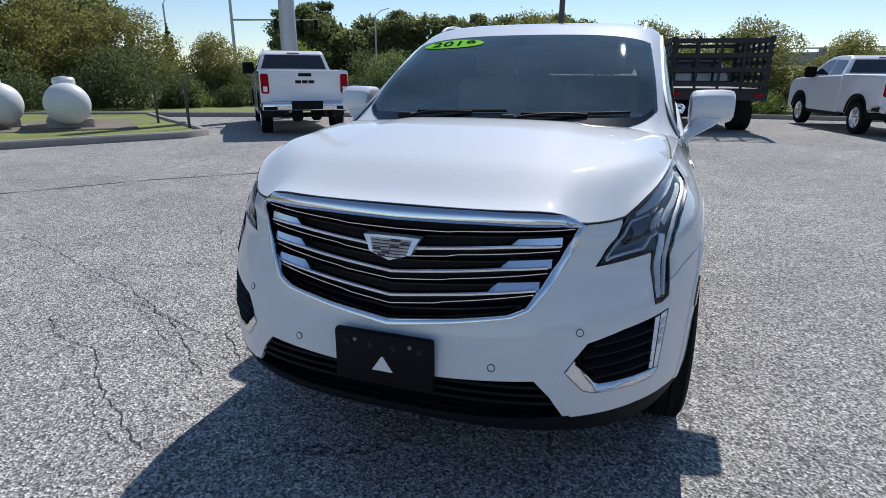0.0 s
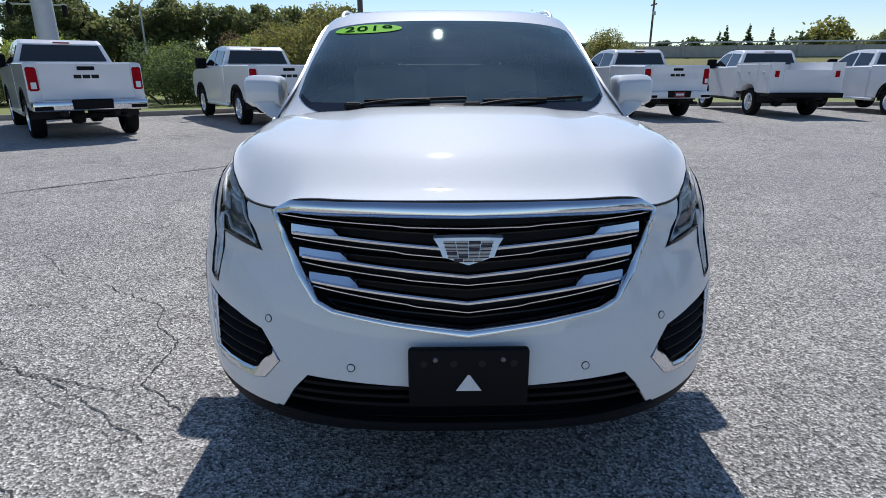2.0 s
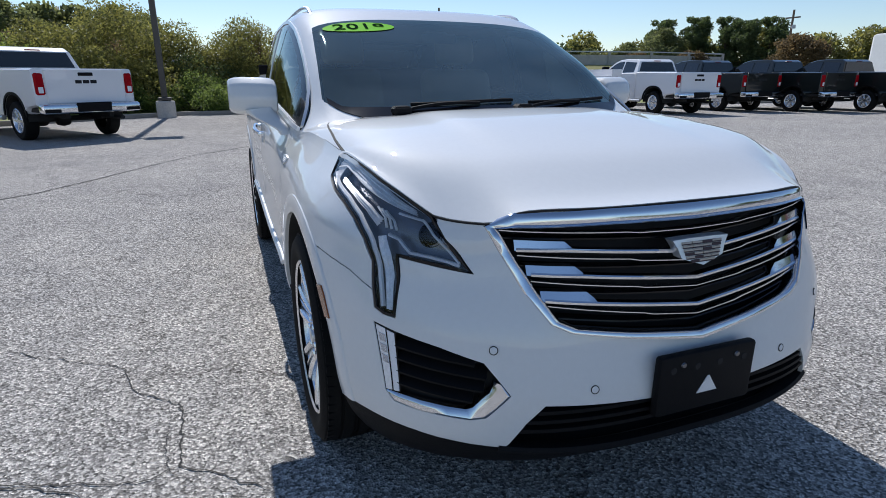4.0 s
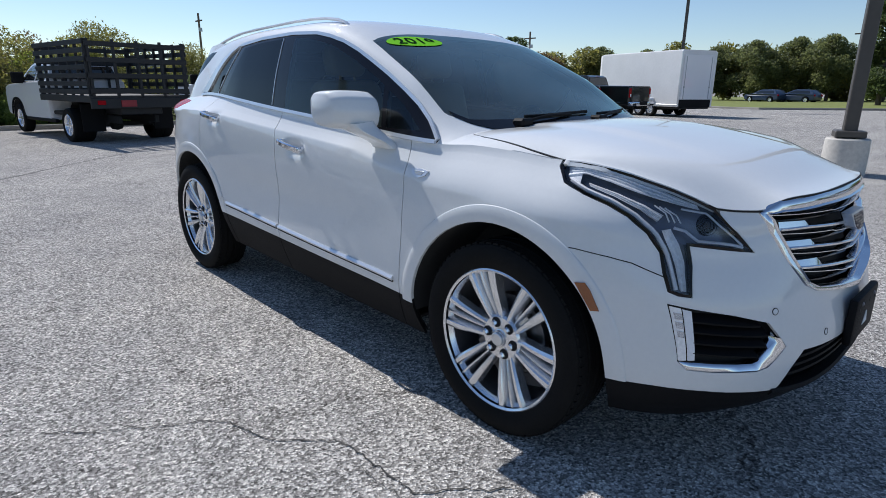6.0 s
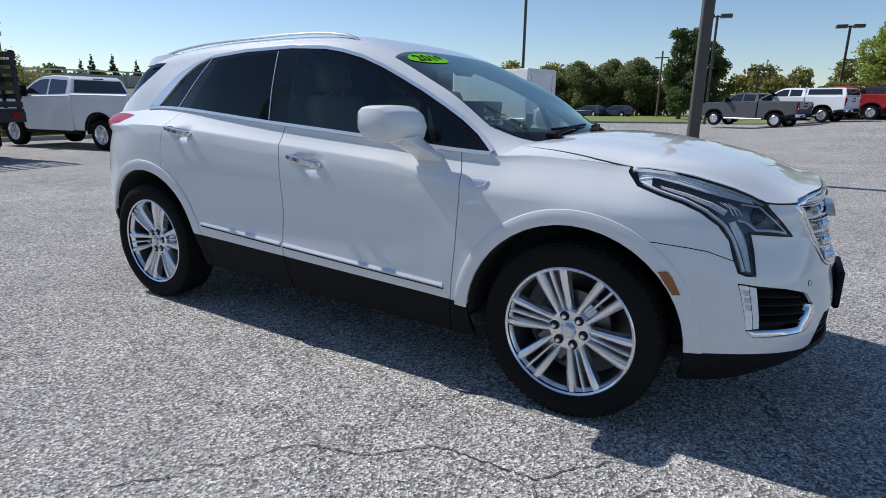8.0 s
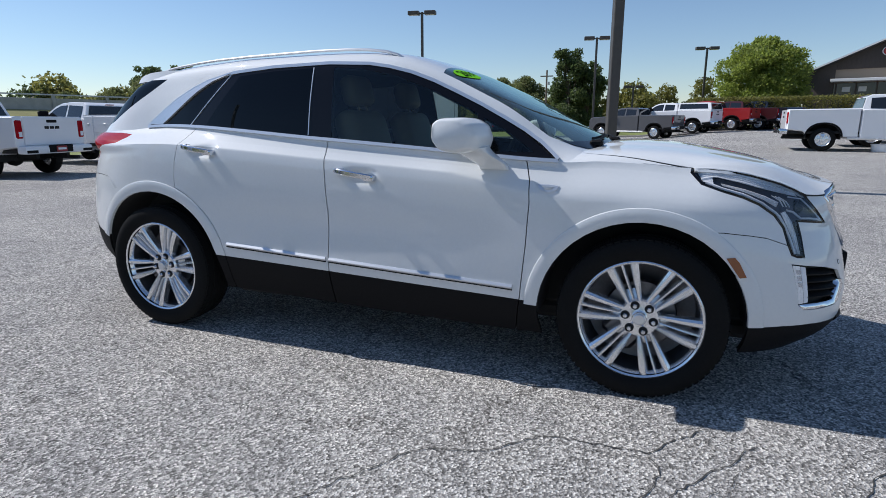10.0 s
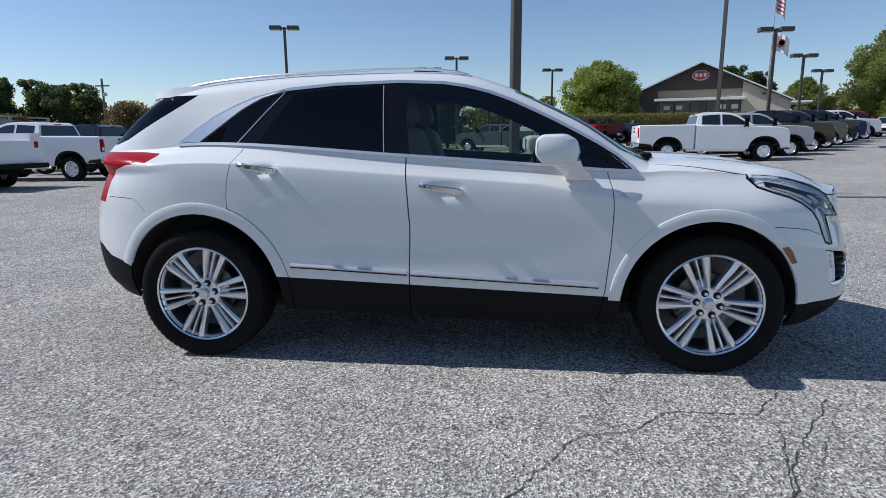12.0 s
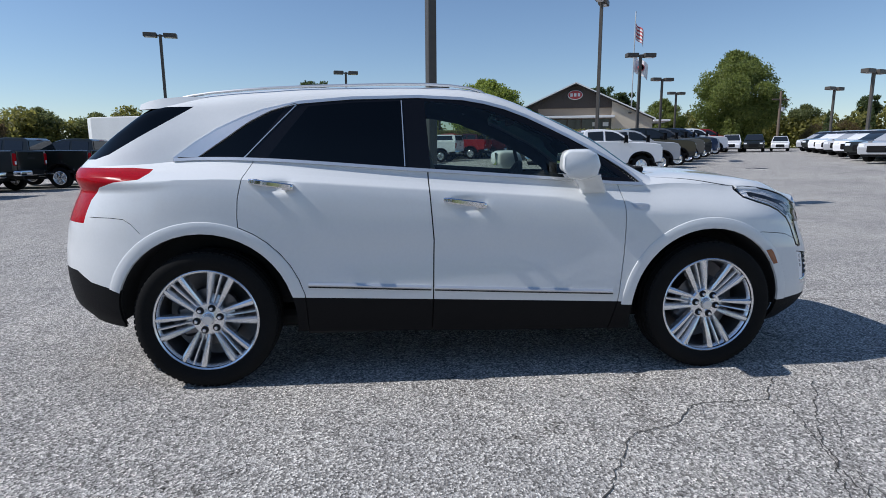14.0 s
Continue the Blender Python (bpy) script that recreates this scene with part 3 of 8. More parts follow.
def twin(name, bm, material, parent, label="", depth=0.0, smooth=True):
    """The part on the right side and its mirror image on the left."""
    if depth:
        thicken(bm, depth)
    left = mirrored(bm)
    a = part(name, bm, material, parent, label, smooth)
    b = part(name, left, material, parent, label, smooth)
    return a, b


skin_bm = body_half()
inner = skin_bm.copy()
for poly in (ARCH_F, ARCH_R):
    take(skin_bm, side_test(poly)).free()
for opening in (FOG, GRILLE, INTAKE):
    take(skin_bm, front_test(opening)).free()
lamp_bm = take(skin_bm, side_test(HEADLAMP))
take(skin_bm, side_test(inset(HEADLAMP, -0.005))).free()
tail_bm = take(skin_bm, lambda c: inside((c.x, c.z), TAILAMP) and c.y < -0.45)
marker_bm = take(skin_bm, side_test(MARKER))
take(skin_bm, side_test(SEAM)).free()
take(skin_bm, side_test(SEAM_R)).free()
clad_bms = [take(skin_bm, lambda c, p=p: inside((c.x, c.z), p) and (p is not CLAD_SILL or not (inside((c.x, c.z), DOOR_F) or inside((c.x, c.z), DOOR_R)))) for p in (CLAD_REAR, CLAD_FRONT)]
door_f_bm = take(skin_bm, side_test(inset(DOOR_F, 0.005)))
door_r_bm = take(skin_bm, side_test(inset(DOOR_R, 0.005)))
for poly in (DOOR_F, DOOR_R):
    take(skin_bm, side_test(poly)).free()
take(skin_bm, lambda c: c.y < -0.3 and -0.24 < c.x < -0.17).free()
sill_bm = take(skin_bm, side_test(CLAD_SILL))
dcf = take(door_f_bm, side_test(CLAD_SILL))
dcr = take(door_r_bm, side_test(CLAD_SILL))

rear_shell = take(skin_bm, lambda c: c.x < -0.5)
part("front_body_shell", thicken(both(skin_bm), 0.012), WHITE, suv)
part("rear_body_shell", thicken(both(rear_shell), 0.012), WHITE, suv)
part("rear_bumper_cladding", thicken(both(clad_bms[0]), 0.012), BLACK, suv, "black grained plastic cladding")
part("front_bumper_cladding", thicken(both(clad_bms[1]), 0.012), BLACK, suv, "black grained plastic cladding")
sill_rear = take(sill_bm, lambda c: c.x < 0)
twin("sill_cladding", sill_rear, BLACK, suv, "black grained plastic cladding", 0.012)
twin("sill_cladding", sill_bm, BLACK, suv, "black grained plastic cladding", 0.012)
doors_f = twin("front_door", door_f_bm, WHITE, suv, depth=0.02)
doors_r = twin("rear_door", door_r_bm, WHITE, suv, depth=0.02)
for doors, bm in ((doors_f, dcf), (doors_r, dcr)):
    left = mirrored(bm)
    part("door_cladding", thicken(bm, 0.02), BLACK, doors[0], "black grained plastic cladding")
    part("door_cladding", thicken(left, 0.02), BLACK, doors[1], "black grained plastic cladding")
marker_bm.free()
twin("tail_lamp", tail_bm, REDLENS, suv, "red wrap-round tail lamp", 0.02)

# the dark shell behind the shut lines
for poly in (ARCH_F, ARCH_R, GRILLE, INTAKE, FOG, HEADLAMP):
    (take(inner, side_test(poly)) if poly in (ARCH_F, ARCH_R, HEADLAMP) else take(inner, front_test(poly))).free()
inner.normal_update()
for v in list(inner.verts):
    n = v.normal.copy()
    v.co -= n * 0.022
inner_both = both(inner)
part("inner_frame", inner_both, GAPBLACK, suv)

# cabin: roof, pillars, panes
xs_c = sorted(set([round(x, 4) for x in np.linspace(-2.235, 1.40, 90)] + [0.30]))
us_c = [0.8 * i / 22 for i in range(23)] + [0.8 + 0.2 * i / 14 for i in range(1, 15)]
cab = grid_bm(cabin, xs_c[::-1], us_c)
WS_TOP = 0.335
PANE_Q = [(-1.425, 1.252), (-1.33, 1.335), (-1.167, 1.437), (-0.985, 1.512), (-1.185, 1.243)]
PANE_R = [(-1.085, 1.236), (-0.862, 1.528), (-0.62, 1.549), (-0.352, 1.558), (-0.338, 1.194), (-0.69, 1.214)]
PANE_F = [(-0.198, 1.184), (-0.225, 1.557), (-0.074, 1.548), (0.143, 1.507), (0.362, 1.425), (0.552, 1.337), (0.600, 1.310), (0.655, 1.130), (0.53, 1.137)]
PANE_S = [(0.685, 1.130), (0.632, 1.294), (0.744, 1.236), (0.90, 1.128)]
REARGLASS = [(-1.498, 1.532), (-1.958, 1.273), (-2.05, 1.245), (-2.4, 1.240), (-2.4, 1.532)]


def rearwards(poly):
    return [(x - 0.05 * min(1.0, max(0.0, (-0.95 - x) / 0.5)), z) for x, z in poly]


DLO, PANE_Q, PANE_R = rearwards(DLO), rearwards(PANE_Q), rearwards(PANE_R)
low = lambda c: c.y < -0.45
for poly in (DLO, PANE_Q, PANE_R, PANE_F, PANE_S):
    knife(cab, poly, (0, 2), low)
knife(cab, REARGLASS, (0, 2), lambda c: c.x < -1.3)


ws_poly = [(WS_TOP + 0.05 * (abs(y) / 0.66) ** 3, y) for y in np.linspace(-0.66, 0.0, 8)]
knife(cab, ws_poly, (0, 1), lambda c: c.z > 1.4, closed=False)


def ws_edge(x):
    """Half width of the windscreen: wider at its foot than under the roof."""
    return float(np.interp(x, (0.33, 0.60, 1.0), (0.775, 0.815, 0.872))) * float(spl(x, TOP_W))


knife(cab, [(x, -ws_edge(x)) for x in np.linspace(0.30, 1.36, 14)], (0, 1), lambda c: c.x > 0.25 and c.y < -0.4, closed=False)


def ws_foot(y):
    """How far the visible pane reaches forward: it rounds up into its lower corners."""
    return float(np.interp(abs(y), (0.0, 0.45, 0.55, 0.62, 0.67, 0.705, 0.73, 0.75), (1.30, 1.25, 1.175, 1.105, 1.045, 0.985, 0.92, 0.80)))


knife(cab, [(ws_foot(y), y) for y in np.linspace(-0.75, -0.40, 15)], (0, 1), lambda c: c.x > 0.7 and c.y < -0.35, closed=False)


def ws_test(c):
    return c.x < ws_foot(c.y) and c.x > WS_TOP + 0.05 * (min(0.7, abs(c.y)) / 0.66) ** 3 and abs(c.y) < ws_edge(c.x)


inner_cab = cab.copy()
ws_bm = take(cab, ws_test)
panes = [take(cab, side_test(p, -0.45)) for p in (PANE_Q, PANE_R, PANE_F, PANE_S)]
take(cab, lambda c: c.y < -0.45 and inside((c.x, c.z), DLO) and c.z < float(spl(c.x, BELT)) + 0.004).free()
frame_bm = take(cab, side_test(DLO, -0.45))
rear_bm = take(cab, lambda c: c.x < -1.4 and inside((c.x, c.z), REARGLASS))
part("roof", thicken(both(cab), 0.018), WHITE, suv)
ws = part("windscreen", both(ws_bm), W_GLASS, suv, "sloping tinted windscreen")
part("rear_window", both(rear_bm), P_GLASS, suv, "dark rear glass")
twin("quarter_pane", panes[0], P_GLASS, suv, "dark privacy glass")
for bm, doors, g, nm in ((panes[1], doors_r, P_GLASS, "dark privacy glass"), (panes[2], doors_f, F_GLASS, "clear tinted glass"), (panes[3], doors_f, F_GLASS, "clear tinted glass")):
    left = mirrored(bm)
    part("window_pane", bm, g, doors[0], nm)
    part("window_pane", left, g, doors[1], nm)
twin("window_surround", frame_bm, GLOSSBLACK, suv, "gloss black pillar trim", 0.012)

# hood, fender tops, cowl
def deck(u, q):
    # lip: the top outline at this share of the width
    th = math.asin(min(1.0, abs(q)) ** (nose_n(1) / 2))
    xl = XC_F + (2.258 - XC_F) * max(0.0, math.cos(th)) ** (2 / nose_n(1))
    x = 0.95 + (xl - 0.95) * u
    wq = float(spl(x, TOP_W))
    k = max(0.0, (u - 0.78) / 0.22) ** 2
    return Vector((x, -wq * abs(q), hood_z(x, q) * (1 - k) + (float(spl(xl, BELT)) + 0.003) * k))


def hood_grid():
    us = [i / 30 for i in range(31)]
    qs = sorted(set([i / 24 for i in range(25)] + [0.94, 0.97, 0.98, 0.987, 0.992, 0.996, 0.9985]))
    bm = bmesh.new()
    g = []
    for u in us:
        row = []
        for q in qs:
            row.append(bm.verts.new(deck(u, q)))
        g.append(row)
    for i in range(len(us) - 1):
        for j in range(len(qs) - 1):
            bm.faces.new((g[i][j], g[i][j + 1], g[i + 1][j + 1], g[i + 1][j]))
    return bm


dk = hood_grid()
SEAM_HOOD = [(1.065, -0.685), (1.085, -0.693), (1.105, -0.704), (1.15, -0.726), (1.205, -0.741), (1.287, -0.752), (1.462, -0.764), (1.604, -0.765), (1.66, -0.84)]
BACK_HOOD = [(1.215, 0.05), (1.185, -0.255), (1.145, -0.45), (1.065, -0.685)]
knife(dk, SEAM_HOOD, (0, 1), None, closed=False)
knife(dk, [(x, y - 0.005) for x, y in SEAM_HOOD], (0, 1), None, closed=False)
knife(dk, BACK_HOOD, (0, 1), None, closed=False)
HOOD = BACK_HOOD + SEAM_HOOD[1:] + [(2.4, -0.84), (2.4, 0.05)]
WIDE = BACK_HOOD + [(x, y - 0.005) for x, y in SEAM_HOOD[1:]] + [(2.4, -0.845), (2.4, 0.05)]
hood_bm = take(dk, lambda c: inside((c.x, c.y), HOOD))
take(dk, lambda c: inside((c.x, c.y), WIDE)).free()
take(dk, lambda c: (c.y > -0.69 and c.x < 1.2) or c.x < 1.06).free()
part("hood", thicken(both(hood_bm), 0.02), WHITE, suv)
twin("fender_top", dk, WHITE, suv)


# places on the SUV's surfaces
def skin_y(x, z, out=0.0):
    """y of the right side's skin at (x, z), out metres proud of it."""
    v = share_at(x, z)
    w = half_width(x, z, v)
    q = 1.0
    if x > XC_F:
        n = nose_n(v)
        q = max(0.0, 1 - ((x - XC_F) / (float(spl(v, NOSE_X)) - XC_F)) ** n) ** (1 / n)
    elif x < XC_R:
        q = max(0.0, 1 - ((XC_R - x) / (XC_R - float(spl(v, TAIL_X)))) ** tail_n(v)) ** (1 / tail_n(v))
    return -(w * q + flare(x, z) * q + out)


def nose_x(y, z, out=0.0):
    """x of the nose at (y, z)."""
    x = 2.2
    for _ in range(5):
        v = share_at(x, z)
        w = half_width(x, z, v)
        x = XC_F + (float(spl(v, NOSE_X)) - XC_F) * max(0.0, 1 - (min(0.98, abs(y) / w)) ** nose_n(v)) ** (1 / nose_n(v))
    return x + out


def cabin_y(x, z, out=0.0):
    zb, zr, wb = float(spl(x, BELT)) - 0.004, float(spl(x, ROOF_Z)), top_w(x)
    return -(wb * float(spl(min(0.905, max(0.0, (z - zb) / (zr - zb))), SEC)) + out)


def cabin_z(x, y):
    wb = top_w(x)
    zb, zr = float(spl(x, BELT)) - 0.004, roof_z(x, min(1.0, abs(y) / wb))
    hs = [(0.0, 1.0), (0.2, 0.998), (0.45, 0.99), (0.62, 0.972), (0.73, 0.945), (0.795, 0.905), (0.825, 0.87), (0.856, 0.80), (0.898, 0.62)]
    return zb + (zr - zb) * float(spl(abs(y) / wb, hs))


def mirror_pair(build, name, material, parents, label="", smooth=True):
    """Builds a right-side part and its mirror image under the given parents."""
    bm = bmesh.new()
    build(bm)
    left = mirrored(bm)
    return part(name, bm, material, parents[0], label, smooth), part(name, left, material, parents[1], label, smooth)


def dense(pts, step=0.05):
    out = []
    for a, b in zip(pts, pts[1:]):
        n = max(1, int((Vector(b) - Vector(a)).length / step))
        out += [tuple(Vector(a).lerp(Vector(b), i / n)) for i in range(n)]
    return out + [pts[-1]]


# headliner
for p in (PANE_Q, PANE_R, PANE_F, PANE_S):
    take(inner_cab, side_test(p, -0.45)).free()
take(inner_cab, ws_test).free()
take(inner_cab, lambda c: c.x < -1.4 and inside((c.x, c.z), REARGLASS)).free()
inner_cab.normal_update()
for v in list(inner_cab.verts):
    v.co -= v.normal * 0.028
part("headliner", both(inner_cab), DARKCABIN, suv)

# underbody, engine block, wheel liners
bm = bmesh.new()
box(bm, (-1.25, -0.60, 0.24), (2.05, 0.60, 0.34), 0.03)
box(bm, (-0.92, -0.82, 0.255), (0.88, 0.82, 0.32), 0.03)
box(bm, (0.90, -0.60, 0.30), (2.0, 0.60, 0.88), 0.05)
box(bm, (-2.12, -0.62, 0.385), (-0.85, 0.62, 0.86), 0.05)
part("underbody", bm, UNDER, suv)
for hx, r in ((HUB_F - 0.012, 0.466), (HUB_R, 0.486)):
    def liner(bm, hx=hx, r=r):
        n = 30
        ring = []
        for k in range(n + 1):
            t = -0.03 + (math.pi + 0.06) * k / n
            x, z = hx + r * math.cos(t), HUB_Z + r * math.sin(t)
            ring.append([bm.verts.new((x, y, z)) for y in (skin_y(x, max(z, 0.36), -0.012), -0.58)])
        for a, b in zip(ring, ring[1:]):
            bm.faces.new((a[0], a[1], b[1], b[0]))
        thicken(bm, 0.006)
    mirror_pair(liner, "wheel_liner", UNDER, (suv, suv))


# lips pressed round the wheel openings
for hx, r, t0, t1 in ((HUB_F - 0.012, 0.462, 2.0, 177.0), (HUB_R, 0.482, 25.0, 160.5)):
    def arch_lip(bm, hx=hx, r=r, t0=t0, t1=t1):
        rows = []
        for t in np.linspace(radians(t0), radians(t1), 70):
            row = []
            for dr, o in ((0.0, -0.020), (0.0, 0.002), (0.004, 0.004), (0.036, 0.004), (CREASE - 0.004, 0.0042), (CREASE, 0.003), (CREASE + 0.003, -0.003)):
                x, z = hx + (r + dr) * math.cos(t), HUB_Z + (r + dr) * math.sin(t)
                row.append(bm.verts.new((x, skin_y(x, z, o), z)))
            rows.append(row)
        for a, b in zip(rows, rows[1:]):
            for j in range(6):
                bm.faces.new((a[j], a[j + 1], b[j + 1], b[j]))
        bmesh.ops.recalc_face_normals(bm, faces=bm.faces)
    mirror_pair(arch_lip, "wheel_arch_lip", WHITE, (suv, suv))


def side_marker(bm):
    a, b = ((1.760, 0.701), (1.785, 0.665), (1.820, 0.617)), ((1.793, 0.706), (1.813, 0.684), (1.847, 0.621))
    rows = [[bm.verts.new((xa + (xb - xa) * k, skin_y(xa + (xb - xa) * k, za + (zb - za) * k, 0.009), za + (zb - za) * k)) for k in (0, 0.33, 0.67, 1)] for (xa, za), (xb, zb) in zip(a, b)]
    for p, q in zip(rows, rows[1:]):
        for j in range(3):
            bm.faces.new((p[j], p[j + 1], q[j + 1], q[j]))
    bmesh.ops.recalc_face_normals(bm, faces=bm.faces)
    if sum(f.normal.y for f in bm.faces) > 0:
        bmesh.ops.reverse_faces(bm, faces=bm.faces)
    thicken(bm, 0.010)


mirror_pair(side_marker, "side_marker", AMBER, (suv, suv), "amber side marker lens")


# wheels
def wheel_master():
    bm = bmesh.new()
    prof = [(0.268, 0.085), (0.280, 0.100), (0.320, 0.113), (0.352, 0.112), (0.370, 0.100), (0.379, 0.075), (0.381, 0.055), (0.374, 0.052), (0.374, 0.046), (0.382, 0.043), (0.383, 0.012), (0.375, 0.009), (0.375, 0.003), (0.383, 0.0)]
    prof = prof + [(r, -a) for r, a in prof[::-1][1:]]
    lathe(bm, [(r, -a) for r, a in prof], 72)
    tyre = bm
    rim = bmesh.new()
    lathe(rim, [(0.268, 0.098), (0.276, 0.104), (0.281, 0.100), (0.279, 0.092), (0.266, 0.080), (0.258, 0.060)], 72)
    lathe(rim, [(0.0, 0.078), (0.030, 0.078), (0.033, 0.070), (0.040, 0.066), (0.084, 0.066), (0.092, 0.056), (0.094, 0.02), (0.0, 0.02)], 36)
    for k in range(6):
        m = Matrix.Rotation(-math.radians(60 * k), 4, "Y")
        # each group: two broad outer spokes and a slim one between them
        for s in (-1, 0, 1):
            rings = []
            for i in range(9):
                u = i / 8
                r = 0.068 + (0.272 - 0.068) * u
                off = s * (0.0245 + 0.0300 * u)
                w = (0.0080 + 0.0110 * u ** 0.8) if s else (0.0048 + 0.0030 * u)
                y = 0.060 + 0.034 * math.sin(u * math.pi * 0.5) - (0 if s else 0.010 - 0.006 * u)
                sec = ((-1.30, -0.042), (-1.0, -0.010), (-0.55, 0.0), (0.35, 0.0015), (1.0, -0.006), (1.20, -0.042))
                rings.append([rim.verts.new(m @ Vector((math.sqrt(max(0.0, r * r - off * off)), y + dy, off + w * sx * (s or 1)))) for sx, dy in sec])
            for a, b in zip(rings, rings[1:]):
                for j in range(6):
                    rim.faces.new((a[j], a[(j + 1) % 6], b[(j + 1) % 6], b[j]))
            rim.faces.new(rings[-1])
        # the web that joins the three near the hub
        web = [[rim.verts.new(m @ Vector((r, y, z * (0.022 + 0.0305 * (r - 0.068) / 0.204)))) for z in (-1, 1)] for r, y in ((0.075, 0.040), (0.10, 0.034), (0.135, 0.022), (0.145, 0.0))]
        for a, b in zip(web, web[1:]):
            rim.faces.new((a[0], a[1], b[1], b[0]))
    # shoulder blocks of the tread
    tread = bmesh.new()
    for k in range(68):
        m = Matrix.Rotation(2 * math.pi * k / 68, 4, "Y")
        for sy in (-1, 1):
            box(tread, (-0.0125, sy * 0.078 - 0.017, 0.362), (0.0125, sy * 0.078 + 0.017, 0.3790), 0.0, m)
    bmesh.ops.recalc_face_normals(rim, faces=rim.faces)
    bmesh.ops.recalc_face_normals(tyre, faces=tyre.faces)
    return tyre, rim, tread


tyre_bm, rim_bm, tread_bm = wheel_master()
w0 = part("wheel", tyre_bm, RUBBER, suv, "black road tyre on a bright alloy rim")
tagged(part("tread", tread_bm, RUBBER, w0, smooth=False), "black rubber tread blocks", kind="stuff")
r0 = part("rim", rim_bm, ALLOY, w0, "polished alloy rim with six groups of spokes")
bm = bmesh.new()
lathe(bm, [(0.2585, 0.062), (0.252, 0.02), (0.248, -0.09), (0.262, -0.10)], 60)
part("barrel", bm, DARKSTEEL, w0, "shaded inner barrel")
bm = bmesh.new()
lathe(bm, [(0.0, 0.0), (0.16, 0.0), (0.165, -0.008), (0.165, -0.024), (0.0, -0.026)], 40)
box(bm, (0.06, -0.05, -0.09), (0.175, 0.02, 0.09), 0.02)
lathe(bm, [(0.249, -0.088), (0.20, -0.10), (0.0, -0.10)], 40)
part("brake_disc", bm, STEEL, w0, "dull steel brake disc and caliper")
bm = bmesh.new()
lathe(bm, [(0.0, 0.090), (0.022, 0.090), (0.026, 0.087), (0.028, 0.078)], 24)
part("centre_cap", bm, SATIN, w0, "silver centre cap")
nut_mesh = None
for k in range(6):
    a = math.radians(60 * k)
    if nut_mesh is None:
        bm = bmesh.new()
        lathe(bm, [(0.0, 0.020), (0.008, 0.020), (0.0115, 0.015), (0.0125, 0.0)], 6)
        nut = part("lug_nut", bm, CHROME, w0, "", smooth=False)
        nut_mesh = nut.data
    else:
        nut = part("lug_nut", None, None, w0, share=nut_mesh)
    nut.location = (0.064 * math.cos(a), 0.068, 0.064 * math.sin(a))
    # flat black disc painted as the shade of the nut's recess
    bmr = bmesh.new() if k == 0 else None
    if k == 0:
        lathe(bmr, [(0.0, 0.0008), (0.0195, 0.0008), (0.0205, 0.0)], 16)
        seat0 = part("nut_recess", bmr, GAPBLACK, w0)
        seat = seat0
    else:
        seat = part("nut_recess", None, None, w0, share=seat0.data)
    seat.location = (0.064 * math.cos(a), 0.0685, 0.064 * math.sin(a))
wheels = [w0]


def copy_part(ob, parent):
    made = {}
    for o in (ob, *ob.children_recursive):
        made[o] = o.copy()
        scene.collection.objects.link(made[o])
        made[o].parent = made.get(o.parent, parent)
    return made[ob]


for _ in range(3):
    wheels.append(copy_part(w0, suv))
for ob, (x, y, turn, spin) in zip(wheels, ((HUB_F, -0.800, 180, 50), (HUB_R, -0.800, 180, 10), (HUB_F, 0.800, 0, 30), (HUB_R, 0.800, 0, 0))):
    ob.matrix_basis = Matrix.Translation((x, y, HUB_Z + 0.006)) @ Matrix.Rotation(radians(turn), 4, "Z") @ Matrix.Rotation(radians(spin), 4, "Y")

# window trim: a bright line round the side glass
TRIM = [(-1.545, 1.247), (-1.43, 1.330), (-1.319, 1.404), (-1.20, 1.463), (-1.095, 1.506), (-0.907, 1.550), (-0.628, 1.573), (-0.259, 1.582), (-0.013, 1.571), (0.11, 1.551), (0.234, 1.520), (0.36, 1.474), (0.484, 1.418), (0.61, 1.358), (0.737, 1.291), (0.84, 1.234), (0.931, 1.175), (0.985, 1.130), (1.018, 1.100)]


def trim_top(bm):
    pts = [(x, cabin_y(x, z, 0.002), z) for x, z in rearwards(TRIM)]
    sweep(bm, dense(pts, 0.06), 0.017, 0.011, up=lambda p: (0, -1, 0.25))


def trim_low(bm):
    pts = [(x, -float(spl(x, TOP_W)) - 0.004, float(spl(x, BELT)) + 0.006) for x in np.linspace(-1.595, 1.018, 46)]
    sweep(bm, pts, 0.017, 0.013, up=lambda p: (0, -1, 0.4))


def trim_quarter(bm):
    zs = np.linspace(1.256, 1.545, 16)
    line = rearwards(TRIM[:7])
    outer = [float(np.interp(z, [p[1] for p in line], [p[0] for p in line])) + 0.005 for z in zs]
    inner = [float(np.interp(z, (1.256, 1.35, 1.446, 1.503, 1.545), (-1.465, -1.325, -1.185, -1.075, -0.935))) for z in zs]
    rows = [[bm.verts.new((a + (b - a) * u, cabin_y(a + (b - a) * u, z, 0.012), z)) for u in (0.0, 0.5, 1.0)] for a, b, z in zip(outer, inner, zs)]
    for a, b in zip(rows, rows[1:]):
        for j in (0, 1):
            bm.faces.new((a[j], a[j + 1], b[j + 1], b[j]))
    bmesh.ops.recalc_face_normals(bm, faces=bm.faces)
    thicken(bm, 0.012)


def pillar_line(a, b):
    (a, b) = rearwards((a, b))

    def build(bm):
        n = 8
        pts = [(a[0] + (b[0] - a[0]) * i / n, 0, a[1] + (b[1] - a[1]) * i / n) for i in range(n + 1)]
        sweep(bm, [(x, cabin_y(x, z, 0.002), z) for x, _, z in pts], 0.005, 0.005, up=lambda p: (0, -1, 0.25))
    return build


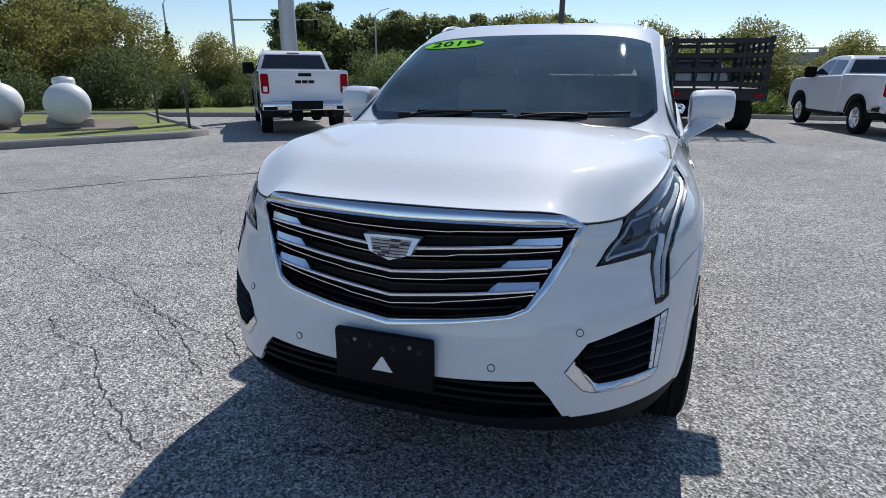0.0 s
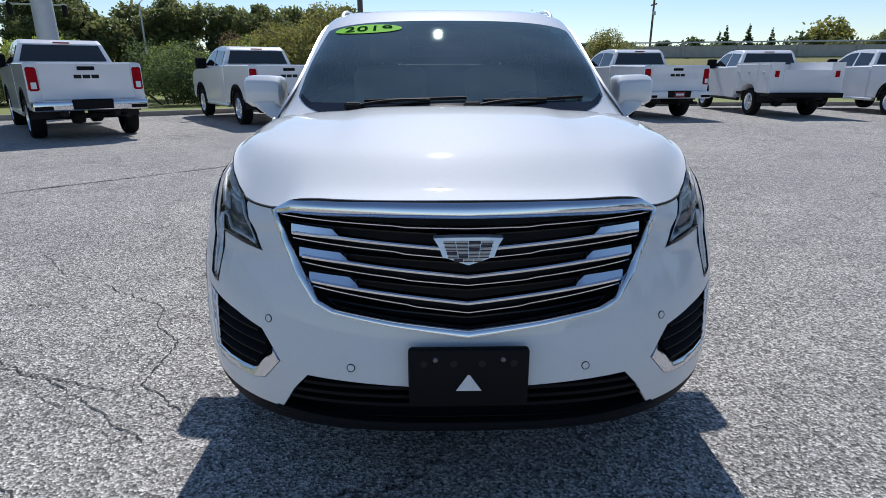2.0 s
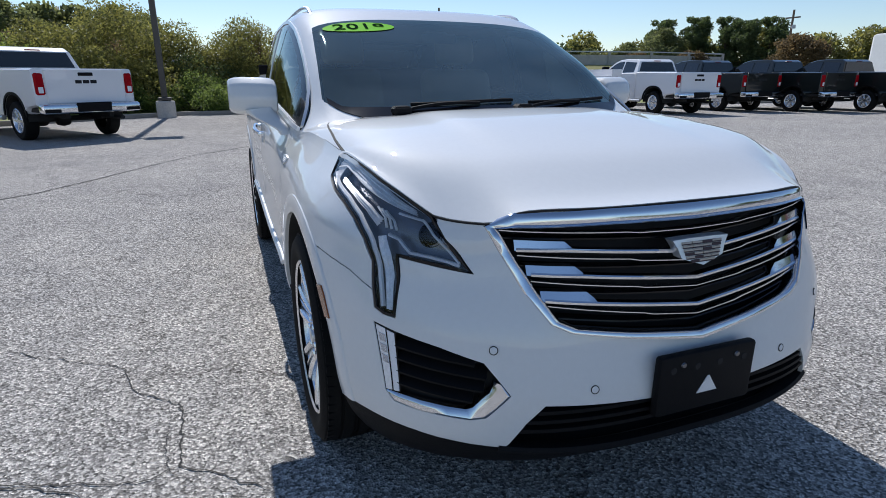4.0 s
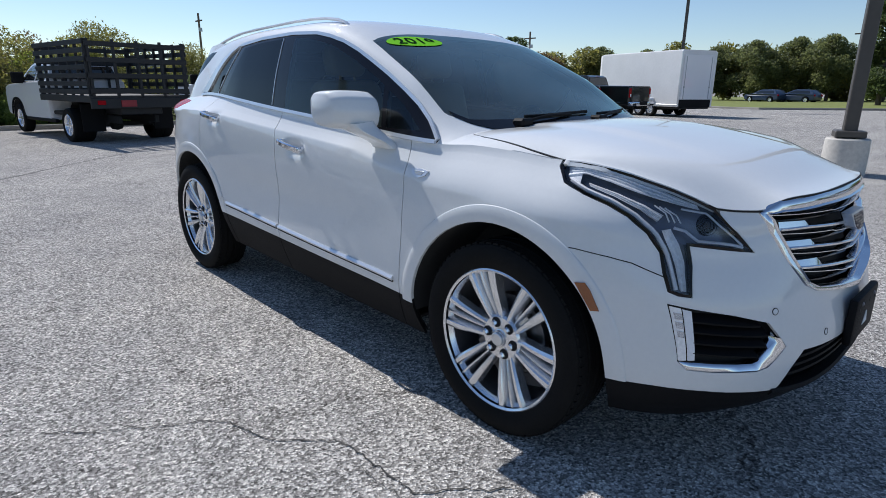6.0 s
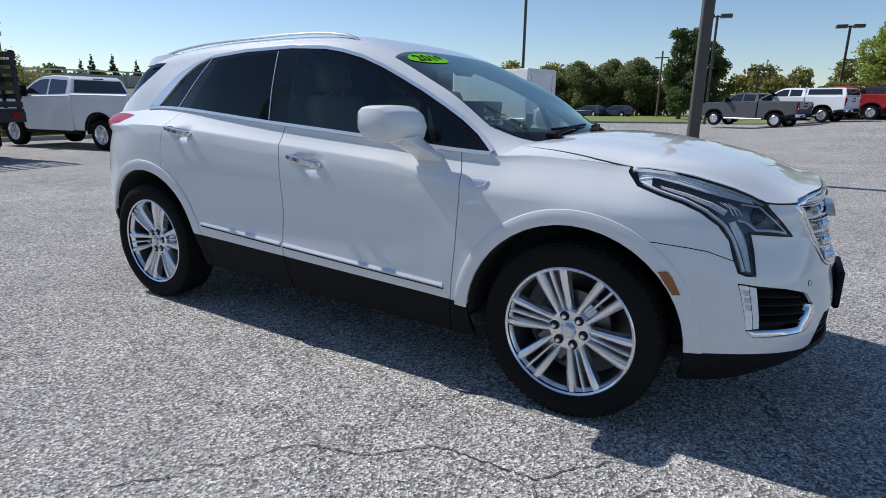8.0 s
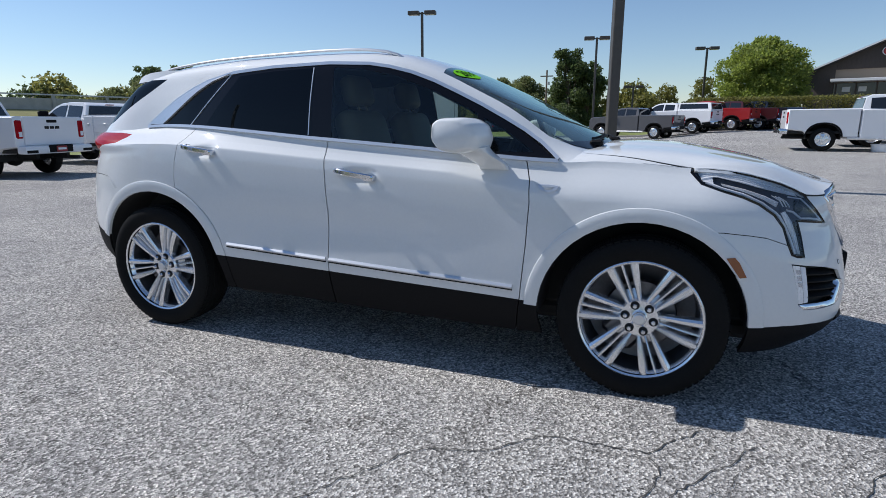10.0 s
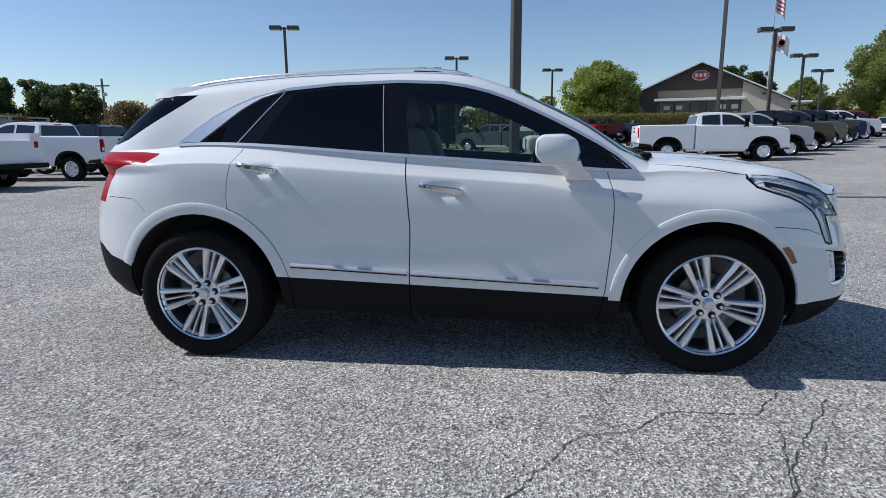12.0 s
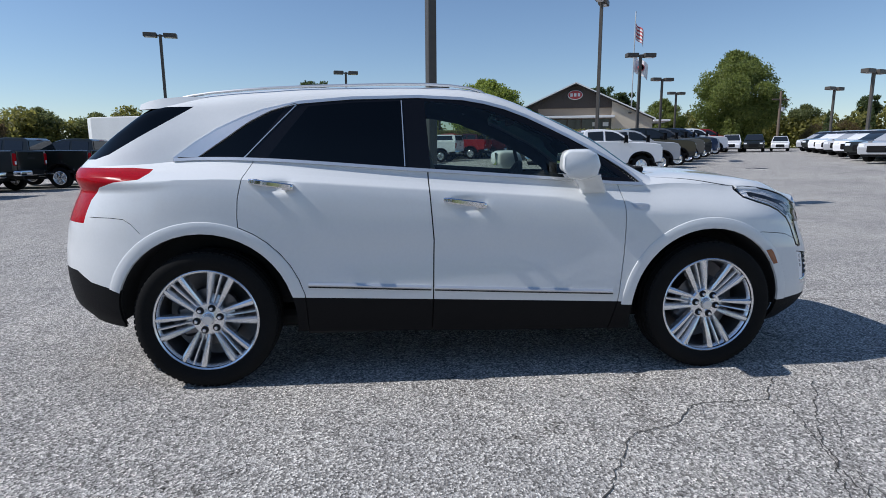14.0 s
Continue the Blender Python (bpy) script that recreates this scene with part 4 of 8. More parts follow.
mirror_pair(trim_top, "upper_window_trim", SATIN, (suv, suv), "satin chrome trim strip")
mirror_pair(trim_low, "belt_trim", SATIN, (suv, suv), "satin chrome trim strip")
mirror_pair(trim_quarter, "quarter_trim", SATIN, (suv, suv), "satin chrome trim strip")
for ends in (((-1.192, 1.246), (-0.928, 1.535)), ((-0.340, 1.200), (-0.352, 1.560))):
    mirror_pair(pillar_line(*ends), "pillar_trim", SATIN, (suv, suv), "satin chrome trim strip")


def side_strip(bm, x0, x1):
    pts = [(x, skin_y(x, z, 0.006), z) for x in np.linspace(x0, x1, 20) for z in (0.571 - 0.0505 * (x + 0.875),)]
    sweep(bm, pts, 0.023, 0.016, up=lambda p: (0, -1, 0.15), shape=[(-1, -1), (1, -1), (1, 0.0), (0.6, 0.9), (0.1, 1), (-1, 0.1)])


# thin dark line just below the door strip
def strip_seat(bm, x0, x1):
    pts = [(x, skin_y(x, z, 0.003), z) for x in np.linspace(x0, x1, 20) for z in (0.571 - 0.0505 * (x + 0.875) - 0.014,)]
    sweep(bm, pts, 0.007, 0.010, up=lambda p: (0, -1, 0.15))


for ends, doors in (((-0.187, 0.835), doors_f), ((-0.875, -0.208), doors_r)):
    mirror_pair(lambda bm, ends=ends: strip_seat(bm, *ends), "strip_seat", GAPBLACK, doors, "dark line under the door strip")
mirror_pair(lambda bm: side_strip(bm, -0.187, 0.835), "lower_trim", SATIN, doors_f, "satin chrome door strip")
mirror_pair(lambda bm: side_strip(bm, -0.875, -0.208), "lower_trim", SATIN, doors_r, "satin chrome door strip")


def handle(x0, z0, x1, z1):
    def build(bm):
        base = [skin_y(x0 - 0.10, z0), skin_y(x1 + 0.13, z1)]
        pts = []
        for i in range(17):
            u = i / 16
            x, z = x0 + (x1 - x0) * u, z0 + (z1 - z0) * u
            y = base[0] + (base[1] - base[0]) * u
            pts.append((x, y - 0.012 - 0.030 * math.sin(math.pi * u) ** 0.4, z))
        sweep(bm, pts, 0.030, 0.018, up=lambda p: (0, -1, 0), shape=[(-1, -0.6), (-0.7, -1), (0.7, -1), (1, -0.6), (1, 0.5), (0.6, 1), (-0.6, 1), (-1, 0.5)], taper=lambda u: 0.72 + 0.28 * math.sin(math.pi * u) ** 0.5)
        # fixed mount and key cover at the forward end
        x, z = x1 - 0.030, z1 - 0.002
        box(bm, (x - 0.026, base[1] - 0.034, z - 0.017), (x + 0.034, base[1] + 0.012, z + 0.013), 0.007, seg=2)
        x, z = x0 + 0.020, z0
        box(bm, (x - 0.026, base[0] - 0.024, z - 0.013), (x + 0.024, base[0] + 0.012, z + 0.011), 0.006, seg=2)
    return build


mirror_pair(handle(-0.131, 1.022, 0.096, 0.991), "door_handle", CHROME, doors_f, "chrome pull handle")
mirror_pair(handle(-1.157, 1.132, -0.936, 1.101), "door_handle", CHROME, doors_r, "chrome pull handle")


# door mirrors
def rounded(poly, times=2):
    for _ in range(times):
        out = []
        for (x0, z0), (x1, z1) in zip(poly, poly[1:] + poly[:1]):
            out += [(0.86 * x0 + 0.14 * x1, 0.86 * z0 + 0.14 * z1), (0.14 * x0 + 0.86 * x1, 0.14 * z0 + 0.86 * z1)]
        poly = out
    return poly


MIRROR_SEC = [(-0.096, 0.050), (-0.066, 0.074), (0.050, 0.076), (0.102, 0.046), (0.122, -0.012), (0.104, -0.070), (0.030, -0.092), (-0.060, -0.082), (-0.100, -0.030)]


def mirror_shell(bm):
    rings = []
    for y, k, dx, dz in ((-0.868, 0.78, 0.02, -0.010), (-0.874, 0.92, 0.015, -0.006), (-0.890, 0.98, 0.01, -0.002), (-0.93, 1.0, 0.004, 0.0), (-1.01, 0.98, -0.010, 0.003), (-1.043, 0.94, -0.020, 0.003), (-1.062, 0.86, -0.030, 0.003), (-1.070, 0.74, -0.036, 0.002)):
        rings.append([bm.verts.new((0.590 + x * k + dx, y, 1.212 + z * k + dz)) for x, z in rounded(MIRROR_SEC)])
    n = len(rings[0])
    for a, b in zip(rings, rings[1:]):
        for j in range(n):
            bm.faces.new((a[j], a[(j + 1) % n], b[(j + 1) % n], b[j]))
    bm.faces.new(rings[0][::-1])
    bm.faces.new(rings[-1])
    bmesh.ops.recalc_face_normals(bm, faces=bm.faces)


def mirror_foot(bm):
    rings = []
    for u in np.linspace(0, 1, 9):
        e = u * u * (3 - 2 * u)
        x0, x1 = 0.560 + 0.090 * e, 0.710 + 0.080 * e
        yo, yi = -1.010 + 0.135 * e, -0.885 + 0.060 * e
        z = 1.152 - 0.105 * u
        sec = rounded([(x0, yo), (x1, yo), (x1, yi), (x0, yi)], 2)
        rings.append([bm.verts.new((x, y, z + 0.012 * (1 - u) * (y - yo) / (yi - yo))) for x, y in sec])
    n = len(rings[0])
    for a, b in zip(rings, rings[1:]):
        for j in range(n):
            bm.faces.new((a[j], a[(j + 1) % n], b[(j + 1) % n], b[j]))
    bm.faces.new(rings[0][::-1])
    bm.faces.new(rings[-1])
    bmesh.ops.recalc_face_normals(bm, faces=bm.faces)


mirrors = mirror_pair(mirror_shell, "door_mirror", WHITE, doors_f, "white door mirror", smooth=50)
mirror_pair(mirror_foot, "mirror_foot", WHITE, doors_f, "broad white mirror foot", smooth=50)
for side, ob in zip((-1, 1), mirrors):
    bm = bmesh.new()
    box(bm, (0.494, side * 0.975 - 0.085, 1.158), (0.500, side * 0.975 + 0.085, 1.266), 0.002)
    g = part("mirror_glass", bm, mat("mirror_glass", (0.8, 0.85, 0.88), 0.02, 1.0) if side < 0 else bpy.data.materials["mirror_glass"], doors_f[0 if side < 0 else 1], "mirror glass")


# roof rails and spoiler
def rail(bm):
    pts = [(-1.66, 1.555), (-1.60, 1.588), (-1.52, 1.606), (-1.41, 1.621), (-1.25, 1.634), (-1.09, 1.644), (-0.86, 1.655), (-0.64, 1.662), (-0.39, 1.669), (-0.20, 1.669), (-0.07, 1.663), (0.04, 1.650), (0.11, 1.630), (0.155, 1.602), (0.175, 1.575)]
    sweep(bm, [(x, -min(0.612, 0.785 * top_w(x)), z - 0.010) for x, z in pts], 0.022, 0.016, shape=ROUND)


mirror_pair(rail, "roof_rail", SATIN, (suv, suv), "satin silver roof rail")
SPOILER = ((-1.40, 1.612, 0.055, 0.575), (-1.55, 1.614, 0.060, 0.572), (-1.68, 1.604, 0.055, 0.565), (-1.76, 1.590, 0.045, 0.550), (-1.815, 1.572, 0.030, 0.530))


def spoiler_row(bm, x, z, w, grow=0.0):
    return [bm.verts.new((x - 0.09 * min(1.0, max(0.0, (-1.40 - x) / 0.31)) * (1 - (y / w) ** 2), y * (1 + grow / w), z - 0.024 * abs(y / w) ** 3)) for y in np.linspace(-w, w, 13)]


bm = bmesh.new()
tops = [spoiler_row(bm, x, z, w) for x, z, h, w in SPOILER]
lows = [spoiler_row(bm, x, z - h, w, 0.020) for x, z, h, w in SPOILER]
for a, b in zip(tops, tops[1:]):
    for j in range(12):
        bm.faces.new((a[j], b[j], b[j + 1], a[j + 1]))
for j in (0, 12):
    for a, b, c, d in zip(tops, tops[1:], lows, lows[1:]):
        bm.faces.new((a[j], c[j], d[j], b[j]))
for j in range(12):
    bm.faces.new((tops[-1][j], lows[-1][j], lows[-1][j + 1], tops[-1][j + 1]))
bmesh.ops.recalc_face_normals(bm, faces=bm.faces)
spoiler = part("roof_spoiler", bm, WHITE, suv, smooth=35)
bm = bmesh.new()
lows = [spoiler_row(bm, x, z - h + 0.001, w, 0.018) for x, z, h, w in SPOILER]
for a, b in zip(lows, lows[1:]):
    for j in range(12):
        bm.faces.new((a[j], a[j + 1], b[j + 1], b[j]))
part("underside", thicken(bm, 0.004), GLOSSBLACK, spoiler, "gloss black underside")

# ---- nose: grille, intake, lamps ----
def on_nose(y, z, out):
    return (nose_x(y, z, out) + 0.010 * max(0.0, 1 - abs(y) / 0.45), y, z)


def loop_of(half, n=5):
    """A closed ring from its right half, top middle to bottom middle."""
    full = half + [(-y, z) for y, z in half[-2:0:-1]]
    return [(a[0] + (b[0] - a[0]) * i / n, a[1] + (b[1] - a[1]) * i / n) for a, b in zip(full, full[1:] + full[:1]) for i in range(n)]


OUTER = [(0, 0.983), (0.249, 0.984), (0.480, 0.979), (0.546, 0.943), (0.519, 0.881), (0.474, 0.79), (0.419, 0.713), (0.371, 0.690), (0.209, 0.663), (0, 0.635)]
INNER = [(0, 0.944), (0.249, 0.947), (0.482, 0.944), (0.521, 0.940), (0.485, 0.865), (0.434, 0.773), (0.402, 0.724), (0.356, 0.704), (0.19, 0.680), (0, 0.659)]
bm = bmesh.new()
la, lb = loop_of(OUTER), loop_of(INNER)
rings = []
for u, out in ((0.0, -0.020), (0.0, 0.002), (0.12, 0.006), (0.45, 0.007), (0.80, 0.004), (0.90, 0.010), (1.0, 0.006), (1.0, -0.030)):
    rings.append([bm.verts.new(on_nose(a[0] + (b[0] - a[0]) * u, a[1] + (b[1] - a[1]) * u, out)) for a, b in zip(la, lb)])
n = len(la)
for a, b in zip(rings, rings[1:]):
    for j in range(n):
        bm.faces.new((a[j], a[(j + 1) % n], b[(j + 1) % n], b[j]))
bmesh.ops.recalc_face_normals(bm, faces=bm.faces)
grille = part("grille", bm, CHROME, suv, "bright chrome grille frame")
# dark backing
bm = bmesh.new()
zs = np.linspace(0.62, 0.965, 12)
g = [[bm.verts.new((nose_x(y, z, -0.075), y, z)) for y in np.linspace(-0.53, 0.53, 21)] for z in zs]
for a, b in zip(g, g[1:]):
    for j in range(20):
        bm.faces.new((a[j], a[j + 1], b[j + 1], b[j]))
part("grille_backing", bm, GAPBLACK, grille)


def bar(nodes, h, depth, out, mate, name, label):
    bm = bmesh.new()
    ys, zs = [p[0] for p in nodes], [p[1] for p in nodes]
    half = [(y, float(np.interp(y, ys, zs))) for y in sorted(set(list(np.linspace(0, ys[-1], 18)) + ys))]
    pts = [on_nose(y, z, out) for y, z in [(-y, z) for y, z in half[:0:-1]] + half]
    sweep(bm, pts, depth, h, up=(0, 0, 1), shape=[(-1, -1), (0.7, -1), (1, -0.5), (1, 0.5), (0.7, 1), (-1, 1)])
    return part(name, bm, mate, grille, label)


THICK = [[(0, 0.859), (0.09, 0.867), (0.351, 0.886), (0.476, 0.888)], [(0, 0.793), (0.32, 0.822), (0.447, 0.829)], [(0, 0.723), (0.289, 0.754), (0.421, 0.767)]]
THIN = [[(0, 0.917), (0.162, 0.919), (0.198, 0.923), (0.510, 0.936)], [(0, 0.838), (0.165, 0.851), (0.195, 0.857), (0.474, 0.876)], [(0, 0.771), (0.155, 0.783), (0.182, 0.788), (0.448, 0.814)], [(0, 0.699), (0.138, 0.714), (0.164, 0.720), (0.416, 0.755)]]
DARK = [[(0, 0.893), (0.30, 0.906), (0.50, 0.912)], [(0, 0.820), (0.30, 0.836), (0.46, 0.845)], [(0, 0.749), (0.30, 0.772), (0.43, 0.782)], [(0, 0.677), (0.20, 0.694), (0.38, 0.716)]]
for nodes in THICK:
    bar(nodes, 0.011, 0.026, -0.014, CHROME, "thick_bar", "chrome grille bar")
for nodes in THIN:
    bar(nodes, 0.005, 0.022, -0.016, CHROME, "thin_bar", "thin chrome grille bar")
for nodes in DARK:
    bar(nodes, 0.008, 0.030, -0.045, GLOSSBLACK, "dark_slat", "gloss black slat")
for yo, yi, zt, zb in ((0.483, 0.340, 0.913, 0.887), (0.460, 0.318, 0.852, 0.828), (0.432, 0.294, 0.790, 0.766)):
    def flag(bm, yo=yo, yi=yi, zt=zt, zb=zb):
        slope = 0.045
        cols = []
        for y, k in ((yo, 1.0), (yo - 0.06, 1.0), (yi + 0.025, 1.0), (yi + 0.008, 0.45), (yi, 0.05)):
            lo = zb - slope * (yo - y)
            cols.append([bm.verts.new(on_nose(-y, z, o)) for z, o in ((lo, -0.030), (lo, -0.004), (lo + (zt - zb) * k, -0.008), (lo + (zt - zb) * k, -0.034))])
        for a, b in zip(cols, cols[1:]):
            for j in range(3):
                bm.faces.new((a[j], a[j + 1], b[j + 1], b[j]))
        bmesh.ops.recalc_face_normals(bm, faces=bm.faces)
    mirror_pair(flag, "bar_flag", CHROME, (grille, grille), "wide chrome bar end")

# crest
CREST = [(-0.091, 0.8995), (-0.047, 0.9015), (0.047, 0.9015), (0.091, 0.8995), (0.078, 0.880), (0.067, 0.853), (0.0, 0.832), (-0.067, 0.853), (-0.078, 0.880)]


def plate_poly(bm, poly, out, depth, fn=on_nose):
    top = [bm.verts.new(fn(y, z, out)) for y, z in poly]
    low = [bm.verts.new(fn(y, z, out - depth)) for y, z in poly]
    bm.faces.new(top)
    n = len(poly)
    for i in range(n):
        bm.faces.new((top[i], low[i], low[(i + 1) % n], top[(i + 1) % n]))


bm = bmesh.new()
plate_poly(bm, CREST, 0.022, 0.03)
bmesh.ops.recalc_face_normals(bm, faces=bm.faces)
part("crest", bm, SATIN, grille, "silver shield badge with gold and wine-red blocks", smooth=False)
GOLD, WINE = mat("badge_gold", (0.46, 0.40, 0.35), 0.4, 0.6), mat("badge_wine", (0.035, 0.012, 0.02), 0.35)
for r, row in enumerate(("ggwg", "gggw", "ggwg", "wggg", "gwgg", "wgg")):
    w = 0.066 - 0.0030 * r - (0.012 if r > 4 else 0.0)
    for c, code in enumerate(row):
        y0, y1 = -w + 2 * w * c / len(row), -w + 2 * w * (c + 1) / len(row)
        z1 = 0.8935 - 0.0090 * r
        for z0, z2, m in ((z1 - 0.0074, z1, WINE),) if code == "w" else ((z1 - 0.0044, z1, GOLD), (z1 - 0.0074, z1 - 0.0052, WINE)):
            bm = bmesh.new()
            plate_poly(bm, [(y0 + 0.0010, z0), (y1 - 0.0010, z0), (y1 - 0.0010, z2), (y0 + 0.0010, z2)], 0.0245, 0.003)
            bmesh.ops.recalc_face_normals(bm, faces=bm.faces)
            part("badge_block", bm, m, grille, smooth=False)

# lower intake: a dark mouth with three slats and a lip
bm = bmesh.new()
g = [[bm.verts.new((nose_x(y, z, o), y, z)) for y in np.linspace(-0.58, 0.58, 25)] for z, o in ((0.515, -0.03), (0.50, -0.09), (0.40, -0.10), (0.375, -0.09), (0.36, -0.03))]
for a, b in zip(g, g[1:]):
    for j in range(24):
        bm.faces.new((a[j], b[j], b[j + 1], a[j + 1]))
intake = part("lower_intake", bm, GAPBLACK, suv, "black lower air intake")
for z, half in ((0.488, 0.45), (0.462, 0.475), (0.436, 0.495)):
    bm = bmesh.new()
    sweep(bm, [(nose_x(y, z, -0.028), y, z) for y in np.linspace(-half, half, 25)], 0.045, 0.010, up=(0, 0, 1))
    part("slat", bm, BLACK, intake)
bm = bmesh.new()
sweep(bm, [(nose_x(y, 0.37, -0.006), y, 0.366 + 0.016 * abs(y / 0.54) ** 3) for y in np.linspace(-0.54, 0.54, 31)], 0.040, 0.024, up=(0, 0, 1), shape=[(-1, -1), (0.5, -1), (1, 0.2), (0.7, 1), (-1, 1)])
part("lip", bm, BLACK, intake, "black plastic chin lip")

# plate bracket
bm = bmesh.new()
box(bm, (2.372, -0.160, 0.452), (2.400, 0.160, 0.622), 0.010, seg=2)
bracket = part("plate_bracket", bm, BLACK, suv, "empty black number plate bracket")
for y in (-0.088, 0.090):
    bm = bmesh.new()
    lathe(bm, [(0.0, 0.004), (0.006, 0.004), (0.008, 0.0)], 10, axis="x", m=Matrix.Translation((2.400, y, 0.594)))
    part("bolt", bm, STEEL, bracket)
for y in (-0.118, -0.04, 0.035, 0.118):
    bm = bmesh.new()
    lathe(bm, [(0.0, 0.0012), (0.009, 0.0012), (0.010, 0.0)], 12, axis="x", m=Matrix.Translation((2.400, y, 0.582)))
    part("hole_plug", bm, GAPBLACK, bracket)
bm = bmesh.new()
tri = [(-0.034, 0.5025), (0.034, 0.5025), (0.010, 0.538), (0.003, 0.549), (-0.003, 0.549)]
plate_poly(bm, tri, 0.0, 0.002, fn=lambda y, z, o: (2.4025 + o, y, z))
bmesh.ops.recalc_face_normals(bm, faces=bm.faces)
part("white_triangle", bm, mat("white_sticker", (0.8, 0.8, 0.8), 0.5, grain=0.05), bracket, "white triangular opening", smooth=False)

# parking sensors
for y, z in ((-0.317, 0.546), (0.322, 0.546), (-0.555, 0.652), (0.555, 0.652)):
    c = Vector((nose_x(y, z, 0.0), y, z))
    e = 0.01
    n = Vector((1, -(nose_x(y + e, z) - nose_x(y - e, z)) / (2 * e), -(nose_x(y, z + e) - nose_x(y, z - e)) / (2 * e))).normalized()
    m = Matrix.Translation(c) @ n.to_track_quat("X", "Z").to_matrix().to_4x4()
    bm = bmesh.new()
    lathe(bm, [(0.0115, -0.002), (0.0115, 0.0015), (0.0095, 0.0015), (0.0095, -0.002)], 20, axis="x", m=m)
    sensor = part("parking_sensor", bm, GAPBLACK, suv, "small round parking sensor")
    bm = bmesh.new()
    lathe(bm, [(0.0, 0.002), (0.007, 0.002), (0.0095, 0.001), (0.0095, -0.002)], 20, axis="x", m=m)
    part("sensor_face", bm, WHITE, sensor)


# fog lamp recesses
def fog_back(bm):
    ys = np.linspace(-0.797, -0.515, 12)
    g = [[bm.verts.new((nose_x(y, z, -0.05), y, z)) for y in ys] for z in np.linspace(0.455, 0.685, 8)]
    for a, b in zip(g, g[1:]):
        for j in range(11):
            bm.faces.new((a[j], a[j + 1], b[j + 1], b[j]))


fogs = mirror_pair(fog_back, "fog_recess", GAPBLACK, (suv, suv), "black corner intake")
for za, zb, yb in ((0.630, 0.612, -0.585), (0.597, 0.580, -0.562), (0.563, 0.548, -0.570), (0.530, 0.517, -0.595)):
    def louvre(bm, za=za, zb=zb, yb=yb):
        pts = [(nose_x(y, za + (zb - za) * i / 8, -0.030), y, za + (zb - za) * i / 8) for i, y in enumerate(np.linspace(-0.744, yb, 9))]
        sweep(bm, pts, 0.04, 0.022, up=(0.3, 0, 1), shape=[(-1, -1), (1, -0.5), (1, 0.1), (-1, 1)])
    mirror_pair(louvre, "louvre", BLACK, fogs)


def nose_patch(bm, left, right, out, depth=0.02, n=8):
    """A raised patch of the nose between two edges, each given by its (y, z) ends."""
    rows = []
    for i in range(n + 1):
        u = i / n
        a = (left[0][0] + (left[1][0] - left[0][0]) * u, left[0][1] + (left[1][1] - left[0][1]) * u)
        b = (right[0][0] + (right[1][0] - right[0][0]) * u, right[0][1] + (right[1][1] - right[0][1]) * u)
        row = []
        for k, o in ((0, out - depth), (0, out - 0.002), (0.08, out), (0.5, out + 0.001), (0.92, out), (1, out - 0.002), (1, out - depth)):
            y, z = a[0] + (b[0] - a[0]) * k, a[1] + (b[1] - a[1]) * k
            row.append(bm.verts.new((nose_x(y, z, o), y, z)))
        rows.append(row)
    for a, b in zip(rows, rows[1:]):
        for j in range(6):
            bm.faces.new((a[j], a[j + 1], b[j + 1], b[j]))
    bm.faces.new(rows[0])
    bm.faces.new(rows[-1][::-1])
    bmesh.ops.recalc_face_normals(bm, faces=bm.faces)


leds = mirror_pair(lambda bm: nose_patch(bm, ((-0.7955, 0.672), (-0.782, 0.492)), ((-0.754, 0.661), (-0.751, 0.500)), -0.004, 0.04), "fog_light", GLOSSBLACK, fogs, "tall narrow LED fog lamp")
mirror_pair(lambda bm: nose_patch(bm, ((-0.7715, 0.661), (-0.7655, 0.500)), ((-0.7575, 0.657), (-0.7545, 0.503)), 0.001, 0.006), "clear_column", LEDWHITE, leds, "white lamp column")
mirror_pair(lambda bm: nose_patch(bm, ((-0.7920, 0.668), (-0.7800, 0.497)), ((-0.7745, 0.663), (-0.7685, 0.500)), 0.001, 0.006), "lamp_column", REFLECTOR, leds, "bright lamp column")
for z in (0.650, 0.622, 0.594):
    k = (0.668 - z) / 0.171 * 0.012
    mirror_pair(lambda bm, z=z, k=k: nose_patch(bm, ((-0.7900 + k, z), (-0.7885 + k, z - 0.020)), ((-0.7765 + k * 0.5, z - 0.002), (-0.7755 + k * 0.5, z - 0.022)), 0.0035, 0.004, 3), "lamp_cell", LENSBLUE, leds, "small faceted lamp cell")


def fog_trim(bm):
    outer = [(-0.782, 0.493), (-0.766, 0.470), (-0.718, 0.466), (-0.66, 0.466), (-0.611, 0.466), (-0.578, 0.476), (-0.555, 0.503), (-0.525, 0.539), (-0.545, 0.570)]
    inner = [(-0.776, 0.494), (-0.753, 0.492), (-0.711, 0.490), (-0.66, 0.489), (-0.618, 0.489), (-0.603, 0.496), (-0.582, 0.524), (-0.553, 0.553), (-0.550, 0.568)]
    rows = []
    for a, b in zip(outer, inner):
        rows.append([bm.verts.new((nose_x(a[0] + (b[0] - a[0]) * k, a[1] + (b[1] - a[1]) * k, o), a[0] + (b[0] - a[0]) * k, a[1] + (b[1] - a[1]) * k)) for k, o in ((0, -0.02), (0, 0.001), (0.2, 0.003), (0.8, -0.004), (1, -0.010), (1, -0.03))])
    for a, b in zip(rows, rows[1:]):
        for j in range(5):
            bm.faces.new((a[j], a[j + 1], b[j + 1], b[j]))
    bmesh.ops.recalc_face_normals(bm, faces=bm.faces)


mirror_pair(fog_trim, "fog_trim", CHROME, fogs, "chrome corner trim")

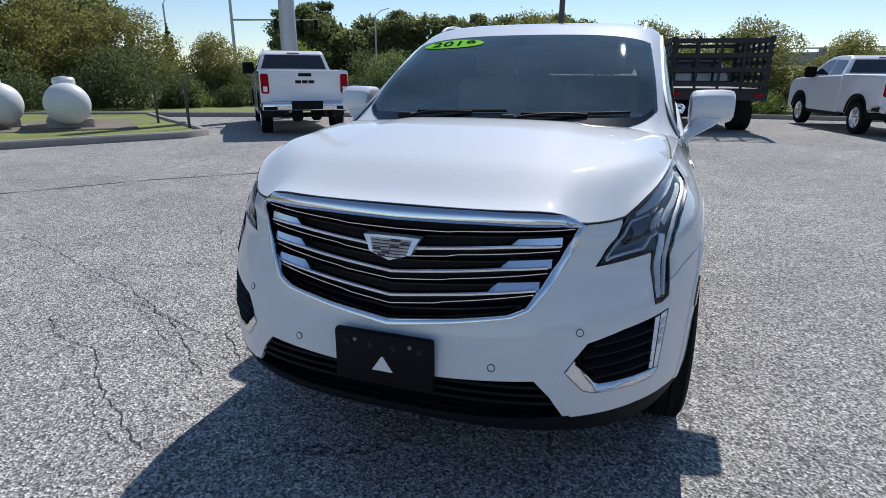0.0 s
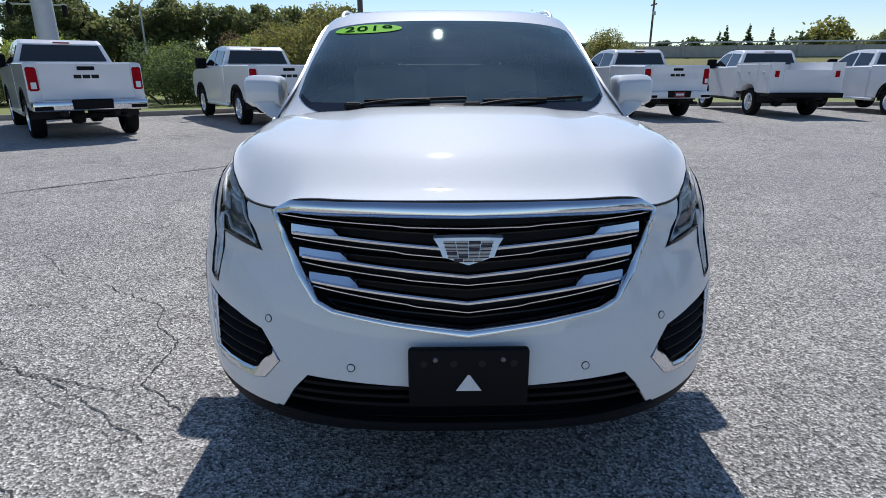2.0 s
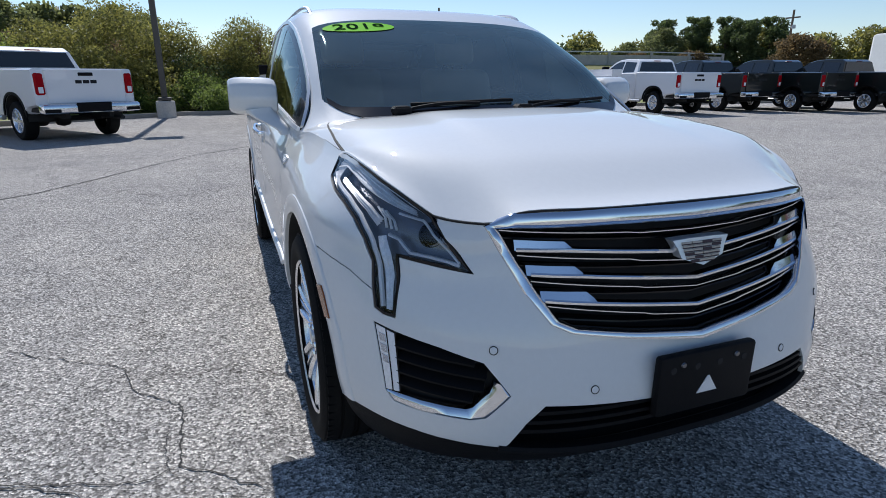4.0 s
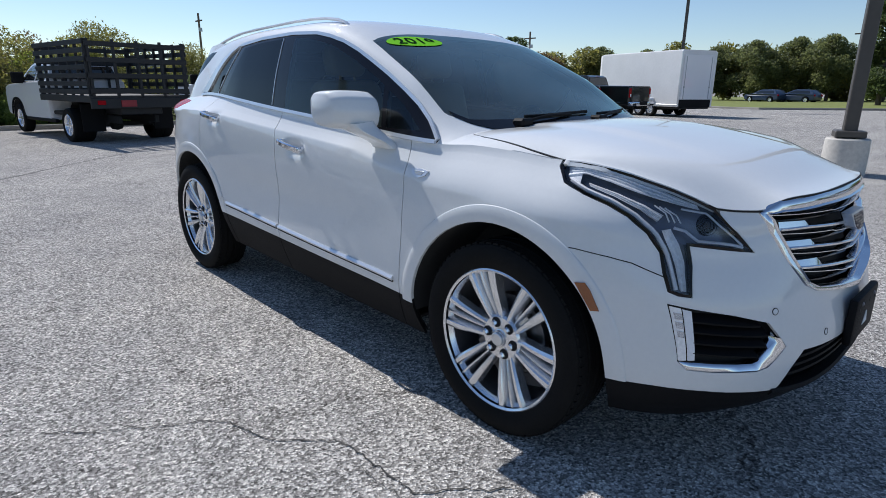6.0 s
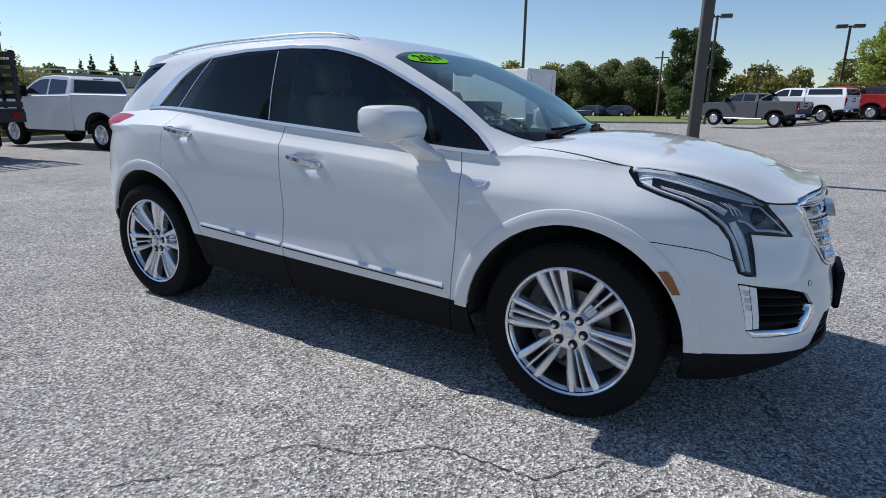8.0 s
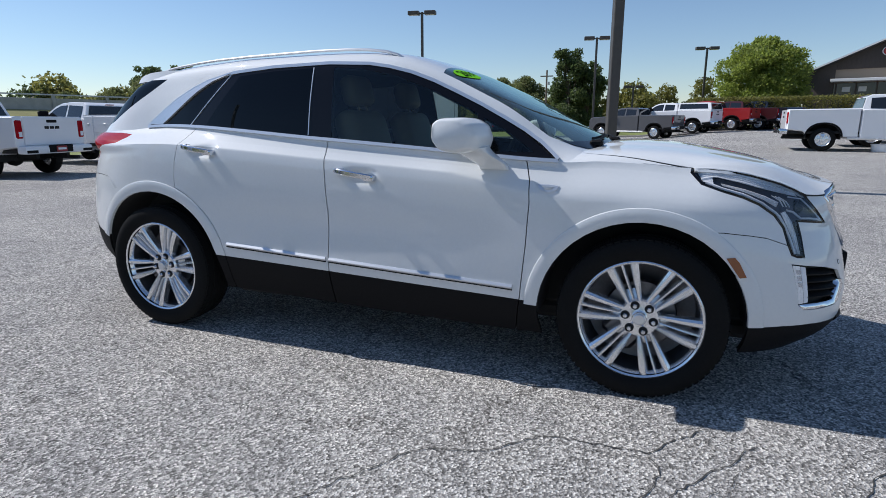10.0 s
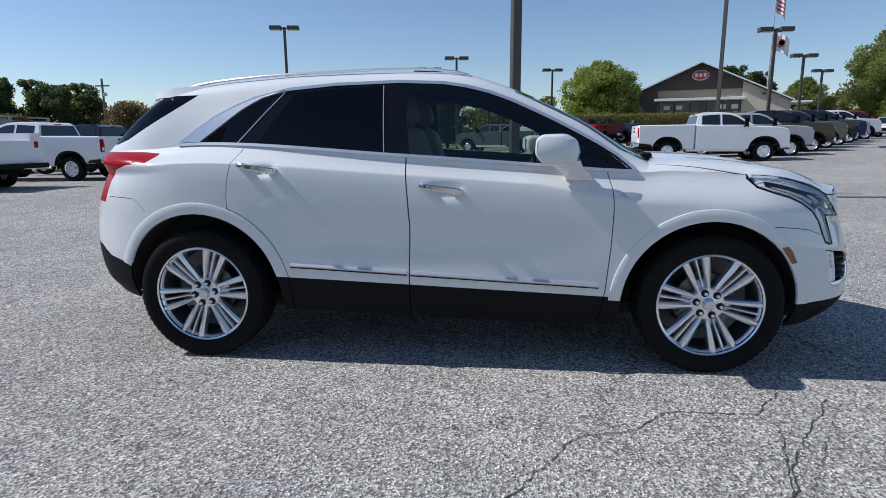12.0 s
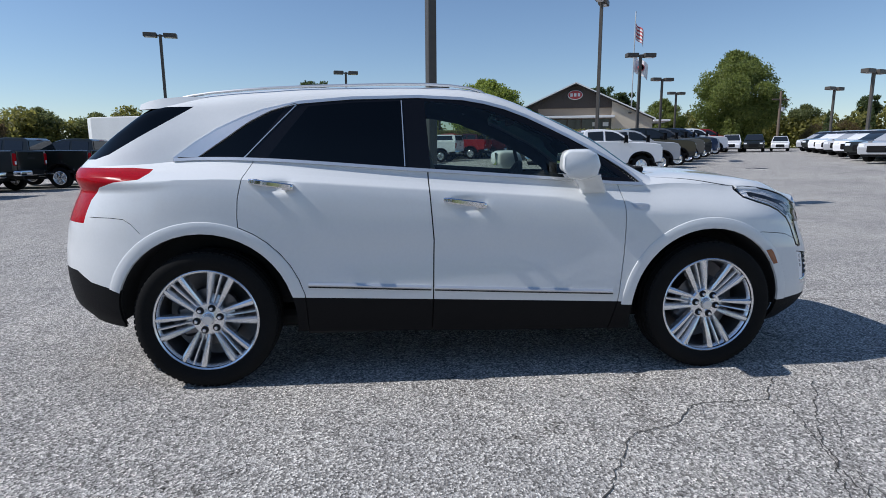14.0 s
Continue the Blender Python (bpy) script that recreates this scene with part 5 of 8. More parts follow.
# headlamps: housing, light bars, projectors, lens
housing = lamp_bm.copy()
housing.normal_update()
for v in list(housing.verts):
    v.co -= v.normal * 0.035
lens_r, lens_l = twin("headlamp", lamp_bm, LENS, suv, "tall swept-back headlamp with clear lens")
lamps = (lens_r, lens_l)
lens_r.visible_shadow = lens_l.visible_shadow = False
hl = mirrored(housing)
part("housing", housing, LAMPDARK, lens_r, "dark lamp housing")
part("housing", hl, LAMPDARK, lens_l, "dark lamp housing")


def along(pts, n):
    d = [0.0]
    for a, b in zip(pts, pts[1:]):
        d.append(d[-1] + math.hypot(b[0] - a[0], b[1] - a[1]))
    ts = np.linspace(0, d[-1], n)
    return list(zip(np.interp(ts, d, [p[0] for p in pts]), np.interp(ts, d, [p[1] for p in pts])))


def lamp_sheet(upper, lower, inn, ridges=0, amp=0.004, n=26):
    """A sheet inside the lamp between two lines, with ridges along it."""
    def build(bm):
        m = max(2, ridges * 2 + 1)
        rows = []
        for (xa, za), (xb, zb) in zip(along(upper, n), along(lower, n)):
            row = []
            for j in range(m):
                k = j / (m - 1)
                x, z = xa + (xb - xa) * k, za + (zb - za) * k
                row.append(bm.verts.new((x, skin_y(x, z, -inn + (amp if j % 2 else 0.0)), z)))
            rows.append(row)
        for a, b in zip(rows, rows[1:]):
            for j in range(m - 1):
                bm.faces.new((a[j], a[j + 1], b[j + 1], b[j]))
        thicken(bm, 0.002)
    return build


def lamp_line(pts, w, h, inn, n=24):
    def build(bm):
        sweep(bm, [(x, skin_y(x, z, -inn), z) for x, z in along(pts, n)], w, h, up=lambda p: (0.3, -1, 0), shape=[(-1, -1), (1, -1), (1, 0.3), (0.5, 1), (-0.5, 1), (-1, 0.3)])
    return build


BAR_LINE = [(1.657, 1.012), (1.721, 0.988), (1.812, 0.963), (1.883, 0.930), (1.951, 0.882), (1.985, 0.833), (2.009, 0.780), (2.035, 0.716)]
mirror_pair(lamp_line(BAR_LINE, 0.013, 0.010, 0.008), "light_bar", LEDWHITE, lamps, "pale LED light bar")
mirror_pair(lamp_sheet([(1.629, 1.057), (1.737, 1.050), (1.817, 1.036), (1.923, 1.005), (2.025, 0.964)], [(1.640, 1.020), (1.694, 1.034), (1.786, 1.015), (1.879, 0.989), (2.035, 0.950)], 0.010, 3, 0.004), "upper_reflector", REFLECTOR, lamps, "silver upper reflector")
mirror_pair(lamp_sheet([(1.622, 1.052), (1.650, 1.056), (1.678, 1.052)], [(1.645, 1.016), (1.668, 1.008), (1.690, 1.001)], 0.012, 0, 0.0), "rear_reflector", REFLECTOR, lamps, "silver rear reflector")
mirror_pair(lamp_sheet([(1.718, 1.008), (1.814, 0.986), (1.898, 0.958), (1.955, 0.931)], [(1.725, 0.998), (1.812, 0.974), (1.890, 0.943), (1.945, 0.910)], 0.014, 3, 0.005, 60), "stippled_strip", REFLECTOR, lamps, "stippled silver strip")
mirror_pair(lamp_sheet([(1.964, 0.888), (1.996, 0.830), (2.020, 0.780), (2.045, 0.713)], [(1.982, 0.893), (2.012, 0.850), (2.035, 0.795), (2.058, 0.712)], 0.012, 2, 0.004), "leg_reflector", REFLECTOR, lamps, "silver ribs of the lower leg")
for dx in (0.0, 0.014, 0.028):
    mirror_pair(lamp_line([(1.925 + dx, 0.959 - dx * 0.2), (1.960 + dx, 0.938 - dx * 0.2), (1.975 + dx, 0.912 - dx * 0.1)], 0.004, 0.006, 0.010, 10), "lamp_arc", REFLECTOR, lamps, "thin silver arc")
mirror_pair(lamp_line([(1.990, 0.897), (2.018, 0.889), (2.035, 0.875), (2.054, 0.860), (2.097, 0.856), (2.129, 0.850), (2.150, 0.842)], 0.009, 0.008, 0.008), "lower_strip", LEDWHITE, lamps, "pale lower light strip")
mirror_pair(lamp_line([(1.993, 0.952), (2.052, 0.941), (2.102, 0.896), (2.148, 0.848)], 0.006, 0.006, 0.008), "inner_strip", LEDWHITE, lamps, "pale inner light strip")


def projector(bm):
    px, pz = 2.055, 0.900
    c = Vector((px, skin_y(px, pz, -0.045), pz))
    m = Matrix.Translation(c) @ Vector((1, -0.75, 0.05)).normalized().to_track_quat("X", "Z").to_matrix().to_4x4()
    lathe(bm, [(0.034, -0.02), (0.034, 0.0), (0.029, 0.004), (0.026, 0.0), (0.018, 0.010), (0.0, 0.015)], 24, axis="x", m=m)


mirror_pair(projector, "projector", GLOSSBLACK, lamps, "dark round projector lens")


def lamp_rim(bm):
    low = HEADLAMP[:HEADLAMP.index((2.079, 0.939)) + 1]
    top = [(x, float(spl(x, BELT)) - 0.005) for x in (2.066, 2.02, 1.96, 1.90, 1.84, 1.78, 1.72, 1.66, 1.615)]
    pts = [(x, skin_y(x, z, -0.003), z) for x, z in low + top]
    sweep(bm, dense(pts + [pts[0]], 0.03)[:-1], 0.008, 0.008, up=lambda p: (0.4, -1, 0), closed=True)


mirror_pair(lamp_rim, "lamp_gasket", GLOSSBLACK, lamps, "black lamp surround")


def front_seam(bm):
    ys = list(np.linspace(-0.655, 0.0, 40))
    pts = []
    for y in ys:
        x = XC_F + (2.258 - XC_F) * max(0.0, 1 - (abs(y) / 0.77) ** nose_n(1)) ** (1 / nose_n(1))
        pts.append((x + 0.001, y, float(spl(x, BELT)) - 0.001))
    sweep(bm, pts, 0.005, 0.005)


def side_seam(bm):
    pts = [(x, y - 0.0025, hood_z(x, y / float(spl(x, TOP_W))) - 0.004) for x, y in along(SEAM_HOOD[:-1], 40)]
    sweep(bm, pts, 0.008, 0.004)


mirror_pair(side_seam, "hood_seam", GAPBLACK, (suv, suv), "dark seam beside the hood")
mirror_pair(front_seam, "hood_seam", GAPBLACK, (suv, suv), "dark seam under the hood")


def side_badge(bm):
    poly = [(0.936, 0.984), (0.988, 0.986), (1.036, 0.980), (1.025, 0.962), (0.988, 0.950), (0.950, 0.962)]
    top = [bm.verts.new((x, skin_y(x, z, 0.006), z)) for x, z in poly]
    low = [bm.verts.new((x, skin_y(x, z, -0.004), z)) for x, z in poly]
    bm.faces.new(top)
    for i in range(6):
        bm.faces.new((top[i], low[i], low[(i + 1) % 6], top[(i + 1) % 6]))
    bmesh.ops.recalc_face_normals(bm, faces=bm.faces)


badges = mirror_pair(side_badge, "fender_badge", SATIN, (suv, suv), "small silver fender badge", smooth=False)
for k in range(3):
    def badge_bar(bm, k=k):
        x0, x1, z = 0.958 + 0.006 * k, 1.016 - 0.005 * k, 0.975 - 0.0055 * k
        pts = [(x, skin_y(x, z, 0.0062), z) for x in (x0, (x0 + x1) / 2, x1)]
        sweep(bm, pts, 0.0030, 0.003, up=lambda p: (0, -1, 0))
    mirror_pair(badge_bar, "badge_bar", SATIN, badges)

# wipers and cowl
def foot_x(y):
    """The upper edge of the black band at the screen's foot."""
    return 1.172 - 0.120 * (abs(y) / 0.62) ** 2.2


bm = bmesh.new()
box(bm, (1.0, -0.66, 1.02), (1.22, 0.66, 1.085), 0.02)
part("cowl", bm, BLACK, suv, "black plastic cowl")
def foot_band(y, u):
    a, b = min(foot_x(y), ws_foot(y) - 0.035), min(foot_x(y) + 0.12, ws_foot(y) + 0.002)
    return Vector((a + (b - a) * u, y, cabin_z(a + (b - a) * u, y) + 0.004))


bm = grid_bm(foot_band, np.linspace(-0.700, 0.700, 56), np.linspace(0, 1, 7))
part("screen_foot", bm, GLOSSBLACK, suv, "black band at the windscreen's foot")
for y0, y1, side in ((-0.43, 0.06, 1), (0.09, 0.60, 1)):
    bm = bmesh.new()
    n = 14
    blade = [(foot_x(y) - 0.006 - 0.020 * k / n, y, 0.010) for k, y in enumerate(np.linspace(y0 + 0.04, y1, n + 1))]
    arm = [(foot_x(y) + 0.040 - 0.048 * (k / n) ** 0.7, y, 0.010 + 0.010 * math.sin(math.pi * k / n)) for k, y in enumerate(np.linspace(y0, y0 + 0.33, n + 1))]
    for line, w in ((blade, 0.010), (arm, 0.013)):
        sweep(bm, [(x, y, cabin_z(x, y) + h) for x, y, h in line], w, 0.014, shape=ROUND)
    px = foot_x(y0) + 0.035
    pz = cabin_z(px, y0)
    box(bm, (px - 0.035, y0 - 0.045, pz - 0.01), (px + 0.03, y0 + 0.03, pz + 0.026), 0.01)
    part("wiper", bm, BLACK, suv, "black wiper arm and blade")


# stickers on the screen
def on_screen(x, y, out=0.003):
    return Vector((x, y, cabin_z(x, y) + out * 1.2))


GREEN = mat("lime_sticker", (0.20, 0.62, 0.02), 0.7, spec=0.05, grain=0.03)
bm = bmesh.new()
rings = []
CX, CY, AX, AY = 0.442, -0.430, 0.055, 0.180
cv = bm.verts.new(on_screen(CX, CY, 0.003))
for rr in (0.15, 0.3, 0.45, 0.6, 0.75, 0.9, 1.0):
    rings.append([bm.verts.new(on_screen(CX + AX * rr * math.sin(2 * math.pi * k / 32), CY + AY * rr * math.cos(2 * math.pi * k / 32), 0.003)) for k in range(32)])
for k in range(32):
    bm.faces.new((cv, rings[0][k], rings[0][(k + 1) % 32]))
    for a, b in zip(rings, rings[1:]):
        bm.faces.new((a[k], b[k], b[(k + 1) % 32], a[(k + 1) % 32]))
bmesh.ops.recalc_face_normals(bm, faces=bm.faces)
part("year_sticker", bm, GREEN, ws, "lime green oval year sticker reading 2019")


def text_mesh(body, size, name="lettering", spacing=1.0, bold=0.0):
    cu = bpy.data.curves.new(name, "FONT")
    cu.offset = bold
    cu.body, cu.size, cu.align_x, cu.align_y, cu.space_character = body, size, "CENTER", "CENTER", spacing
    ob = bpy.data.objects.new(name, cu)
    scene.collection.objects.link(ob)
    dg = bpy.context.evaluated_depsgraph_get()
    me = bpy.data.meshes.new_from_object(ob.evaluated_get(dg))
    bpy.data.objects.remove(ob)
    b = bmesh.new()
    b.from_mesh(me)
    bpy.data.meshes.remove(me)
    return b


INK = mat("black_print", (0.012, 0.035, 0.015), 0.95, spec=0.0)
bm = text_mesh("2019", 0.112, spacing=1.08, bold=0.0012)
bmesh.ops.triangulate(bm, faces=bm.faces)
for _ in range(2):
    bmesh.ops.subdivide_edges(bm, edges=[e for e in bm.edges if e.calc_length() > 0.012], cuts=1, use_grid_fill=False)
    bmesh.ops.triangulate(bm, faces=bm.faces)
mid_x, mid_y = (sum(f(v.co[i] for v in bm.verts) for f in (min, max)) / 2 for i in (0, 1))
for v in bm.verts:
    v.co -= Vector((mid_x, mid_y, 0))
    # the car's own right lies at -y: the words run towards +y as read from the front
    v.co = on_screen(CX - v.co.y * 0.80, CY + v.co.x * 1.10, 0.0052)
part("year_lettering", bm, INK, ws, "2019", smooth=False)
PAPER = mat("paper_sticker", (0.62, 0.68, 0.62), 0.6, grain=0.1, scale=60)
for cx, cy, hx, hy, nm in ((1.05, 0.545, 0.030, 0.030, "inspection_sticker"), (1.035, 0.625, 0.028, 0.026, "inspection_sticker"), (0.43, 0.585, 0.028, 0.030, "toll_tag")):
    bm = bmesh.new()
    g = [[bm.verts.new(on_screen(cx + hx * i, cy + hy * j, -0.004)) for j in (-1, 0, 1)] for i in (-1, 0, 1)]
    for i in range(2):
        for j in range(2):
            bm.faces.new((g[i][j], g[i + 1][j], g[i + 1][j + 1], g[i][j + 1]))
    bmesh.ops.recalc_face_normals(bm, faces=bm.faces)
    part(nm, bm, PAPER, ws, "small pale windscreen sticker")

# ---- cabin inside ----
for y in (-0.37, 0.37):
    bm = bmesh.new()
    box(bm, (-0.10, y - 0.25, 0.62), (0.42, y + 0.25, 0.80), 0.06, seg=3)
    seat = part("front_seat", bm, LEATHER, suv, "tan leather front seat")
    bm = bmesh.new()
    box(bm, (-0.09, -0.24, 0.0), (0.06, 0.24, 0.58), 0.07, Matrix.Translation((-0.10, y, 0.78)) @ Matrix.Rotation(radians(-16), 4, "Y"), seg=3)
    part("backrest", bm, LEATHER, seat)
    bm = bmesh.new()
    box(bm, (-0.06, -0.13, 0.62), (0.05, 0.13, 0.80), 0.045, Matrix.Translation((-0.10, y, 0.76)) @ Matrix.Rotation(radians(-14), 4, "Y"), seg=3)
    for s in (-0.05, 0.05):
        cyl(bm, (-0.235, y + s, 1.30), (-0.255, y + s, 1.40), 0.007, seg=8)
    part("head_restraint", bm, LEATHER, seat)
bm = bmesh.new()
box(bm, (-1.10, -0.62, 0.62), (-0.62, 0.62, 0.80), 0.06, seg=3)
bench = part("rear_bench", bm, LEATHER, suv, "tan leather rear bench")
bm = bmesh.new()
box(bm, (-0.08, -0.62, 0.0), (0.07, 0.62, 0.60), 0.07, Matrix.Translation((-1.08, 0, 0.78)) @ Matrix.Rotation(radians(-18), 4, "Y"), seg=3)
part("bench_backrest", bm, LEATHER, bench)
bm = bmesh.new()
rows = []
for x, z in ((0.62, 0.86), (0.60, 0.98), (0.66, 1.055), (0.80, 1.085), (1.0, 1.10), (1.16, 1.09), (1.16, 0.80)):
    rows.append([bm.verts.new((x, y, z + (0.025 if 0.15 < y < 0.58 and 0.6 < x < 0.9 else 0))) for y in np.linspace(-0.74, 0.74, 19)])
for a, b in zip(rows, rows[1:]):
    for j in range(18):
        bm.faces.new((a[j], a[j + 1], b[j + 1], b[j]))
part("dashboard", bm, DARKCABIN, suv, "dark soft-touch dashboard")
bm = bmesh.new()
m = Matrix.Translation((0.50, 0.37, 1.03)) @ Matrix.Rotation(radians(-66), 4, "Y")
pts = [m @ Vector((0.18 * math.cos(2 * math.pi * k / 28), 0.18 * math.sin(2 * math.pi * k / 28), 0)) for k in range(28)]
sweep(bm, pts, 0.03, 0.03, up=m.to_3x3() @ Vector((0, 0, 1)), closed=True, shape=ROUND)
for a in (0, 180, 270):
    cyl(bm, m @ Vector((0, 0, 0.0)), m @ Vector((0.17 * math.cos(radians(a + 90)), 0.17 * math.sin(radians(a + 90)), 0)), 0.016, seg=8)
cyl(bm, m @ Vector((0, 0, -0.02)), m @ Vector((0, 0, 0.03)), 0.06, seg=16)
part("steering_wheel", bm, DARKCABIN, suv, "dark leather steering wheel")
bm = bmesh.new()
box(bm, (0.40, -0.10, 1.455), (0.425, 0.10, 1.505), 0.012, seg=2)
cyl(bm, (0.410, 0, 1.47), (0.38, 0, 1.51), 0.010, seg=8)
box(bm, (0.32, -0.05, 1.49), (0.42, 0.05, 1.515), 0.01)
part("rear_view_mirror", bm, DARKCABIN, suv, "dark rear-view mirror")

# ---- materials of the surroundings ----
GRASS = mat("mown_grass", (0.19, 0.215, 0.05), 0.9, grain=0.55, scale=16, bump=0.8, stain=0.5)
DRYGRASS = mat("dry_grass", (0.22, 0.21, 0.07), 0.9, grain=0.4, scale=8, bump=0.5, stain=0.3)
SOIL = mat("trodden_soil", (0.20, 0.165, 0.125), 0.95, grain=0.35, scale=14, bump=0.6, stain=0.35)
PALECONCRETE = mat("pale_stained_concrete", (0.56, 0.53, 0.48), 0.85, grain=0.25, scale=18, bump=0.5, stain=0.35)
CONCRETE = mat("weathered_concrete", (0.42, 0.40, 0.37), 0.85, grain=0.2, scale=30, bump=0.4, stain=0.25)
KERBSTONE = mat("kerb_concrete", (0.30, 0.28, 0.25), 0.85, grain=0.25, scale=25, bump=0.4, stain=0.3)
BARK = mat("bark", (0.09, 0.07, 0.05), 0.9, grain=0.4, scale=20, bump=0.8, stain=0.2)
BRONZE = mat("dark_bronze_pole", (0.085, 0.075, 0.065), 0.5, 0.3, grain=0.15, scale=10, stain=0.1)
GALV = mat("galvanised_pole", (0.50, 0.51, 0.52), 0.5, 0.4, grain=0.1, scale=8, stain=0.12)
WOODPOLE = mat("wood_utility_pole", (0.16, 0.12, 0.09), 0.9, grain=0.3, scale=20, bump=0.4)
TANKWHITE = mat("white_tank_paint", (0.74, 0.74, 0.73), 0.45, grain=0.05, scale=12, stain=0.12)


def leaf_mat(name, color, var=0.35):
    """Leaves: each differs a little; some light passes through."""
    m = bpy.data.materials.new(name)
    m.use_nodes = True
    nt = m.node_tree
    b = nt.nodes["Principled BSDF"]
    b.inputs["Roughness"].default_value = 0.6
    geo = nt.nodes.new("ShaderNodeNewGeometry")
    r = nt.nodes.new("ShaderNodeValToRGB")
    dark = tuple(c * (1 - var) for c in color)
    light = (min(1, color[0] * (1 + var * 1.5)), min(1, color[1] * (1 + var)), color[2] * (1 + var * 0.6))
    r.color_ramp.elements[0].color, r.color_ramp.elements[1].color = (*dark, 1), (*light, 1)
    nt.links.new(geo.outputs["Random Per Island"], r.inputs[0])
    nt.links.new(r.outputs[0], b.inputs["Base Color"])
    tl = nt.nodes.new("ShaderNodeBsdfTranslucent")
    br = nt.nodes.new("ShaderNodeHueSaturation")
    br.inputs["Value"].default_value = 1.35
    nt.links.new(r.outputs[0], br.inputs["Color"])
    nt.links.new(br.outputs[0], tl.inputs[0])
    mx = nt.nodes.new("ShaderNodeMixShader")
    mx.inputs[0].default_value = 0.56
    nt.links.new(b.outputs[0], mx.inputs[1])
    nt.links.new(tl.outputs[0], mx.inputs[2])
    nt.links.new(mx.outputs[0], nt.nodes["Material Output"].inputs[0])
    return m


LEAF_MID = leaf_mat("mid_green_leaves", (0.180, 0.190, 0.055))
LEAF_FRESH = leaf_mat("fresh_green_leaves", (0.175, 0.225, 0.065))
LEAF_DARK = leaf_mat("dark_green_leaves", (0.085, 0.125, 0.048))
LEAF_LIME = leaf_mat("yellow_green_leaves", (0.23, 0.30, 0.065))
LEAF_RUST = leaf_mat("russet_leaves", (0.13, 0.10, 0.05))
LEAF_VINE = leaf_mat("fine_vine_leaves", (0.15, 0.215, 0.055), 0.3)
# the haze of distance is put into this leaf colour
LEAF_FAR = leaf_mat("far_haze_leaves", (0.145, 0.175, 0.070), 0.3)


# ---- plants ----
def leaves(rng, blobs, n, size):
    """A mesh of n small leaf clumps spread over and in the given lobes (x, y, z, rx, rz)."""
    vol = np.array([b[3] ** 2 * b[4] for b in blobs]) ** 0.7
    which = rng.choice(len(blobs), n, p=vol / vol.sum())
    bl = np.array(blobs)[which]
    d = rng.normal(size=(n, 3))
    d /= np.linalg.norm(d, axis=1)[:, None]
    rad = rng.uniform(0.45, 1.0, n) ** 0.5 * (1 + 0.16 * rng.normal(size=n))
    c = bl[:, :3] + d * rad[:, None] * np.stack([bl[:, 3], bl[:, 3], bl[:, 4]], 1)
    a = rng.normal(size=(n, 3)) + d * 0.3
    a /= np.linalg.norm(a, axis=1)[:, None]
    b = np.cross(a, rng.normal(size=(n, 3)))
    b /= np.linalg.norm(b, axis=1)[:, None]
    s = size * rng.uniform(0.6, 1.4, n)[:, None]
    l, w = a * s, b * s * 0.55
    verts = np.stack([c - l, c - l * 0.1 + w, c + l, c + l * 0.1 - w], 1).reshape(-1, 3)
    faces = np.arange(4 * n).reshape(-1, 4)
    return verts, faces


def leaf_part(name, verts, faces, material, parent, label=""):
    me = bpy.data.meshes.new(name)
    me.from_pydata(verts.tolist(), [], faces.tolist())
    me.materials.append(material)
    ob = new(name, me)
    ob.parent = parent
    return tagged(ob, label)


def tree(label, h, r, bole, material, seed, n=5000, size=0.22, lobes=22, shape="round", category="tree"):
    """A tapered trunk with limbs and a crown of many leaf clumps with gaps. Stands at the origin."""
    rng = np.random.default_rng(seed)
    ob = thing("tree" if category == "tree" else category, label, category)
    blobs = []
    for _ in range(lobes):
        u = rng.uniform(0, 1)
        z = bole + (h - bole) * u
        if shape == "round":
            rr = r * math.sqrt(max(0.05, 1 - (2 * u - 0.85) ** 2))
        elif shape == "cone":
            rr = r * (1.02 - u)
        else:
            rr = r * (0.55 + 0.45 * math.sin(math.pi * (0.15 + 0.8 * u)))
        a = rng.uniform(0, 2 * math.pi)
        q = rr * math.sqrt(rng.uniform(0.1, 1.0)) * 0.78
        k = rng.uniform(0.34, 0.56) * (rr * 0.55 + r * 0.35) * (22 / lobes) ** 0.33
        if shape == "cone":
            k = rng.uniform(0.30, 0.50) * (rr * 0.8 + r * 0.10)
        blobs.append((q * math.cos(a), q * math.sin(a), min(z, h - k * 0.6), k, k * rng.uniform(0.6, 0.9)))
    bm = bmesh.new()
    tr = max(0.05, 0.022 * h)
    pts = [(0.0, 0.0, -0.15)]
    for i in range(1, 7):
        pts.append((rng.normal() * 0.03 * h * i / 12, rng.normal() * 0.03 * h * i / 12, (bole + (h - bole) * 0.6) * i / 6))
    sweep(bm, pts, tr * 2, tr * 2, up=(0, 1, 0.01), shape=ROUND, taper=lambda u: 1.25 - 1.05 * u)
    for b in blobs[::max(2, lobes // 12)]:
        k = rng.uniform(0.3, 0.7)
        base = Vector(pts[2]).lerp(Vector(pts[6]), k)
        cyl(bm, base, (b[0], b[1], b[2]), tr * 0.35, tr * 0.08, seg=6)
    part("trunk", bm, BARK, ob, "rough brown trunk and limbs")
    v, f = leaves(rng, blobs, n, size)
    leaf_part("crown", v, f, material, ob)
    return ob


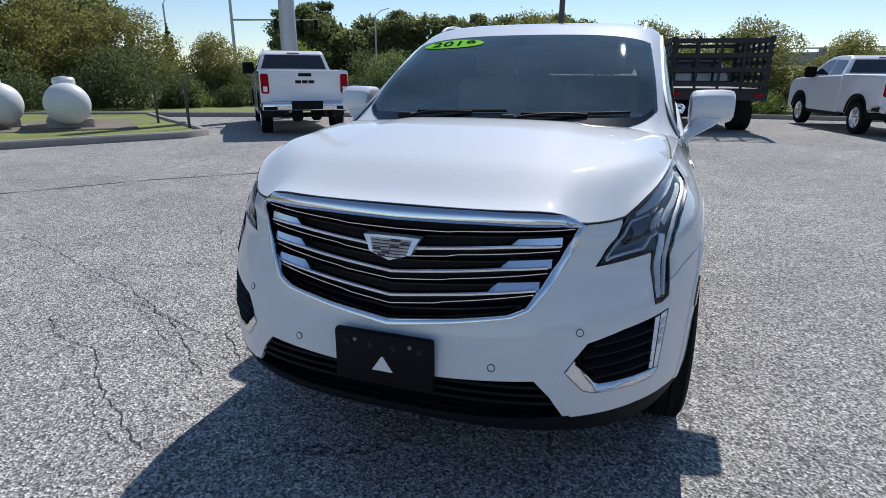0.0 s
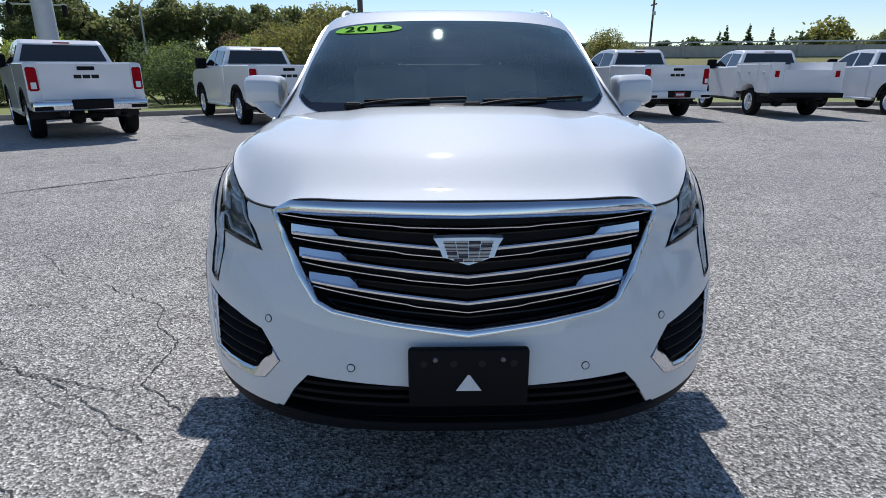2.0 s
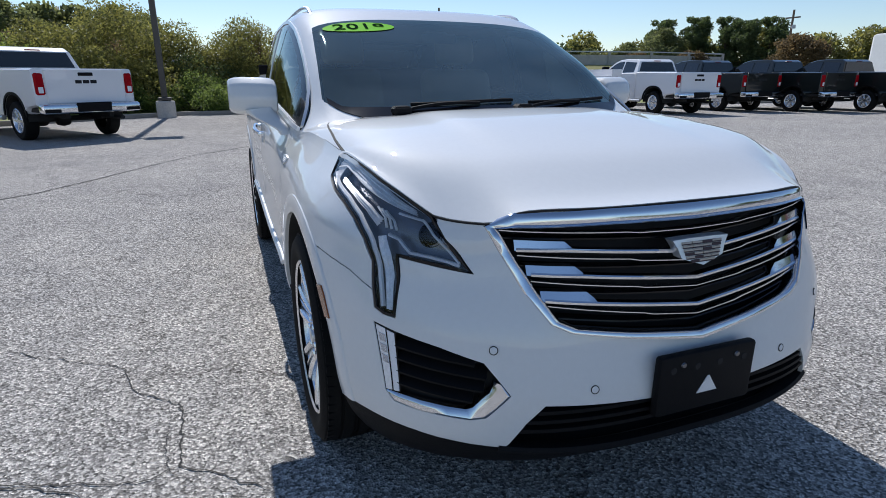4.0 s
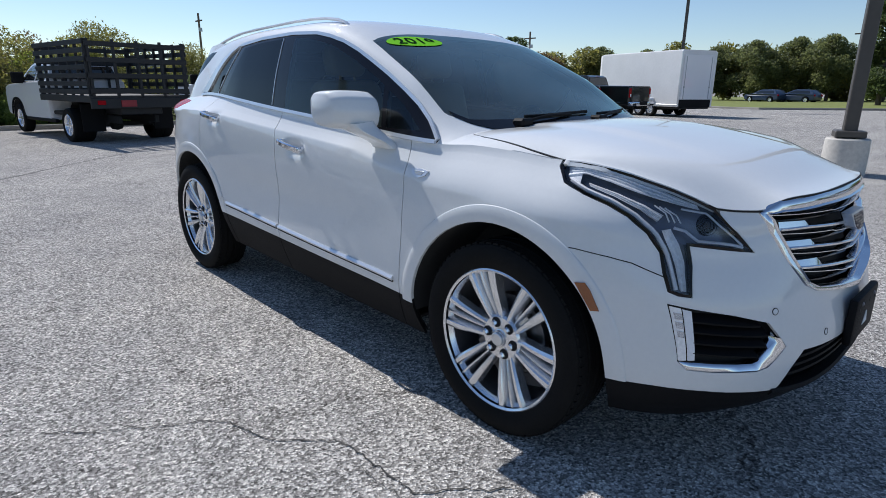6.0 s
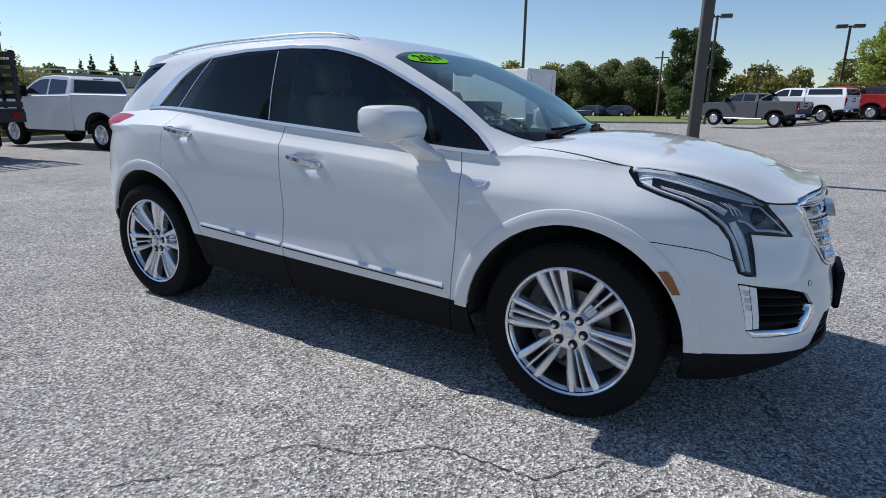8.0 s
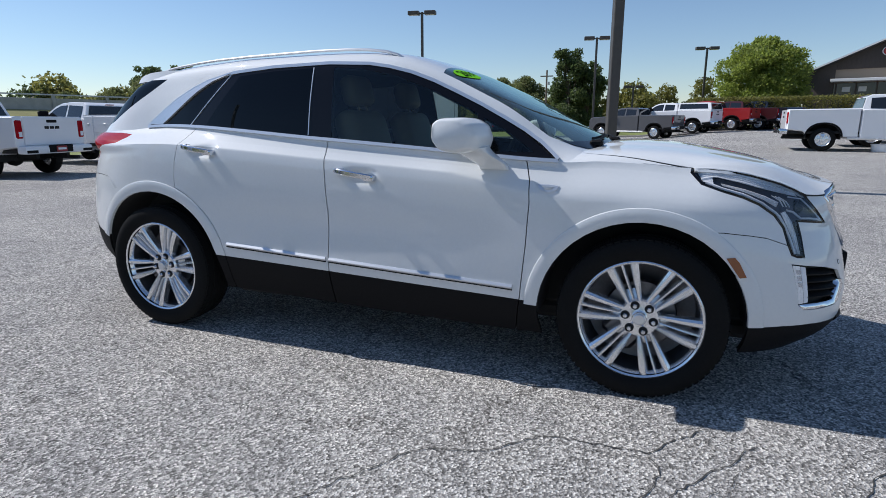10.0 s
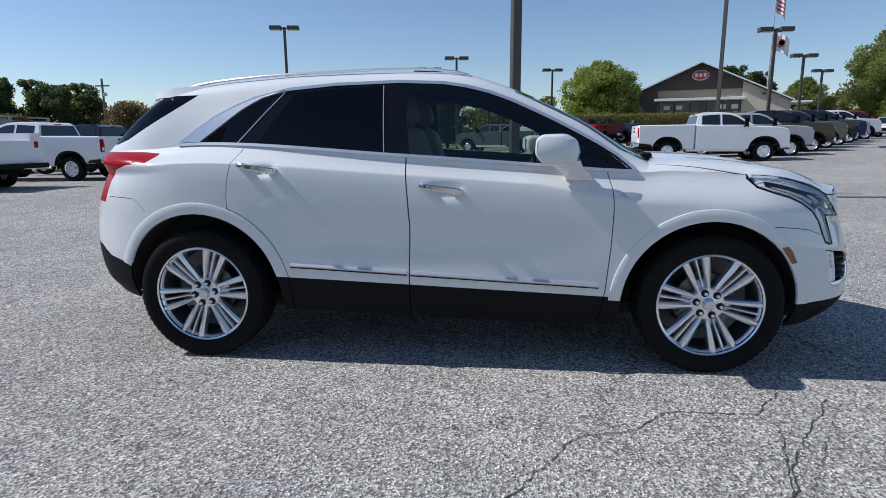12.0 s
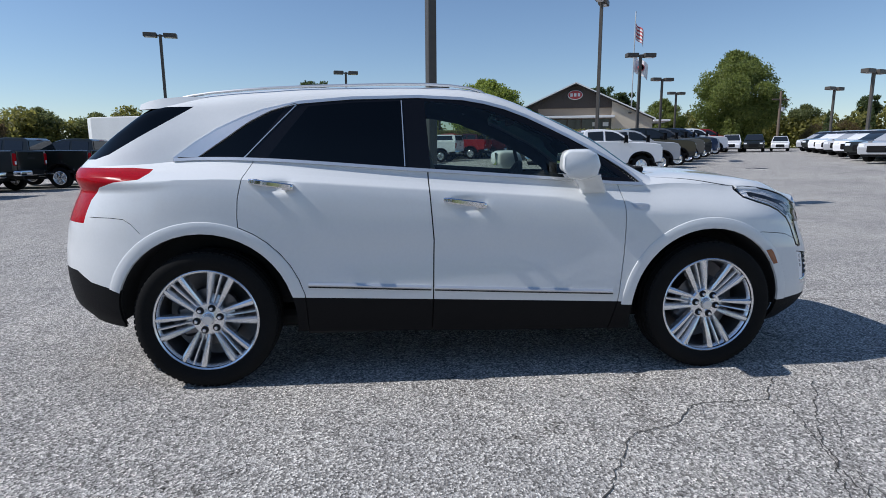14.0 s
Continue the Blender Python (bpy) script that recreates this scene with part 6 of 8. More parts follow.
def shrub(label, h, r, material, seed, n=3500, size=0.13, lobes=16):
    rng = np.random.default_rng(seed)
    ob = thing("shrub", label, "shrub", "shrubs behind the kerb")
    blobs = []
    for _ in range(lobes):
        a, q = rng.uniform(0, 2 * math.pi), r * math.sqrt(rng.uniform(0, 1))
        top = h * (1 - 0.55 * (q / r) ** 2) * rng.uniform(0.75, 1.0)
        k = rng.uniform(0.20, 0.36) * r
        blobs.append((q * math.cos(a), q * math.sin(a), max(k * 0.5, top - k * 0.7), k, k * 0.75))
        blobs.append((q * math.cos(a) * 1.05, q * math.sin(a) * 1.05, max(k * 0.4, top * 0.45), k * 1.1, k * 0.8))
    bm = bmesh.new()
    for i in range(7):
        b = blobs[2 * i]
        cyl(bm, (b[0] * 0.2, b[1] * 0.2, -0.1), (b[0] * 0.8, b[1] * 0.8, b[2]), 0.04, 0.012, seg=6)
    part("stems", bm, BARK, ob, "thin woody stems")
    v, f = leaves(rng, blobs, n, size)
    v[:, 2] = np.maximum(v[:, 2], 0.02)
    leaf_part("foliage", v, f, material, ob)
    return ob


def stand(x, y, turn=0.0, s=1.0, dz=0.0):
    return Matrix.Translation((x, y, ground_z(x, y) + dz)) @ Matrix.Rotation(radians(turn), 4, "Z") @ Matrix.Diagonal((s, s, s, 1))


prng = random.Random(5)


def plant(master, spots):
    """Moves the master to the first spot and copies it to the others: (x, y, size)."""
    for i, sp in enumerate(spots):
        m = stand(sp[0], sp[1], prng.uniform(0, 360), sp[2], sp[3] if len(sp) > 3 else 0.0)
        if i == 0:
            master.matrix_basis = m
        else:
            copy_ob = copy_thing(master, Matrix.Identity(4))
            copy_ob.matrix_basis = m


# shrubs behind the back kerb
plant(shrub("tall dense green shrub with thin upright shoots", 4.6, 2.6, LEAF_MID, 11, 32000, 0.054, 40), [(-23.6, -4.6, 1.0), (-17.5, -22.5, 1.05), (-25.4, 0.6, 0.92), (-13.6, -25.5, 1.1), (-26.5, 5.0, 0.95), (-9.0, -27.5, 1.1), (-20.4, -19.6, 0.8), (-11.5, -27.0, 1.25), (-16.0, -25.0, 1.2), (-25.0, -7.4, 0.85), (-27.0, 9.0, 0.8), (-25.4, -2.6, 0.86)])
plant(shrub("dark green rounded shrub behind the kerb", 3.4, 2.4, LEAF_DARK, 12, 22000, 0.052, 34), [(-21.4, -11.0, 0.95), (-15.8, -20.4, 0.95), (-24.4, -1.6, 0.85), (-25.0, 2.8, 0.9), (-19.6, -17.8, 0.70), (-11.4, -23.5, 0.95), (-24.4, 7.6, 0.7)])
plant(shrub("yellow-green flowering shrub behind the kerb", 3.6, 2.0, LEAF_LIME, 13, 20000, 0.050, 32), [(-22.4, -17.0, 1.0), (-21.4, -19.0, 0.8), (-24.0, -7.9, 0.95), (-26.4, 3.0, 1.05), (-26.0, -12.4, 0.9)])
plant(shrub("low rounded vine-covered shrub", 1.7, 1.5, LEAF_VINE, 14, 14000, 0.045, 24), [(-22.3, -1.6, 1.0), (-22.6, 0.2, 0.7), (-23.0, 1.6, 0.85), (-22.8, 4.4, 0.85), (-22.0, -4.4, 0.8), (-16.8, -18.4, 0.7), (-14.2, -21.6, 0.7)])
plant(shrub("russet autumn sumac shrub", 4.2, 2.0, LEAF_RUST, 15, 18000, 0.056, 30), [(-25.6, -9.0, 0.9), (-27.0, 1.6, 1.0), (-27.5, -5.4, 0.95), (56.0, 63.0, 0.95), (50.0, 60.0, 0.8)])

# trees of the distance
def woods(line, h, label, material, seed, depth=7.0, n=9000, size=0.27):
    n = int(n * 2.4)
    rng = np.random.default_rng(seed)
    blobs = []
    pts = dense([(a, b, 0) for a, b in line], 2.2)
    for x, y, _ in pts:
        hh = h * rng.uniform(0.62, 1.05)
        for k in range(3):
            r = rng.uniform(1.3, 2.3)
            z = hh * (0.25 + 0.30 * k)
            blobs.append((x + rng.normal() * 1.2, y + rng.normal() * 1.2, ground_z(x, y) + min(z, hh - r * 0.5), r, r * 0.8))
    v, f = leaves(rng, blobs, n, size)
    me = bpy.data.meshes.new("woods")
    me.from_pydata(v.tolist(), [], f.tolist())
    me.materials.append(material)
    return tagged(new("woods", me), label, "trees", kind="stuff")


woods([(-63, -39), (-68, -26), (-70, -6)], 8.2, "distant dark green roadside woods", LEAF_FAR, 41, n=16000)
woods([(-92, 18), (-84, 34), (-72, 48)], 5.2, "distant low tree line", LEAF_DARK, 42, n=9000)
woods([(-72, 48), (-62, 58), (-50, 68), (-40, 78)], 6.6, "distant green line of trees", LEAF_MID, 43, n=12000)
woods([(-40, 82), (-28, 90), (-10, 94), (6, 96)], 7.2, "distant green woods beyond the lawn", LEAF_MID, 44, n=14000)
woods([(40, 74), (56, 68), (70, 56), (82, 40)], 5.2, "distant trees behind the parking lot", LEAF_MID, 45, n=12000)
# the thicket's unseen stretch towards +x is kept for reflections in the car
woods([(-15, -33), (-8, -32), (4, -34), (14, -34)], 5.6, "dense green thicket behind the tanks", LEAF_MID, 46, n=9000, size=0.13)
plant(tree("broad green roadside tree with a full crown", 9.0, 4.6, 1.8, LEAF_FAR, 21, 14000, 0.17, 40), [(-60, -39, 1.05), (-66, -30, 1.0), (-64, -19, 0.9), (-66, -10, 0.9), (-25.0, -34.5, 0.8), (-70, 37, 0.52), (-60, 49, 0.6), (-59, 54, 0.8), (-26, 83, 0.85), (-18, 86, 0.9), (-12, 86, 0.7), (-32, 84, 0.8), (-22, 87, 0.9), (-45, 75, 0.8), (-39, 78, 0.75), (-71, 50, 0.55), (-66, 47, 0.55), (-36, 80, 0.7), (55, 69, 0.62)])
plant(tree("tall dense dark evergreen tree", 10.5, 3.0, 1.0, LEAF_DARK, 22, 14000, 0.17, 44, "column"), [(-60, -42, 0.85), (-63, -39, 0.95), (-8.2, 61.5, 0.84), (-6.2, 62.5, 0.72), (-55, 60, 0.80), (-61, 55, 0.80), (-58, 58, 0.82), (-51, 63, 0.78), (-52, 60, 0.75), (-78, 36, 0.5), (-82, 33, 0.5), (26, 66, 0.72), (29, 66.5, 0.66), (60, 64, 0.6)])
plant(tree("dark spreading purple-leaved tree", 6.2, 3.4, 1.2, LEAF_RUST, 23, 11000, 0.15, 30), [(-34, 46, 0.78), (-42, 42, 0.6), (-47, 40, 0.6)])
plant(tree("narrow dark green pointed conifer", 6.5, 1.5, 0.5, LEAF_DARK, 24, 9000, 0.11, 90, "cone"), [(-80, 40, 1.0), (-76, 42, 1.1), (-74, 44, 1.0), (-46, -47, 1.0), (-43, -49, 1.0), (-70, 36, 1.0), (-2.5, 52, 0.4), (44, 51, 0.6), (47, 49, 0.6), (52, 46, 0.55)])
plant(tree("large round yellow-green shade tree", 8.0, 4.4, 1.4, LEAF_LIME, 25, 60000, 0.115, 90), [(9.2, 51.5, 0.88)])
plant(tree("great spreading green shade tree", 12.0, 5.6, 1.6, LEAF_FRESH, 26, 70000, 0.13, 110), [(40.2, 61.0, 0.92), (33.0, 64.0, 0.50)])

# ---- kerbs, grass, tanks ----
def kerb(pts, label, w=0.18, h=0.15):
    bm = bmesh.new()
    path = dense([(x, y, 0) for x, y in pts], 1.0)
    sweep(bm, [(x, y, ground_z(x, y) + h / 2 - 0.05) for x, y, _ in path], w, h + 0.10, shape=[(-1, -1), (1, -1), (1, 0.75), (0.75, 1), (-0.75, 1), (-1, 0.75)])
    return tagged(part("kerb", bm, KERBSTONE), label, "kerb", kind="structure")


def lawn(poly, label, material, lift=0.09, step=1.5):
    """A patch of ground cover inside a polygon, laid on the ground."""
    bm = bmesh.new()
    xs, ys = [p[0] for p in poly], [p[1] for p in poly]
    nx, ny = max(2, int((max(xs) - min(xs)) / step)), max(2, int((max(ys) - min(ys)) / step))
    g = [[bm.verts.new((min(xs) + (max(xs) - min(xs)) * i / nx, min(ys) + (max(ys) - min(ys)) * j / ny, 0)) for j in range(ny + 1)] for i in range(nx + 1)]
    for i in range(nx):
        for j in range(ny):
            bm.faces.new((g[i][j], g[i + 1][j], g[i + 1][j + 1], g[i][j + 1]))
    knife(bm, poly, (0, 1))
    bmesh.ops.delete(bm, geom=[f for f in bm.faces if not inside((f.calc_center_median().x, f.calc_center_median().y), poly)], context="FACES")
    for v in bm.verts:
        v.co.z = ground_z(v.co.x, v.co.y) + lift + 0.02 * noise.noise(v.co * 0.6)
    return tagged(part("lawn", bm, material, smooth="all"), label, "grass", kind="structure")


BACK = [(-8.0, -24.0), (-12.3, -15.3), (-15.3, -8.9), (-20.6, -2.2), (-20.4, 5.0), (-20.3, 16.0), (-20.3, 34.0)]
ISLAND = [(12.0, -17.5), (2.0, -12.8), (-3.6, -10.6), (-6.6, -9.1), (-7.3, -9.2), (-7.7, -9.7), (-11.9, -15.6), (-8.4, -24.0)]
kerb(BACK, "weathered concrete kerb behind the parking bays")
kerb(ISLAND[:-1], "concrete kerb round the grass island")
lawn(BACK + [(-70.0, 34.0), (-90.0, -20.0), (-60.0, -70.0), (-8.0, -60.0)], "grass verge behind the parking bays", GRASS, 0.08, 3.0)
lawn([(p[0] - 0.0, p[1] - 0.1) for p in ISLAND[1:-1]] + [(-8.2, -23.8), (-6.0, -60.0), (30.0, -60.0), (12.0, -17.7)], "mown grass island by the tanks", GRASS, 0.085, 2.0)
bm = bmesh.new()
box(bm, (-2.4, -1.6, -0.06), (2.4, 1.6, 0.03), 0.02)
pad = tagged(part("bare_soil", bm, SOIL), "bare trodden soil under the tanks", "soil", kind="structure")
pad.matrix_world = stand(-6.4, -13.9, -40, 1, 0.09)


def tank(x, y, turn, length=3.4, r=0.62):
    ob = thing("gas_tank", "white cylindrical propane tank on concrete saddles", "tank", "white gas tanks")
    bm = bmesh.new()
    prof = [(0.0, -length / 2 - r * 0.75)] + [(r * math.sin(a), -length / 2 - r * 0.75 * math.cos(a)) for a in np.linspace(0.15, math.pi / 2, 8)]
    prof += [(r, length / 2)] + [(r * math.cos(a), length / 2 + r * 0.75 * math.sin(a)) for a in np.linspace(0.15, math.pi / 2 - 0.1, 8)] + [(0.0, length / 2 + r * 0.75)]
    lathe(bm, prof, 32, m=Matrix.Translation((0, 0, r + 0.10)))
    bmesh.ops.recalc_face_normals(bm, faces=bm.faces)
    part("vessel", bm, TANKWHITE, ob)
    bm = bmesh.new()
    lathe(bm, [(0.0, 0.17), (0.20, 0.15), (0.24, 0.10), (0.24, 0.0)], 20, axis="z", m=Matrix.Translation((0, -length * 0.35, 2 * r + 0.07)))
    part("valve_dome", bm, TANKWHITE, ob)
    for s in (-1, 1):
        bm = bmesh.new()
        box(bm, (-0.5, s * length * 0.33 - 0.12, 0.0), (0.5, s * length * 0.33 + 0.12, 0.24), 0.03)
        part("saddle", bm, CONCRETE, ob, "concrete saddle")
    ob.matrix_world = stand(x, y, turn, 1, 0.10)
    return ob


tank(-6.95, -13.05, 142, 1.7, 0.49)
tank(-6.05, -14.9, 165, 2.6, 0.49)
for x, y in ((-8.9, -12.2), (-7.9, -10.2)):
    ob = thing("sign_post", "thin dark metal post in the grass", "post", "posts by the kerb")
    bm = bmesh.new()
    cyl(bm, (0, 0, -0.1), (0, 0, 1.05), 0.035, seg=10)
    part("post", bm, BRONZE, ob)
    ob.matrix_world = stand(x, y, 0, 1, 0.08)

# ---- poles and lamps ----
def lamp_pole(x, y, h, turn=0, base=True, side=0.19, arms=2, material=None, group="parking lot lamps"):
    material = material or BRONZE
    ob = thing("street_lamp", "dark bronze parking lot lamp with flat heads" + (" on a concrete footing" if base else ""), "lamp", group)
    z0 = 0.0
    if base:
        bm = bmesh.new()
        lathe(bm, [(0.0, 0.57), (0.29, 0.57), (0.31, 0.55), (0.318, 0.30), (0.312, -0.1)], 28, axis="z")
        part("footing", bm, PALECONCRETE, ob, "round concrete footing")
        bm = bmesh.new()
        box(bm, (-0.21, -0.21, 0.585), (0.21, 0.21, 0.69), 0.015)
        part("base_cover", bm, BRONZE, ob, "square base cover")
        z0 = 0.57
    bm = bmesh.new()
    box(bm, (-side / 2, -side / 2, z0), (side / 2, side / 2, h), 0.012)
    part("pole", bm, material, ob)
    for s in ((-1, 1) if arms == 2 else (1,)):
        bm = bmesh.new()
        box(bm, (0.06 if s > 0 else -0.24, -0.05, h - 0.13), (0.24 if s > 0 else -0.06, 0.05, h - 0.04), 0.01)
        part("arm", bm, BRONZE, ob)
        bm = bmesh.new()
        box(bm, (0.20 if s > 0 else -1.00, -0.25, h - 0.19), (1.00 if s > 0 else -0.20, 0.25, h + 0.08), 0.03)
        hd = part("lamp_head", bm, BRONZE, ob, "flat rectangular lamp head")
        bm = bmesh.new()
        box(bm, (0.32 if s > 0 else -0.90, -0.17, h - 0.20), (0.90 if s > 0 else -0.32, 0.17, h - 0.188), 0.003)
        part("lens", bm, LEDWHITE, hd)
    ob.matrix_world = stand(x, y, turn)
    return ob


lamp_pole(0.53, 8.68, 9.0, 20)
lamp_pole(-19.6, -2.78, 9.0, 90)
for x, y, h, tn in ((-15.0, 36.4, 9.0, 10), (-3.8, 46.1, 7.9, 10), (5.0, 56.2, 7.0, 10), (11.1, 27.2, 8.8, 60), (16.6, 34.4, 6.9, 0), (23.6, 45.5, 6.4, 5), (30.6, 56.5, 6.1, 10), (30.1, 30.4, 5.2, 20), (37.5, 42.6, 5.2, 20), (-1.5, 63.0, 5.0, 10)):
    lamp_pole(x, y, h, tn, False, 0.17)


def round_pole(x, y, h, r, label, material, category="pole"):
    ob = thing("pole", label, category)
    bm = bmesh.new()
    cyl(bm, (0, 0, -0.2), (0, 0, h), r, r * 0.8, seg=20)
    part("shaft", bm, material, ob)
    ob.matrix_world = stand(x, y)
    return ob


round_pole(-13.9, -11.1, 9.0, 0.29, "thick pale metal sign pole", GALV)
sig = round_pole(-43.3, -36.7, 8.6, 0.16, "grey traffic signal mast with a long arm", GALV, "traffic signal")
bm = bmesh.new()
cyl(bm, (0, 0, 6.4), (-4.5, 6.5, 6.6), 0.09, 0.06, seg=10)
part("mast_arm", bm, GALV, sig)
for k in (0.5, 0.8, 0.97):
    bm = bmesh.new()
    box(bm, (-4.5 * k - 0.15, 6.5 * k - 0.15, 5.7), (-4.5 * k + 0.15, 6.5 * k + 0.15, 6.6), 0.03)
    part("signal_head", bm, BLACK, sig, "dark signal head")
for x, y, h in ((-46.7, -47.8, 8.5), (-60, -30, 8.0)):
    ob = round_pole(x, y, h, 0.11, "tall grey road lamp with a curved arm", GALV, "lamp")
    bm = bmesh.new()
    sweep(bm, [(0, 0, h), (0.3, 0.8, h + 0.5), (0.9, 2.2, h + 0.7)], 0.08, 0.08, shape=ROUND)
    part("curved_arm", bm, GALV, ob)
for x, y, h in ((-68.0, 26.0, 9.5), (-46.9, 60.9, 8.6), (39.4, 52.0, 5.8), (-14.0, 80.0, 8.5)):
    ob = round_pole(x, y, h, 0.14, "wooden utility pole with a cross arm", WOODPOLE, "utility pole")
    bm = bmesh.new()
    box(bm, (-0.9, -0.06, h - 0.9), (0.9, 0.06, h - 0.75), 0.01)
    part("cross_arm", bm, WOODPOLE, ob)
    bm = bmesh.new()
    lathe(bm, [(0.0, 0.4), (0.2, 0.4), (0.22, 0.0), (0.0, 0.0)], 12, axis="z", m=Matrix.Translation((0.25, 0, h - 2.0)))
    part("transformer", bm, GALV, ob, "grey transformer can")

# flag pole
ob = round_pole(27.3, 60.3, 15.2, 0.07, "tall white flagpole with two flags", GALV, "flagpole")
fl_cols = (mat("flag_stripes", (0.55, 0.12, 0.13), 0.8, grain=0.2, scale=4), mat("flag_white", (0.8, 0.78, 0.78), 0.8, grain=0.05))
for z0, z1, wd, mm, nm in ((12.4, 14.0, 1.0, fl_cols[0], "red and white flag"), (8.8, 10.5, 1.7, fl_cols[1], "white flag with a red roundel")):
    bm = bmesh.new()
    g = [[bm.verts.new((0.1 + wd * i / 8, 0.25 * math.sin(i * 0.9), z1 + (z0 - z1) * j / 5 - 0.12 * i)) for j in range(6)] for i in range(9)]
    for i in range(8):
        for j in range(5):
            bm.faces.new((g[i][j], g[i][j + 1], g[i + 1][j + 1], g[i + 1][j]))
    thicken(bm, 0.01)
    part("flag", bm, mm, ob, nm)
    if mm is fl_cols[0]:
        for j in range(4):
            bm = bmesh.new()
            g = [[bm.verts.new((0.1 + wd * i / 8, 0.25 * math.sin(i * 0.9) - 0.02, z1 - 0.2 - 0.38 * j - dz - 0.12 * i)) for dz in (0.0, 0.19)] for i in range(9)]
            for i in range(8):
                bm.faces.new((g[i][0], g[i][1], g[i + 1][1], g[i + 1][0]))
            part("stripe", bm, fl_cols[1], ob)
    else:
        bm = bmesh.new()
        for k in range(2):
            cyl(bm, (0.85, 0.0, 9.2), (0.85, -0.30, 9.2), 0.36 - 0.1 * k, seg=20)
        part("roundel", bm, fl_cols[0], ob)

# hedge, grass beyond the lot
def hedge(x0, y0, x1, y1, h, w, label):
    rng = np.random.default_rng(31)
    ob = thing("hedge", label, "hedge")
    L = math.hypot(x1 - x0, y1 - y0)
    n = int(L * 1500)
    u, v, z = rng.uniform(0, L, n), rng.uniform(-w / 2, w / 2, n), rng.uniform(0.03, h, n)
    k = rng.uniform(size=n)
    v = np.where(k < 0.5, -w / 2 + 0.1 * rng.normal(size=n), v)
    z = np.where(k > 0.72, h + 0.07 * rng.normal(size=n), z)
    dx, dy = (x1 - x0) / L, (y1 - y0) / L
    c = np.stack([u * dx + v * dy, u * dy - v * dx, z], 1)
    a = rng.normal(size=(n, 3)); a /= np.linalg.norm(a, axis=1)[:, None]
    b = np.cross(a, rng.normal(size=(n, 3))); b /= np.linalg.norm(b, axis=1)[:, None]
    s = 0.062 * rng.uniform(0.7, 1.4, n)[:, None]
    verts = np.stack([c - a * s, c + b * s * 0.6, c + a * s, c - b * s * 0.6], 1).reshape(-1, 3)
    leaf_part("foliage", verts, np.arange(4 * n).reshape(-1, 4), LEAF_MID, ob, "clipped dense foliage")
    bm = bmesh.new()
    for i in range(int(L / 2)):
        for e in (-0.4, 0.0, 0.4):
            cyl(bm, (2 * i * dx, 2 * i * dy, -0.2), ((2 * i + 2 * e) * dx, (2 * i + 2 * e) * dy, h * 0.85), 0.04, 0.02, seg=6)
    part("stems", bm, BARK, ob)
    ob.matrix_world = Matrix.Translation((x0, y0, (ground_z(x0, y0) + ground_z(x1, y1)) / 2 - 0.1))
    return ob


hedge(3.8, 46.0, 23.0, 43.2, 2.25, 1.5, "long clipped green hedge before the building")
lawn([(-22.0, 47.0), (-12.0, 43.5), (-4.0, 48.5), (4.0, 47.0), (10.0, 50.0), (6.0, 74.0), (-30.0, 78.0)], "green lawn beyond the parking lot", GRASS, 0.10, 3.0)
kerb([(-22.0, 46.8), (-12.0, 43.3), (-4.0, 48.3), (4.0, 46.8)], "low kerb along the lawn")
lawn([(-6.0, 75.0), (6.0, 73.0), (40.0, 60.0), (70.0, 60.0), (90.0, 120.0), (-60.0, 130.0), (-60.0, 80.0)], "grass behind the road", GRASS, 0.06, 6.0)

# raised road with a concrete parapet
bm = bmesh.new()
line = [(-62.0, -24.0), (-52.0, -6.0), (-46.5, 12.0), (-42.0, 28.0), (-40.5, 36.0), (-42.0, 46.0)]
rows = []
for (x, y, _) in dense([(a, b, 0) for a, b in line], 3.0):
    base = ground_z(x, y)
    k = smooth01(-30.0, 8.0, y)
    top = 1.3 + 1.1 * k
    rows.append([bm.verts.new((x + ox, y + oy, base + z)) for ox, oy, z in ((9.0, 0, 0.05), (6.0, 0, top * 0.35), (2.0, 0, top * 0.9), (0.4, 0, top), (-8.0, 0, top))])
for a, b in zip(rows, rows[1:]):
    for j in range(4):
        bm.faces.new((a[j], a[j + 1], b[j + 1], b[j]))
bmesh.ops.recalc_face_normals(bm, faces=bm.faces)
tagged(part("embankment", bm, DRYGRASS, smooth="all"), "rough grassy road embankment", "ground", kind="structure")
par = thing("parapet", "long grey concrete road parapet with posts", "wall")
pts = [(x, y, ground_z(x, y) + 1.3 + 1.1 * smooth01(-30.0, 8.0, y)) for x, y, _ in dense([(a, b, 0) for a, b in line], 4.0)]
bm = bmesh.new()
sweep(bm, [(x, y, z + 0.42) for x, y, z in pts], 0.25, 0.86)
part("parapet_wall", bm, CONCRETE, par)
for x, y, z in pts:
    bm = bmesh.new()
    box(bm, (x + 0.1, y - 0.12, z), (x + 0.24, y + 0.12, z + 1.15), 0.02)
    part("parapet_post", bm, CONCRETE, par)
bm = bmesh.new()
sweep(bm, [(x + 0.05, y, z + 1.12) for x, y, z in pts], 0.10, 0.10)
part("hand_rail", bm, GALV, par, "grey metal rail")

